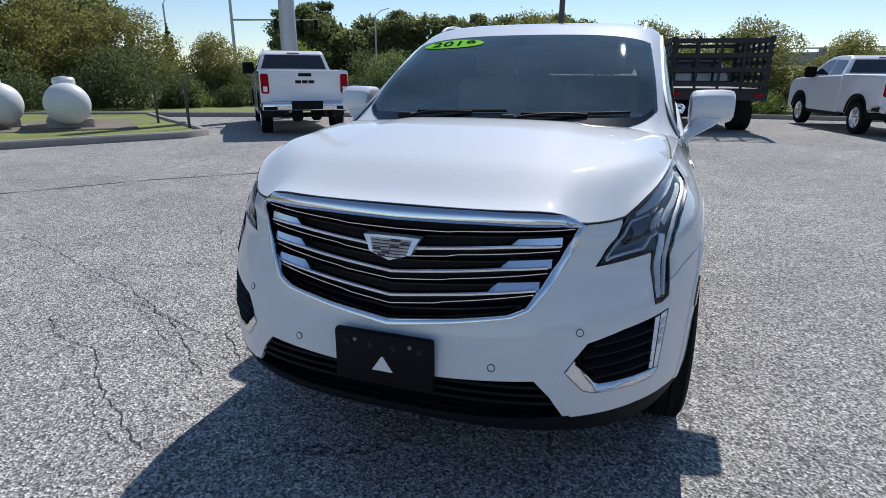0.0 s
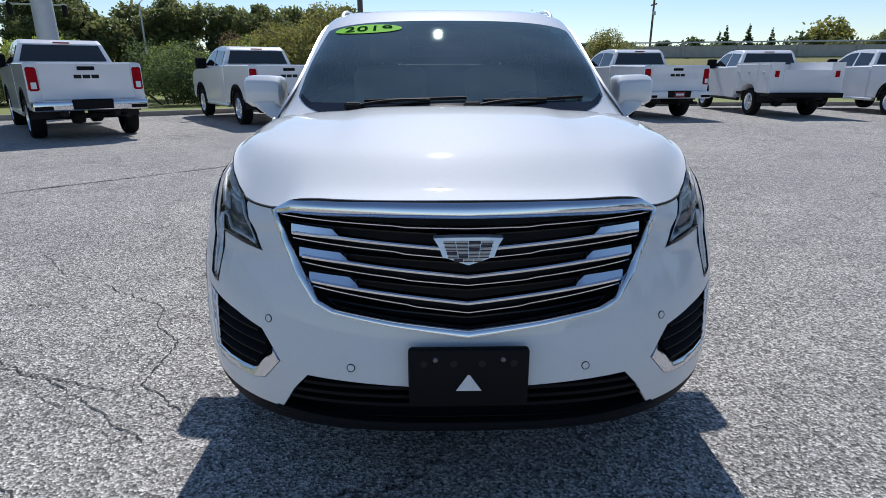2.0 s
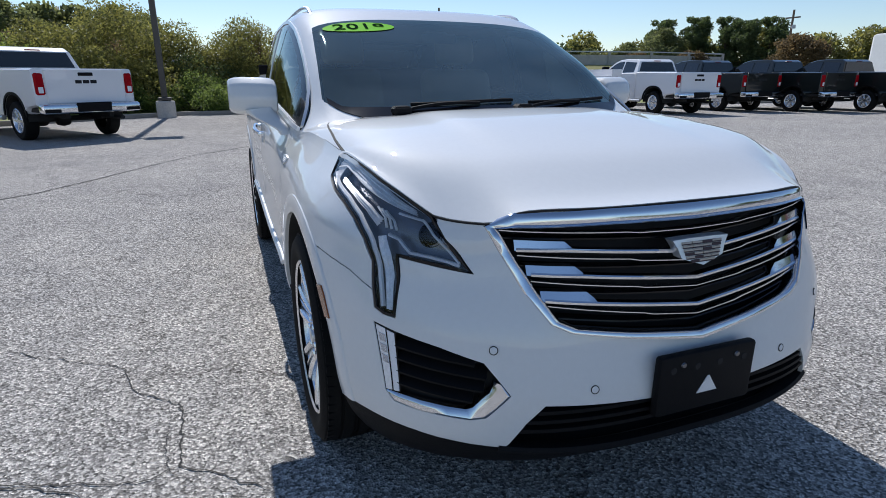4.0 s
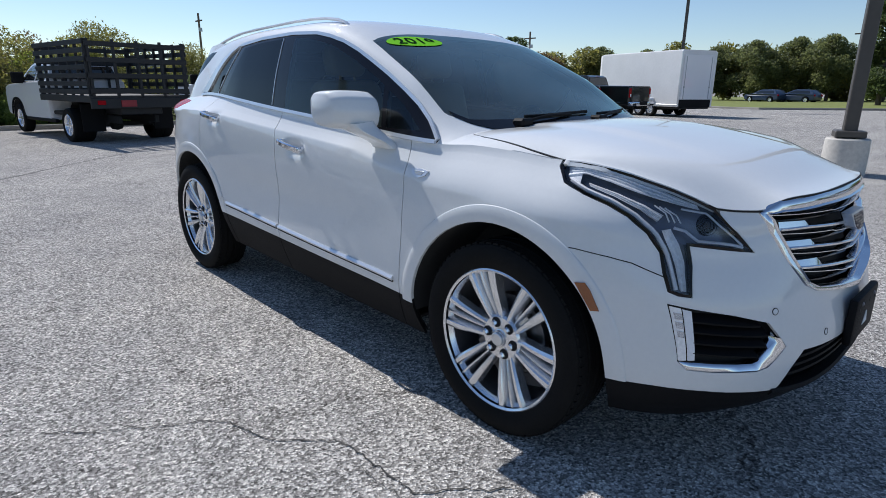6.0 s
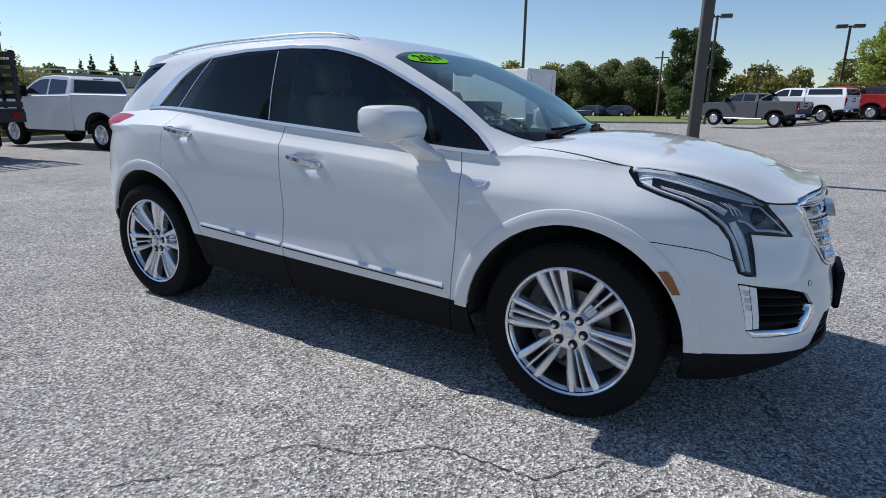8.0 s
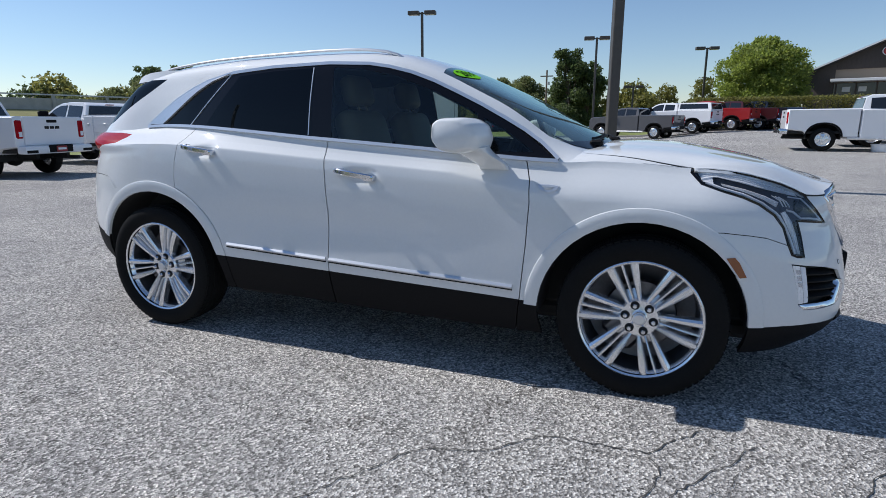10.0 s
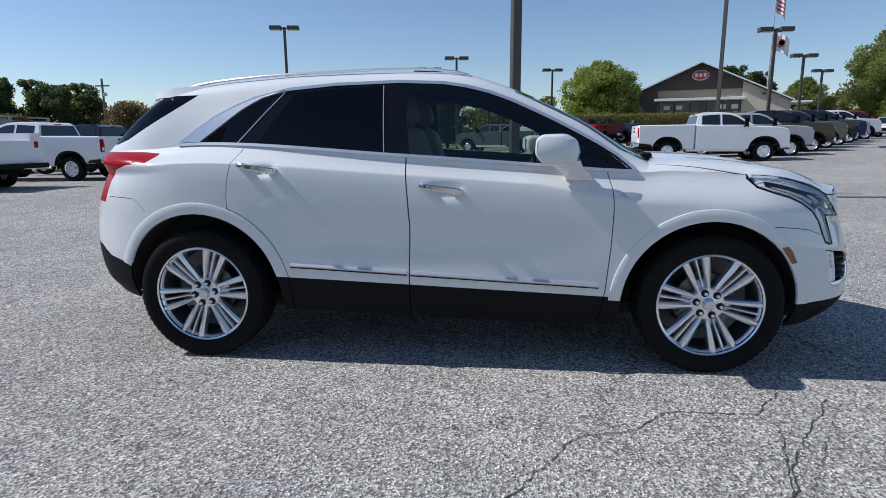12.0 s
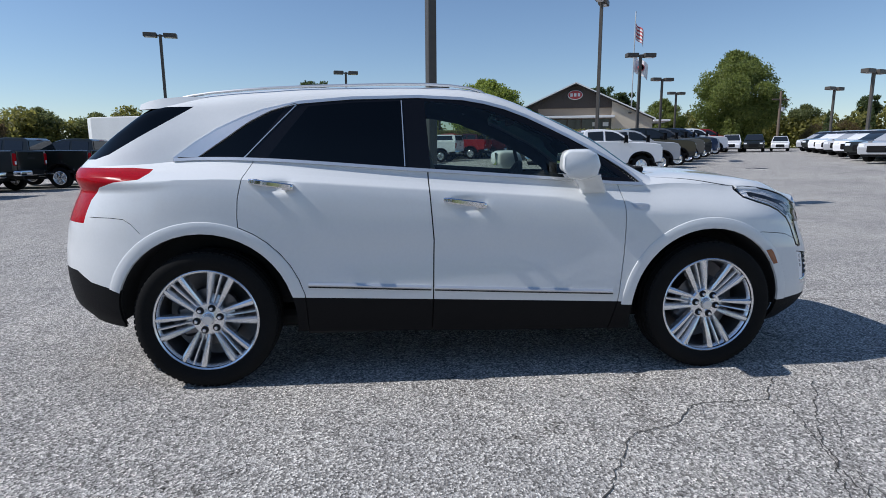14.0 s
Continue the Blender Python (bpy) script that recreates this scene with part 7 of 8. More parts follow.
# ---- gabled office building ----
SIDING = mat("brown_board_siding", (0.085, 0.068, 0.058), 0.75, grain=0.15, scale=6, stain=0.1)
STUCCO = mat("tan_stucco", (0.36, 0.29, 0.225), 0.85, grain=0.08, scale=20, bump=0.3, stain=0.08)
BEIGE = mat("beige_panel_wall", (0.55, 0.48, 0.38), 0.8, grain=0.06, scale=15, stain=0.08)
ROOFSHINGLE = mat("dark_roof_shingle", (0.06, 0.06, 0.062), 0.9, grain=0.3, scale=10)
TRIMWHITE = mat("white_trim", (0.75, 0.75, 0.74), 0.5, grain=0.03)
WINDARK = mat("dark_window", (0.02, 0.025, 0.03), 0.1, coat=0.3, grain=0.2, scale=1.5)
office = thing("office_building", "low brown gabled office building with a white fascia", "building")
bm = bmesh.new()


def prism(bm, prof, y0, y1):
    a = [bm.verts.new((x, y0, z)) for x, z in prof]
    b = [bm.verts.new((x, y1, z)) for x, z in prof]
    bm.faces.new(a)
    bm.faces.new(b[::-1])
    n = len(prof)
    for i in range(n):
        bm.faces.new((a[i], b[i], b[(i + 1) % n], a[(i + 1) % n]))
    bmesh.ops.recalc_face_normals(bm, faces=bm.faces)


prism(bm, [(-5.2, -0.5), (7.8, -0.5), (7.8, 3.1), (0.47, 6.45), (-5.2, 3.95)], 0.0, 18.0)
part("wall", bm, STUCCO, office)
bm = bmesh.new()
prism(bm, [(-3.2, 4.35), (4.0, 4.35), (4.0, 5.02), (0.47, 6.60), (-3.2, 5.02)], -0.12, 0.0)
part("gable", bm, SIDING, office, "dark brown vertical board gable")
for i in range(24):
    x = -3.1 + 7.0 * i / 23
    zt = 6.55 - 0.43 * (0.47 - x) if x < 0.47 else 6.55 - (x - 0.47) * 0.455
    bm = bmesh.new()
    box(bm, (x - 0.03, -0.17, 4.35), (x + 0.03, -0.11, zt - 0.04), 0.005)
    part("batten", bm, SIDING, office)
bm = bmesh.new()
prism(bm, [(-5.25, -0.5), (-3.2, -0.5), (-3.2, 4.95), (-5.25, 4.05)], -0.22, 0.0)
part("left_wing", bm, SIDING, office, "dark brown side wing")
bm = bmesh.new()
prism(bm, [(4.0, -0.5), (7.86, -0.5), (7.86, 3.18), (4.0, 4.95)], -0.3, 17.0)
side_wall = part("side_wall", bm, BEIGE, office, "beige sloping side wall")
bm = bmesh.new()
box(bm, (5.55, -0.50, 3.72), (5.85, -0.30, 3.86), 0.02)
part("wall_lamp", bm, BRONZE, side_wall, "small dark wall lamp")
for sx, (xa, za), (xb, zb) in ((-1, (-5.6, 4.05), (0.47, 6.80)), (1, (0.47, 6.80), (8.1, 3.22))):
    bm = bmesh.new()
    prism(bm, [(xa, za), (xb, zb), (xb, zb - 0.16), (xa, za - 0.16)], -0.7, 18.4)
    roof = part("roof", bm, ROOFSHINGLE, office)
    bm = bmesh.new()
    prism(bm, [(xa, za + 0.02), (xb, zb + 0.02), (xb, zb - 0.10), (xa, za - 0.10)], -0.78, -0.70)
    part("fascia", bm, TRIMWHITE, roof, "white roof edge board")
bm = bmesh.new()
box(bm, (-3.4, -1.5, 3.32), (4.2, 0.0, 3.54), 0.02)
part("canopy", bm, TRIMWHITE, office, "white canopy edge")
bm = bmesh.new()
box(bm, (7.86, -1.0, 2.92), (9.4, 4.0, 3.08), 0.02)
part("side_canopy", bm, TRIMWHITE, office, "white side canopy")
bm = bmesh.new()
box(bm, (-3.2, -0.08, 0.2), (4.0, -0.02, 3.25), 0.01)
band = part("window_band", bm, WINDARK, office, "dark shop window band")
for i in range(6):
    bm = bmesh.new()
    box(bm, (-3.1 + 1.38 * i, -0.13, 0.2), (-2.98 + 1.38 * i, -0.08, 3.25), 0.005)
    part("mullion", bm, SIDING, band)
for x in (-2.6, -1.5, 2.2, 3.2):
    bm = bmesh.new()
    box(bm, (x, -0.12, 2.55), (x + 0.55, -0.085, 2.95), 0.005)
    part("window_sign", bm, TRIMWHITE, band, "pale lit window sign")
SIGNRED = mat("red_sign_face", (0.50, 0.05, 0.05), 0.4, grain=0.05)
bm = bmesh.new()
lathe(bm, [(0.0, -0.16), (0.95, -0.16), (1.0, -0.1), (1.0, 0.0)], 36, m=Matrix.Translation((0.43, -0.12, 5.62)) @ Matrix.Diagonal((0.74, 1, 0.46, 1)))
bmesh.ops.recalc_face_normals(bm, faces=bm.faces)
sign = part("oval_sign", bm, TRIMWHITE, office, "oval red and white sign")
bm = bmesh.new()
lathe(bm, [(0.0, -0.18), (0.88, -0.18), (0.90, -0.15)], 36, m=Matrix.Translation((0.43, -0.12, 5.62)) @ Matrix.Diagonal((0.74, 1, 0.45, 1)))
bmesh.ops.recalc_face_normals(bm, faces=bm.faces)
part("sign_face", bm, SIGNRED, sign)
for k in (-1, 0, 1):
    bm = bmesh.new()
    box(bm, (0.43 + 0.36 * k - 0.12, -0.335, 5.46), (0.43 + 0.36 * k + 0.12, -0.295, 5.78), 0.01)
    part("sign_mark", bm, TRIMWHITE, sign)
office.matrix_world = Matrix.Translation((17.9, 53.2, 1.15)) @ Matrix.Rotation(radians(-17), 4, "Z")

# ---- parked vehicles ----
from mathutils.geometry import tessellate_polygon

FLEETWHITE = paint("fleet_white_paint", (0.84, 0.84, 0.85), 0.0, 0.4)
DARKGREEN = paint("near_black_paint", (0.012, 0.015, 0.014), 0.0, 0.3)
GREY = paint("metallic_grey_paint", (0.10, 0.10, 0.105), 0.05, 0.35)
RED = paint("red_paint", (0.35, 0.02, 0.02), 0.0, 0.35)
SILVER = paint("silver_paint", (0.42, 0.43, 0.45), 0.05, 0.35)
BLUE = paint("dark_blue_paint", (0.03, 0.05, 0.10), 0.03, 0.35)
DARKGLASS = mat("vehicle_window", (0.015, 0.018, 0.022), 0.04, coat=0.5)
CARPLATE = mat("number_plate", (0.30, 0.025, 0.03), 0.5, grain=0.2, scale=30)


def arch_line(cx, cz, r, z0, n=14):
    """Points over a wheel opening, from front to rear, down to height z0."""
    a0 = math.asin(max(-1.0, min(1.0, (z0 - cz) / r)))
    angles = [a0 + (math.pi - 2 * a0) * i / n for i in range(n + 1)]
    return [(cx + r * math.copysign(abs(math.cos(a)) ** 0.86, math.cos(a)), cz + r * math.copysign(abs(math.sin(a)) ** 0.86, math.sin(a))) for a in angles]


def slab(bm, outline, w_at, seg=4):
    """A body from its side outline (x, z); half width w_at(x, z), rounded towards the flanks."""
    n = len(outline)
    ys = (-1.0, -0.965, -0.9, 0.9, 0.965, 1.0)
    ins = (0.035, 0.010, 0.0, 0.0, 0.010, 0.035)
    pts = inset(outline, 0.0)
    rings = []
    for y, d in zip(ys, ins):
        ring = inset(outline, d) if d else pts
        rings.append([bm.verts.new((x, y * w_at(x, z), z)) for x, z in ring])
    for a, b in zip(rings, rings[1:]):
        for i in range(n):
            bm.faces.new((a[i], a[(i + 1) % n], b[(i + 1) % n], b[i]))
    for ring in (rings[0], rings[-1]):
        for tri in tessellate_polygon([[Vector((v.co.x, v.co.z, 0.0)) for v in ring]]):
            bm.faces.new([ring[i] for i in tri])
    for x in (3.0, 3.66, 4.28):
        bmesh.ops.bisect_plane(bm, geom=bm.verts[:] + bm.edges[:] + bm.faces[:], plane_co=(x, 0, 0), plane_no=(1, 0, 0))
    for z in (0.75, 0.95, 1.15, 1.32):
        bmesh.ops.bisect_plane(bm, geom=bm.verts[:] + bm.edges[:] + bm.faces[:], plane_co=(0, 0, z), plane_no=(0, 0, 1))
    for v in bm.verts:
        w = w_at(v.co.x, v.co.z)
        if abs(v.co.y) > 0.985 * w:
            v.co.y = math.copysign(w, v.co.y)
    bmesh.ops.recalc_face_normals(bm, faces=bm.faces)


def flat_flanks(ob):
    """Large upright side faces keep one plane; only the rounded rims are smooth."""
    for p in ob.data.polygons:
        if abs(p.normal.y) > 0.985:
            p.use_smooth = False
    return ob


def truck_wheel(parent, x, y, r, side, dish=0.0, rim_mat=None):
    bm = bmesh.new()
    w = 0.135
    lathe(bm, [(r * 0.62, w * 0.9), (r * 0.70, w), (r * 0.9, w), (r * 0.98, w * 0.8), (r, w * 0.5), (r, -w * 0.5), (r * 0.98, -w * 0.8), (r * 0.9, -w), (r * 0.6, -w)], 28)
    bmesh.ops.recalc_face_normals(bm, faces=bm.faces)
    wh = part("wheel", bm, RUBBER, parent, "black truck tyre on a bright rim")
    bm = bmesh.new()
    k = -1 if side < 0 else 1
    lathe(bm, [(r * 0.63, k * w * 0.92), (r * 0.60, k * w * 0.98), (r * 0.56, k * w * 0.85), (r * 0.52, k * w * (0.3 - dish)), (r * 0.25, k * w * (0.45 - dish)), (r * 0.2, k * w * 0.75), (0.0, k * w * 0.8)], 24)
    for i in range(6):
        a = math.radians(60 * i)
        m = Matrix.Rotation(a, 4, "Y")
        box(bm, (r * 0.15, k * w * 0.6 - 0.03, -r * 0.07), (r * 0.58, k * w * 0.6 + 0.03, r * 0.07), 0.01, m)
    bmesh.ops.recalc_face_normals(bm, faces=bm.faces)
    part("rim", bm, rim_mat or ALLOY, wh)
    wh.location = (x, y, r)
    return wh


def pane(bm, pts):
    bm.faces.new([bm.verts.new(p) for p in pts])


def pickup(color, label, bed="open", chrome=True, group="parked pickup trucks", wb=3.78, rear_x=0.0):
    """A crew-cab pickup, nose to +x, its rear axle over the origin."""
    ob = thing("pickup_truck", label, "truck", group)
    R, W = 0.42, 1.01
    fx = wb
    low = lambda x, z: W
    nose = [(1.10, 1.50), (3.02, 1.47), (3.25, 1.46), (fx + 0.62, 1.40), (fx + 0.86, 1.33), (fx + 0.95, 1.15), (fx + 0.97, 0.80), (fx + 0.93, 0.58), (fx + 0.62, 0.52)]
    cab_low = nose + arch_line(fx, R, 0.56, 0.50) + [(fx - 0.72, 0.47), (1.10, 0.47)]
    bm = bmesh.new()
    slab(bm, cab_low, low)
    flat_flanks(part("cab_body", bm, color, ob))
    if bed in ("open", "cap"):
        bed_low = [(1.07, 0.50), (1.07, 1.53), (-1.16, 1.51), (-1.19, 1.45), (-1.18, 0.76), (-0.66, 0.70)] + arch_line(0.0, R, 0.56, 0.55)[::-1] + [(0.62, 0.50)]
        bm = bmesh.new()
        slab(bm, bed_low, low)
        flat_flanks(part("bed", bm, color, ob))
    # cab above the belt
    bm = bmesh.new()
    zb = 1.48
    prof = [(1.10, zb), (1.20, 1.92), (1.35, 2.005), (2.0, 2.02), (2.45, 1.985), (2.72, 1.90), (3.36, zb)]
    hw = lambda z: 0.965 - (z - zb) * 0.36
    rings = []
    for y in (-1, -0.96, -0.86, 0.86, 0.96, 1):
        rings.append([bm.verts.new((x, y * hw(z if abs(y) < 0.99 else z), z - (0.02 if abs(y) > 0.99 else 0.0) * (z > 1.6))) for x, z in prof])
    for a, b in zip(rings, rings[1:]):
        for i in range(len(prof) - 1):
            bm.faces.new((a[i], a[i + 1], b[i + 1], b[i]))
    for ring in (rings[0], rings[-1]):
        bm.faces.new(ring)
    bmesh.ops.recalc_face_normals(bm, faces=bm.faces)
    cab = part("cab_roof", bm, color, ob)
    for s in (-1, 1):
        for q in ([(1.32, 1.52), (1.34, 1.88), (2.02, 1.92), (2.02, 1.50)], [(2.12, 1.50), (2.12, 1.92), (2.46, 1.90), (2.72, 1.80), (3.14, 1.51)]):
            bm = bmesh.new()
            pane(bm, [(x, s * (hw(z) + 0.006), z) for x, z in q])
            thicken(bm, 0.008)
            part("side_window", bm, DARKGLASS, ob)
        bm = bmesh.new()
        box(bm, (2.92, s * 1.04 - 0.09, 1.42), (3.06, s * 1.04 + 0.13 * (1 if s > 0 else -1) + (0.09 if s > 0 else 0), 1.74), 0.03)
        cyl(bm, (2.98, s * 0.94, 1.46), (2.98, s * 1.03, 1.50), 0.03, seg=8)
        part("door_mirror", bm, BLACK, ob, "black towing mirror")
        for x in (1.30, 2.22):
            bm = bmesh.new()
            box(bm, (x, s * (W - 0.03) - 0.02, 1.27), (x + 0.20, s * (W - 0.03) + 0.02, 1.31), 0.008)
            part("door_handle", bm, CHROME if chrome else BLACK, ob)
        for x in (1.14, 2.07, 3.05):
            bm = bmesh.new()
            box(bm, (x - 0.004, s * (W - 0.021) - 0.006, 0.60), (x + 0.004, s * (W - 0.021) + 0.006, 1.46), 0.0)
            part("door_gap", bm, GAPBLACK, ob)
        bm = bmesh.new()
        cyl(bm, (0.75, s * 0.98, 0.46), (fx - 0.7, s * 0.98, 0.46), 0.05, seg=10)
        part("step_bar", bm, BLACK if not chrome else SATIN, ob)
        bm = bmesh.new()
        box(bm, (fx + 0.72, s * 0.80 - 0.16, 0.98), (fx + 0.965, s * 0.80 + 0.15, 1.22), 0.03)
        part("headlamp", bm, LEDWHITE, ob)
    bm = bmesh.new()
    pane(bm, [(1.155 + (z - 1.70) * 0.22, y * (hw(z) - 0.10), z) for y, z in ((-1, 1.55), (1, 1.55), (1, 1.89), (-1, 1.89))])
    for v in bm.verts:
        v.co.x -= 0.012
    thicken(bm, 0.01)
    part("rear_window", bm, DARKGLASS, ob)
    bm = bmesh.new()
    pane(bm, [(2.74 + (1.90 - z) * 1.52 + 0.02, y * (hw(z) - 0.07), z + 0.01) for y, z in ((-1, 1.53), (1, 1.53), (1, 1.87), (-1, 1.87))])
    thicken(bm, -0.01)
    part("windscreen", bm, DARKGLASS, ob)
    bm = bmesh.new()
    box(bm, (1.15, -0.16, 1.925), (1.20, 0.16, 1.955), 0.01)
    part("brake_lamp", bm, mat("dim_red", (0.2, 0.01, 0.01), 0.3) if "dim_red" not in bpy.data.materials else bpy.data.materials["dim_red"], ob)
    bm = bmesh.new()
    box(bm, (fx + 0.93, -0.62, 0.82), (fx + 0.985, 0.62, 1.28), 0.04)
    part("grille", bm, CHROME if chrome else BLACK, ob)
    bm = bmesh.new()
    box(bm, (fx + 0.86, -0.98, 0.50), (fx + 1.06, 0.98, 0.78), 0.06)
    part("front_bumper", bm, CHROME if chrome else color, ob)
    # tail
    if bed in ("open", "cap"):
        bm = bmesh.new()
        box(bm, (-1.222, -0.80, 0.80), (-1.17, 0.80, 1.50), 0.02)
        gate = part("tailgate", bm, color, ob)
        bm = bmesh.new()
        box(bm, (-1.232, -0.15, 1.36), (-1.215, 0.15, 1.43), 0.01)
        part("gate_handle", bm, BLACK, gate)
        for k in range(3):
            bm = bmesh.new()
            y0 = 0.225 - 0.152 * k
            box(bm, (-1.228, y0 - 0.130, 1.205), (-1.219, y0, 1.275), 0.004)
            part("badge_mark", bm, GAPBLACK, gate)
        for s in (-1, 1):
            bm = bmesh.new()
            box(bm, (-1.215, s * 0.90 - 0.09, 0.98), (-1.06, s * 0.90 + 0.085, 1.42), 0.03)
            tl = part("tail_lamp", bm, REDLENS, ob, "tall red tail lamp")
            bm = bmesh.new()
            box(bm, (-1.222, s * 0.90 - 0.05, 1.02), (-1.21, s * 0.90 + 0.04, 1.14), 0.005)
            part("reverse_lamp", bm, LEDWHITE, tl)
        bm = bmesh.new()
        box(bm, (-1.42, -1.0, 0.60), (-1.14, 1.0, 0.80), 0.05, seg=2)
        bump = part("rear_bumper", bm, CHROME if chrome else color, ob, "rear step bumper")
        bm = bmesh.new()
        box(bm, (-1.432, -0.36, 0.63), (-1.40, 0.36, 0.82), 0.02)
        part("bumper_recess", bm, BLACK, bump)
        for s in (-1, 1):
            bm = bmesh.new()
            box(bm, (-1.43, s * 0.82 - 0.15, 0.63), (-1.40, s * 0.82 + 0.15, 0.70), 0.01)
            part("bumper_corner", bm, BLACK, bump)
        if not chrome:
            bm = bmesh.new()
            box(bm, (-1.445, -0.155, 0.645), (-1.430, 0.155, 0.785), 0.004)
            part("plate", bm, CARPLATE, bump, "small dealer plate")
            bm = bmesh.new()
            box(bm, (-1.450, -0.120, 0.690), (-1.446, 0.120, 0.742), 0.0)
            part("plate_bar", bm, LEDWHITE, bump, "pale bar on the dealer plate")
    if bed == "cap":
        bm = bmesh.new()
        prof = [(-1.17, 1.52), (-1.05, 1.97), (-0.9, 2.0), (1.05, 2.0), (1.07, 1.53)]
        rings = [[bm.verts.new((x, y * (0.97 - (z - 1.5) * 0.3), z)) for x, z in prof] for y in (-1, 1)]
        for i in range(len(prof)):
            bm.faces.new((rings[0][i], rings[0][(i + 1) % 5], rings[1][(i + 1) % 5], rings[1][i]))
        for r in rings:
            bm.faces.new(r)
        bmesh.ops.recalc_face_normals(bm, faces=bm.faces)
        capo = part("bed_cap", bm, color, ob)
        for s in (-1, 1):
            bm = bmesh.new()
            pane(bm, [(x, s * (0.976 - (z - 1.5) * 0.3), z) for x, z in ((-0.95, 1.60), (-0.85, 1.92), (0.95, 1.92), (0.95, 1.60))])
            thicken(bm, 0.008)
            part("cap_window", bm, DARKGLASS, capo)
        bm = bmesh.new()
        pane(bm, [(-1.17 + (z - 1.52) * 0.27 - 0.006, y * 0.80, z) for y, z in ((-1, 1.58), (1, 1.58), (1, 1.92), (-1, 1.92))])
        thicken(bm, 0.008)
        part("cap_window", bm, DARKGLASS, capo)
    for cx in (rear_x, fx):
        for sd in (-1, 1):
            bm = bmesh.new()
            rows = [[bm.verts.new((x, sd * y, z)) for x, z in arch_line(cx, R, 0.556, 0.42, 14)] for y in (0.50, 0.985)]
            for i in range(14):
                bm.faces.new((rows[0][i], rows[0][i + 1], rows[1][i + 1], rows[1][i]))
            bm.faces.new(rows[0])
            thicken(bm, 0.004)
            part("wheel_liner", bm, UNDER, ob, "dark wheel housing")
            if bed != "none" or cx == fx:
                bm = bmesh.new()
                sweep(bm, [(x, sd * (low(x, z) - 0.004), z) for x, z in arch_line(cx, R, 0.585, 0.50, 18)], 0.055, 0.030, up=(0, sd, 0))
                part("arch_trim", bm, BLACK, ob, "black wheel arch trim")
    # frame, axles
    bm = bmesh.new()
    for s in (-1, 1):
        box(bm, (-1.15 + rear_x, s * 0.45 - 0.05, 0.48), (fx + 0.8, s * 0.45 + 0.05, 0.66), 0.01)
    box(bm, (-1.1, -0.92, 0.62), (fx + 0.7, 0.92, 0.72), 0.02)
    cyl(bm, (rear_x, -0.8, R), (rear_x, 0.8, R), 0.06, seg=10)
    lathe(bm, [(0.0, -0.16), (0.14, -0.12), (0.17, 0.0), (0.14, 0.12), (0.0, 0.16)], 14, m=Matrix.Translation((rear_x, 0.1, R)))
    cyl(bm, (fx, -0.8, R), (fx, 0.8, R), 0.05, seg=10)
    cyl(bm, (-1.3, -0.62, 0.47), (-0.4, -0.60, 0.47), 0.045, seg=10)
    part("chassis", bm, UNDER, ob, "dark frame and axles")
    for x in (rear_x, fx):
        for s in (-1, 1):
            truck_wheel(ob, x, s * 0.865, R, s)
    return ob


def spot(x, y, heading, s=1.0):
    return stand(x, y, heading, s)


def park(master, spots, label=None):
    for i, (x, y, hd, *s) in enumerate(spots):
        m = spot(x, y, hd, *s)
        if i == 0:
            master.matrix_basis = m
        else:
            copy_thing(master, m)


MAROON = paint("maroon_paint", (0.055, 0.010, 0.014), 0.03, 0.35)
STALL = [(7.1 + 1.95 * k, 21.0 + 2.6 * k, -4) for k in range(11)]
STALL[0] = (6.88, 21.0, -4, 0.95)
STALL[1] = (*STALL[1], 0.95)
park(pickup(FLEETWHITE, "white crew-cab pickup truck with chrome bumpers, tail outwards"), [(-9.04, -7.64, -141), (-12.3, -4.35, -146), (-14.35, 15.2, 178), STALL[0], STALL[7]])
park(pickup(FLEETWHITE, "white crew-cab pickup truck with body-colour bumpers and a dealer plate", chrome=False), [(-14.3, 6.75, 188)])
park(pickup(DARKGREEN, "near-black crew-cab pickup truck in a row"), [(-14.9, 18.9, 179), (-13.5, 21.3, 179), (-12.2, 23.7, 179), STALL[4], STALL[2]])
park(pickup(GREY, "dark grey crew-cab pickup truck in a parked row"), [(1.5, 37.6, 156), STALL[3]])
park(pickup(FLEETWHITE, "white pickup truck with a bed cap", bed="cap"), [(3.9, 39.6, 154)])
park(pickup(RED, "red pickup truck seen from behind"), [(6.5, 42.2, 154), STALL[9]])
park(pickup(MAROON, "maroon pickup truck in a parked row"), [(8.4, 43.9, 154)])
park(pickup(BLUE, "dark blue pickup truck in a parked row"), [(10.2, 45.4, 154), STALL[5]])
park(pickup(SILVER, "silver pickup truck in a parked row"), [STALL[1], STALL[6]])


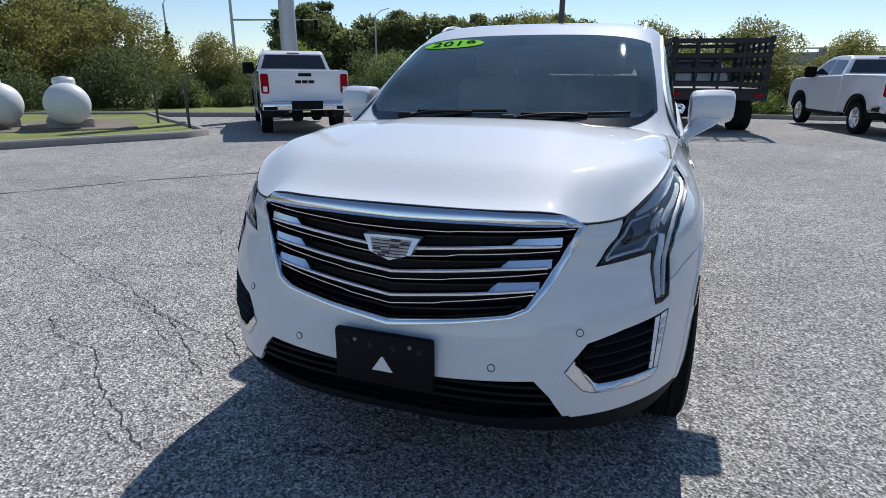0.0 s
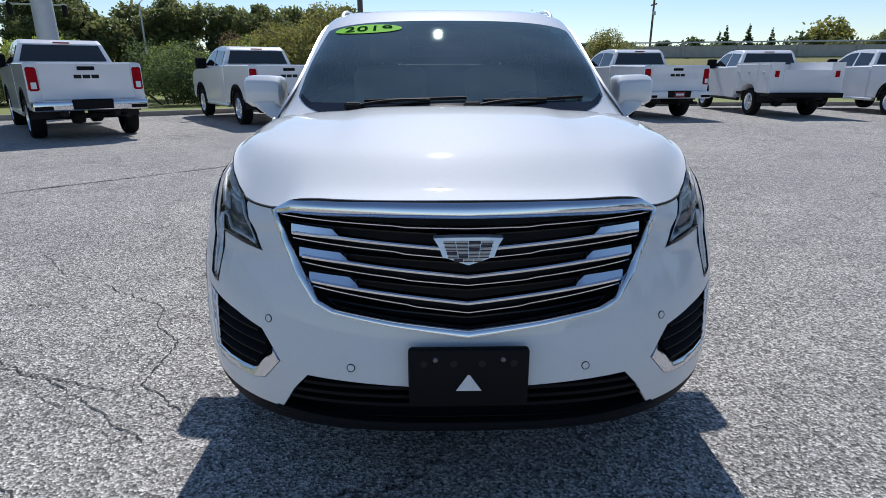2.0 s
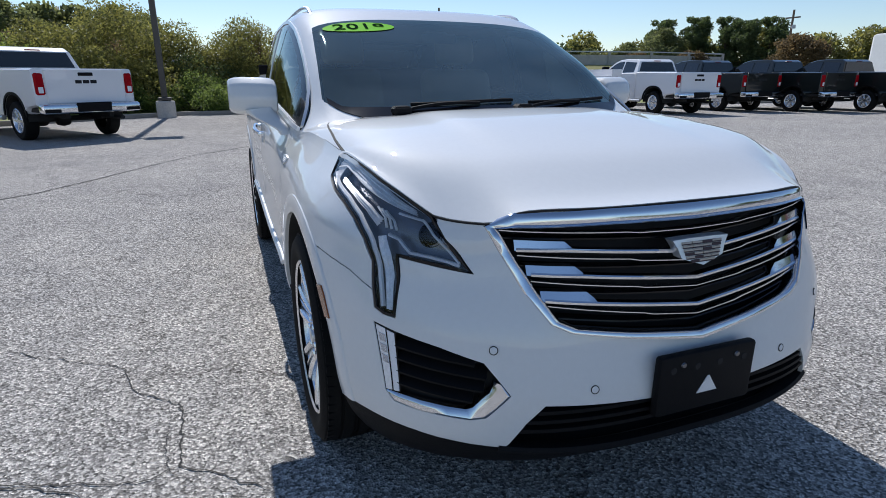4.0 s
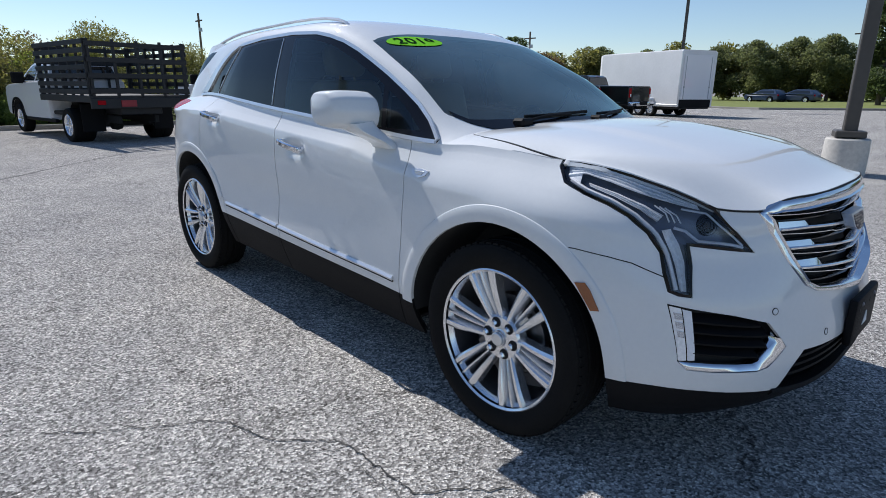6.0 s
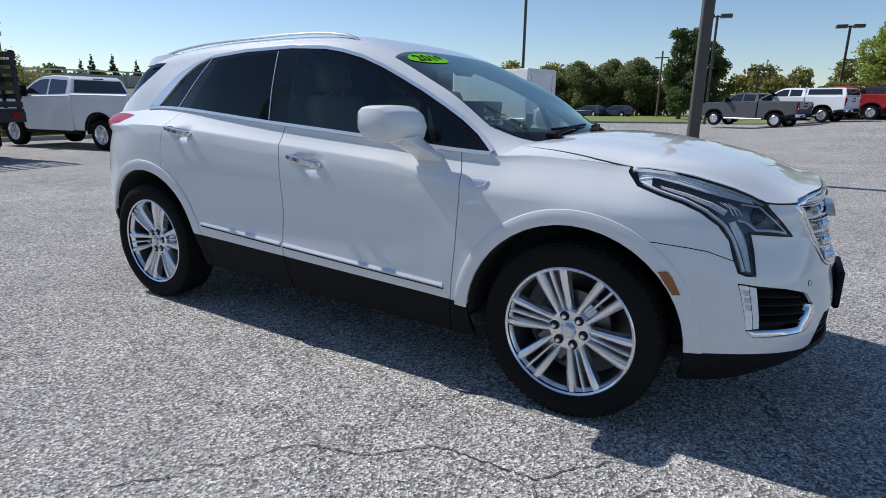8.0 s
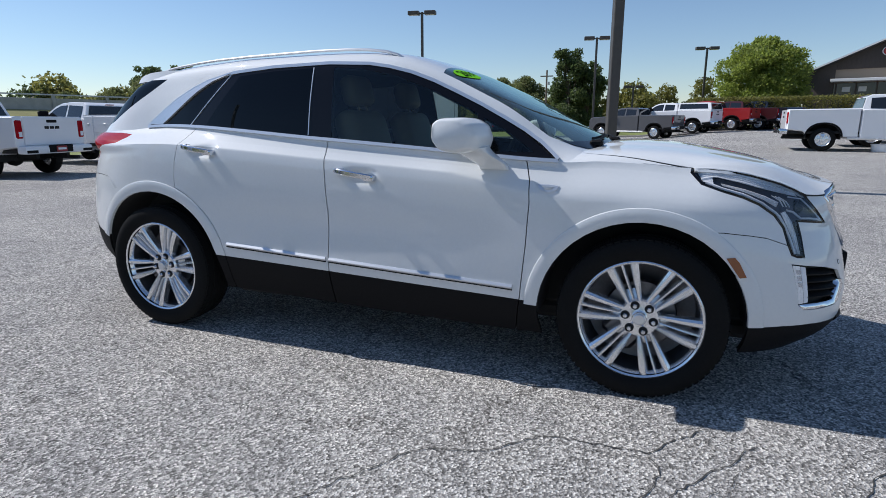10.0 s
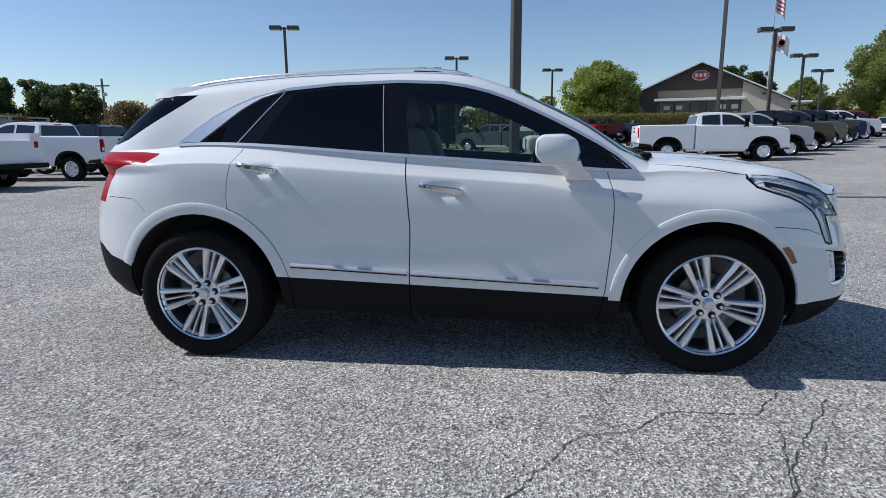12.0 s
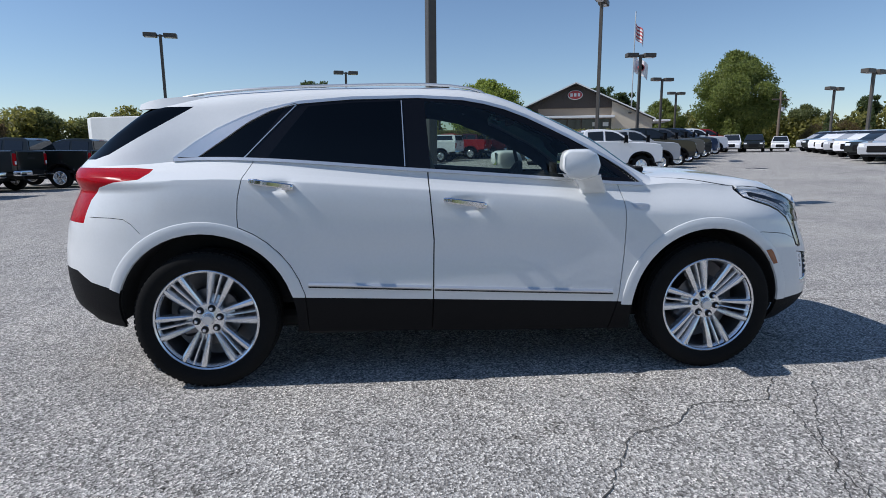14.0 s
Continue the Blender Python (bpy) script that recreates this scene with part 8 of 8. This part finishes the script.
# service truck: white cab, utility body with lockers
def service_truck():
    ob = pickup(FLEETWHITE, "white service truck with a utility locker body", bed="none", chrome=False, group="")
    ob.name = "service_truck"
    bm = bmesh.new()
    prof = [(1.05, 0.72), (1.05, 1.60), (-1.30, 1.60), (-1.30, 0.72), (-0.60, 0.72)] + arch_line(0.0, 0.42, 0.55, 0.72)[::-1] + [(0.62, 0.72)]
    for s in (-1, 1):
        b2 = bmesh.new()
        a = [b2.verts.new((x, s * 1.05, z)) for x, z in prof]
        c = [b2.verts.new((x, s * 0.68, z)) for x, z in prof]
        b2.faces.new(a)
        b2.faces.new(c)
        n = len(prof)
        for i in range(n):
            b2.faces.new((a[i], a[(i + 1) % n], c[(i + 1) % n], c[i]))
        bmesh.ops.recalc_face_normals(b2, faces=b2.faces)
        lock = part("locker", b2, FLEETWHITE, ob, "white steel side locker", smooth=False)
        for x0, x1, z0 in ((0.62, 1.0, 0.78), (-0.5, 0.55, 1.05), (-1.25, -0.62, 0.78)):
            b3 = bmesh.new()
            box(b3, (x0, s * 1.058 - 0.012, z0), (x1, s * 1.058 + 0.012, 1.55), 0.008)
            dr = part("locker_door", b3, FLEETWHITE, lock)
            b3 = bmesh.new()
            box(b3, ((x0 + x1) / 2 - 0.05, s * 1.075 - 0.012, 1.26), ((x0 + x1) / 2 + 0.05, s * 1.075 + 0.012, 1.34), 0.005)
            part("locker_latch", b3, SATIN, lock)
        b3 = bmesh.new()
        box(b3, (-1.325, s * 0.86 - 0.06, 1.18), (-1.295, s * 0.86 + 0.06, 1.36), 0.01)
        part("tail_lamp", b3, REDLENS, ob)
    bm.free()
    bm = bmesh.new()
    box(bm, (-1.30, -0.68, 0.70), (1.05, 0.68, 0.80), 0.01)
    box(bm, (-1.32, -0.68, 0.75), (-1.27, 0.68, 1.38), 0.01)
    part("load_bed", bm, FLEETWHITE, ob)
    bm = bmesh.new()
    box(bm, (-1.55, -1.0, 0.60), (-1.28, 1.0, 0.74), 0.02)
    part("rear_step", bm, BLACK, ob)
    return ob


svc = service_truck()
svc.matrix_basis = spot(-14.8, 11.0, 176)


# stake-bed truck
def stake_truck():
    ob = pickup(FLEETWHITE, "white cab truck with a black wooden stake bed", bed="none", chrome=False, group="", rear_x=-0.75)
    ob.name = "stake_truck"
    BOARD = mat("black_painted_board", (0.015, 0.015, 0.016), 0.6, grain=0.3, scale=25, bump=0.3)
    bm = bmesh.new()
    box(bm, (-2.30, -1.2, 1.00), (1.05, 1.2, 1.16), 0.01)
    box(bm, (-2.33, -1.2, 0.86), (-2.25, 1.2, 1.10), 0.01)
    box(bm, (-2.15, -0.5, 0.70), (1.0, 0.5, 1.0), 0.02)
    part("flat_bed", bm, BOARD, ob, "black flat bed")
    top = 2.42
    for s in (-1, 1):
        for i in range(7):
            x = -2.23 + 3.20 * i / 6
            bm = bmesh.new()
            box(bm, (x - 0.03, s * 1.15 - 0.03, 1.10), (x + 0.03, s * 1.15 + 0.03, top), 0.005)
            part("stake", bm, BOARD, ob)
        for k in range(7):
            z = 1.24 + 0.185 * k
            bm = bmesh.new()
            box(bm, (-2.27, s * 1.19 - 0.015, z - 0.055), (1.02, s * 1.19 + 0.015, z + 0.055), 0.004)
            part("side_board", bm, BOARD, ob)
    for xe in (-2.27, 1.0):
        for i in range(5):
            y = -1.1 + 2.2 * i / 4
            bm = bmesh.new()
            box(bm, (xe - 0.03, y - 0.03, 1.10), (xe + 0.03, y + 0.03, top), 0.005)
            part("stake", bm, BOARD, ob)
        for k in range(4):
            z = 1.26 + 0.35 * k
            bm = bmesh.new()
            box(bm, (xe - 0.055, -1.17, z - 0.055), (xe - 0.025, 1.17, z + 0.055), 0.004)
            part("end_board", bm, BOARD, ob)
    for s in (-1, 1):
        bm = bmesh.new()
        box(bm, (-2.355, s * 0.98 - 0.09, 0.95), (-2.33, s * 0.98 + 0.09, 1.05), 0.01)
        part("tail_lamp", bm, REDLENS, ob)
        bm = bmesh.new()
        box(bm, (-1.37, s * 0.86 - 0.26, 0.28), (-1.35, s * 0.86 + 0.26, 0.95), 0.004)
        part("mud_flap", bm, BLACK, ob)
        truck_wheel(ob, -0.75, s * 1.10, 0.42, s)
    bm = bmesh.new()
    box(bm, (-2.36, 0.20, 0.90), (-2.335, 0.55, 1.05), 0.004)
    part("plate", bm, CARPLATE, ob)
    return ob


stk = stake_truck()
stk.matrix_basis = spot(-15.1, 2.0, 187)


# enclosed cargo trailer, wedge nose to +x, its tail over the origin
def cargo_trailer():
    ob = thing("cargo_trailer", "long white enclosed cargo trailer with a framed rear door", "trailer")
    L, W, z0, z1 = 6.9, 1.12, 0.52, 3.22
    bm = bmesh.new()
    plan = [(0.0, -W), (0.0, W), (L - 0.9, W), (L - 0.25, W * 0.62), (L, 0.30), (L, -0.30), (L - 0.25, -W * 0.62), (L - 0.9, -W)]
    rings = [[bm.verts.new((x * kx, y * ky, z)) for x, y in plan] for z, kx, ky in ((z0, 1.0, 1.0), (z1 - 0.10, 1.0, 1.0), (z1 - 0.03, 0.996, 0.985), (z1, 0.985, 0.94))]
    for p, q in zip(rings, rings[1:]):
        for i in range(8):
            bm.faces.new((p[i], p[(i + 1) % 8], q[(i + 1) % 8], q[i]))
    bm.faces.new(rings[0])
    bm.faces.new(rings[-1])
    bmesh.ops.recalc_face_normals(bm, faces=bm.faces)
    shell = part("trailer_body", bm, TANKWHITE, ob, "plain white sheet-metal body", smooth=20)
    for s in (-1, 1):
        for lo, hi, nm in (((-0.01, s * W - 0.035, z0 - 0.02), (L - 0.9, s * W + 0.035, z0 + 0.10), "lower_rail"), ((-0.012, s * W - 0.07, z0), (0.05, s * W + 0.012, z1 - 0.06), "corner_post")):
            bm = bmesh.new()
            box(bm, (lo[0], min(lo[1], hi[1]), lo[2]), (hi[0], max(lo[1], hi[1]), hi[2]), 0.01)
            part(nm, bm, SATIN, shell, "pale metal edge rail")
        bm = bmesh.new()
        box(bm, (1.60, s * W - 0.09, 0.60), (2.95, s * W + 0.10, 0.92), 0.05, seg=2)
        part("mudguard", bm, SATIN, ob, "rounded metal mudguard")
        for x in (1.85, 2.70):
            truck_wheel(ob, x, s * 1.0, 0.34, s)
        bm = bmesh.new()
        box(bm, (-0.035, s * 0.98 - 0.06, 0.60), (-0.005, s * 0.98 + 0.06, 0.72), 0.008)
        part("tail_lamp", bm, REDLENS, ob)
    bm = bmesh.new()
    box(bm, (-0.030, -0.98, 0.86), (-0.004, 0.98, z1 - 0.22), 0.01)
    part("rear_door", bm, FLEETWHITE, shell, "flat white rear ramp door")
    for s in (-1, 1):
        bm = bmesh.new()
        cyl(bm, (-0.045, s * 0.84, 0.90), (-0.045, s * 0.84, z1 - 0.30), 0.014, seg=8)
        box(bm, (-0.065, s * 0.84 - 0.05, 1.42), (-0.03, s * 0.84 + 0.05, 1.50), 0.01)
        part("lock_rod", bm, GALV, shell, "grey lock rod")
    # black band across the bottom of the rear face
    bm = bmesh.new()
    box(bm, (-0.045, -1.05, 0.48), (-0.004, 1.05, 0.86), 0.01)
    part("rear_sill", bm, BLACK, ob, "black band low on the trailer's rear")
    bm = bmesh.new()
    box(bm, (-0.02, -1.0, 0.40), (L - 1.0, 1.0, 0.54), 0.02)
    cyl(bm, (1.85, -0.9, 0.34), (1.85, 0.9, 0.34), 0.05, seg=10)
    cyl(bm, (2.70, -0.9, 0.34), (2.70, 0.9, 0.34), 0.05, seg=10)
    cyl(bm, (L - 0.6, 0.5, 0.46), (L + 1.2, 0.0, 0.46), 0.05, seg=8)
    cyl(bm, (L - 0.6, -0.5, 0.46), (L + 1.2, 0.0, 0.46), 0.05, seg=8)
    cyl(bm, (L + 0.9, 0.0, 0.0), (L + 0.9, 0.0, 0.75), 0.045, seg=10)
    part("chassis", bm, UNDER, ob, "dark frame, axles and drawbar")
    return ob


trailer = cargo_trailer()
trailer.matrix_basis = spot(-9.9, 27.2, 160)


# small cars and SUVs of the far rows
def car(color, label, tall=1.0, group="cars in the far row"):
    ob = thing("car", label, "car", group)
    h = 1.68 * tall
    W = 0.93
    low = lambda x, z: W - 0.05 * max(0.0, 0.5 - z) - 0.10 * max(0.0, abs(x - 1.35) - 1.5)
    outline = [(-0.85, 0.95), (-0.92, 0.75), (-0.88, 0.38), (-0.42, 0.30)] + arch_line(0.0, 0.34, 0.39, 0.30)[::-1] + [(0.45, 0.26), (2.25, 0.26)] + arch_line(2.72, 0.34, 0.39, 0.30)[::-1] + [(3.15, 0.28), (3.55, 0.36), (3.62, 0.66), (3.50, 0.88), (2.45, 1.02), (0.6, 1.05)]
    bm = bmesh.new()
    slab(bm, outline[::-1], low)
    flat_flanks(part("body", bm, color, ob))
    prof = [(-0.80, 0.95), (-0.45, h - 0.12), (-0.1, h), (1.2, h), (1.55, h - 0.06), (2.45, 1.0)]
    bm = bmesh.new()
    hw = lambda z: 0.90 - (z - 0.95) * 0.34
    rings = [[bm.verts.new((x, y * hw(z), z)) for x, z in prof] for y in (-1, -0.93, 0.93, 1)]
    for r in (rings[0], rings[-1]):
        for v in r:
            v.co.z -= 0.02 if v.co.z > 1.2 else 0
    for a, b in zip(rings, rings[1:]):
        for i in range(len(prof) - 1):
            bm.faces.new((a[i], a[i + 1], b[i + 1], b[i]))
    for r in (rings[0], rings[-1]):
        bm.faces.new(r)
    bmesh.ops.recalc_face_normals(bm, faces=bm.faces)
    part("roof", bm, color, ob)
    for s in (-1, 1):
        bm = bmesh.new()
        pane(bm, [(x, s * (hw(z) + 0.012), z) for x, z in ((-0.42, 1.08), (-0.22, h - 0.14), (1.35, h - 0.13), (2.12, 1.06))])
        thicken(bm, 0.01)
        part("side_window", bm, DARKGLASS, ob)
        bm = bmesh.new()
        box(bm, (3.32, s * 0.66 - 0.14, 0.68), (3.60, s * 0.66 + 0.12, 0.82), 0.02)
        part("headlamp", bm, LEDWHITE, ob)
        bm = bmesh.new()
        box(bm, (-0.93, s * 0.72 - 0.12, 0.75), (-0.82, s * 0.72 + 0.12, 0.95), 0.02)
        part("tail_lamp", bm, REDLENS, ob)
    bm = bmesh.new()
    pane(bm, [(1.60 + (h - 0.08 - z) * 1.4, y * (hw(z) - 0.08), z + 0.035) for y, z in ((-1, 1.06), (1, 1.06), (1, h - 0.10), (-1, h - 0.10))])
    thicken(bm, -0.01)
    part("windscreen", bm, DARKGLASS, ob)
    bm = bmesh.new()
    box(bm, (3.50, -0.42, 0.45), (3.63, 0.42, 0.74), 0.03)
    part("grille", bm, BLACK, ob)
    bm = bmesh.new()
    box(bm, (-0.8, -0.8, 0.24), (3.4, 0.8, 0.40), 0.02)
    part("underbody", bm, UNDER, ob)
    for x in (0.0, 2.72):
        for s in (-1, 1):
            truck_wheel(ob, x, s * 0.80, 0.34, s)
    return ob


def stall_right(k):
    """A bay of the slanting row across the aisle: nose towards the aisle."""
    x, y = 21.6 + 1.42 * k, 20.2 + 2.48 * k
    return (x + 3.6 * math.cos(radians(17)), y + 3.6 * math.sin(radians(17)), 197)


park(car(FLEETWHITE, "white SUV parked nose outwards at the end of the aisle"), [(29.4, 43.7, 235, 0.86), (33.0, 42.6, 235, 0.86)])
park(car(DARKGREEN, "black SUV parked at the end of the aisle"), [(31.1, 43.2, 235, 0.86)])
park(car(FLEETWHITE, "white car parked in the far row", 0.90), [stall_right(k) for k in (2, 4, 5)])
park(car(DARKGREEN, "black car parked in the far row", 0.90), [stall_right(k) for k in (1, 6)])
park(car(SILVER, "silver car parked in the far row", 0.90), [stall_right(k) for k in (0, 3, 7)])
park(car(BLUE, "dark blue car parked in the far row", 0.90), [(-20.5, 74.5, 160), (-17.0, 75.0, 165)])
park(car(RED, "red car parked in the far row", 0.95), [STALL[8], STALL[10]])


def tub(x, y):
    """A low white plastic tub left on the asphalt."""
    ob = thing("plastic_tub", "white plastic tub standing on the asphalt beside a pickup", "tub")
    bm = bmesh.new()
    lathe(bm, [(0.0, 0.0), (0.25, 0.0), (0.27, 0.01), (0.30, 0.24), (0.315, 0.245), (0.315, 0.27), (0.295, 0.27), (0.26, 0.03), (0.0, 0.02)], 28, m=Matrix.Rotation(radians(90), 4, "X"))
    bmesh.ops.recalc_face_normals(bm, faces=bm.faces)
    part("shell", bm, FLEETWHITE, ob)
    ob.matrix_basis = stand(x, y, 0)


tub(8.62, 20.25)


# tar seam round the patched lot, and open cracks in the asphalt
def ribbon(bm, pts, width, jitter, step, rng, lift=0.004):
    """A thin uneven strip along a line on the ground."""
    path = [p for p in dense([(x, y, 0.0) for x, y in pts], step)]
    left, right = [], []
    drift = 0.0
    for i, p in enumerate(path):
        a, b = Vector(path[max(0, i - 1)]), Vector(path[min(len(path) - 1, i + 1)])
        t = (b - a).normalized()
        n = Vector((-t.y, t.x, 0))
        drift = drift * 0.7 + rng.uniform(-jitter, jitter)
        w = width * rng.uniform(0.35, 1.25) * min(1.0, 0.2 + i / 4, 0.2 + (len(path) - 1 - i) / 4)
        for side, k in ((left, 0.5), (right, -0.5)):
            q = Vector(p) + n * (drift + k * w)
            side.append(bm.verts.new((q.x, q.y, ground_z(q.x, q.y) + lift)))
    for i in range(len(path) - 1):
        bm.faces.new((right[i], right[i + 1], left[i + 1], left[i]))


CRACKDARK = mat("open_crack", (0.068, 0.066, 0.063), 0.95, spec=0.1, grain=0.4, scale=80)
TAR = mat("tar_seam", (0.055, 0.054, 0.053), 0.7, spec=0.2, grain=0.3, scale=40, stain=0.3)
crng = random.Random(12)
bm = bmesh.new()
for line in ([(0.23, -2.24), (0.41, -2.0), (0.66, -1.65), (0.89, -1.56), (1.09, -1.38), (1.5, -1.37), (1.75, -1.09)],
             [(0.2, -4.55), (0.52, -4.3), (0.72, -3.66), (0.97, -3.0), (1.18, -2.36), (1.54, -1.69), (1.94, -1.15)],
             [(1.59, -2.55), (1.81, -2.28), (1.88, -1.93), (2.25, -1.35), (2.44, -0.95)],
             [(1.5, -1.38), (1.55, -1.51), (1.39, -1.91), (1.30, -2.4)],
             [(-3.6, -1.0), (-3.11, -0.46), (-2.7, 0.0)],
             [(-5.0, 1.1), (-4.32, 1.6), (-3.6, 1.7)],
             [(-0.5, -3.1), (0.05, -2.6), (0.23, -2.24)]):
    ribbon(bm, line, 0.0060, 0.012, 0.025, crng)
    ribbon(bm, [(x + 0.05, y - 0.04) for x, y in line[len(line) // 2:]], 0.003, 0.014, 0.025, crng)
tagged(part("asphalt_cracks", bm, CRACKDARK, smooth=False), "fine dark branching cracks in the asphalt", "cracks", kind="stuff")
bm = bmesh.new()
ribbon(bm, [(1.5, -8.4), (-0.8, -6.3), (-2.0, -5.5), (-3.0, -4.5), (-4.3, -3.15), (-7.4, -1.55), (-9.5, 0.26), (-11.6, 2.2)], 0.034, 0.010, 0.12, crng)
ribbon(bm, [(-2.0, 9.0), (4.1, 9.25), (9.2, 9.3), (13.0, 9.2)], 0.034, 0.010, 0.12, crng)
tagged(part("tar_seam", bm, TAR, smooth=False), "dark narrow tar seam across the asphalt", "seam", kind="structure")

lid = thing("manhole_cover", "dark round iron manhole cover in the asphalt", "manhole cover")
bm = bmesh.new()
lathe(bm, [(0.0, 0.012), (0.36, 0.012), (0.37, 0.004), (0.40, 0.004), (0.41, 0.014), (0.46, 0.012), (0.48, -0.02)], 32, axis="z")
bmesh.ops.recalc_face_normals(bm, faces=bm.faces)
part("cover", bm, DARKSTEEL, lid)
lid.matrix_world = stand(16.3, 20.7)
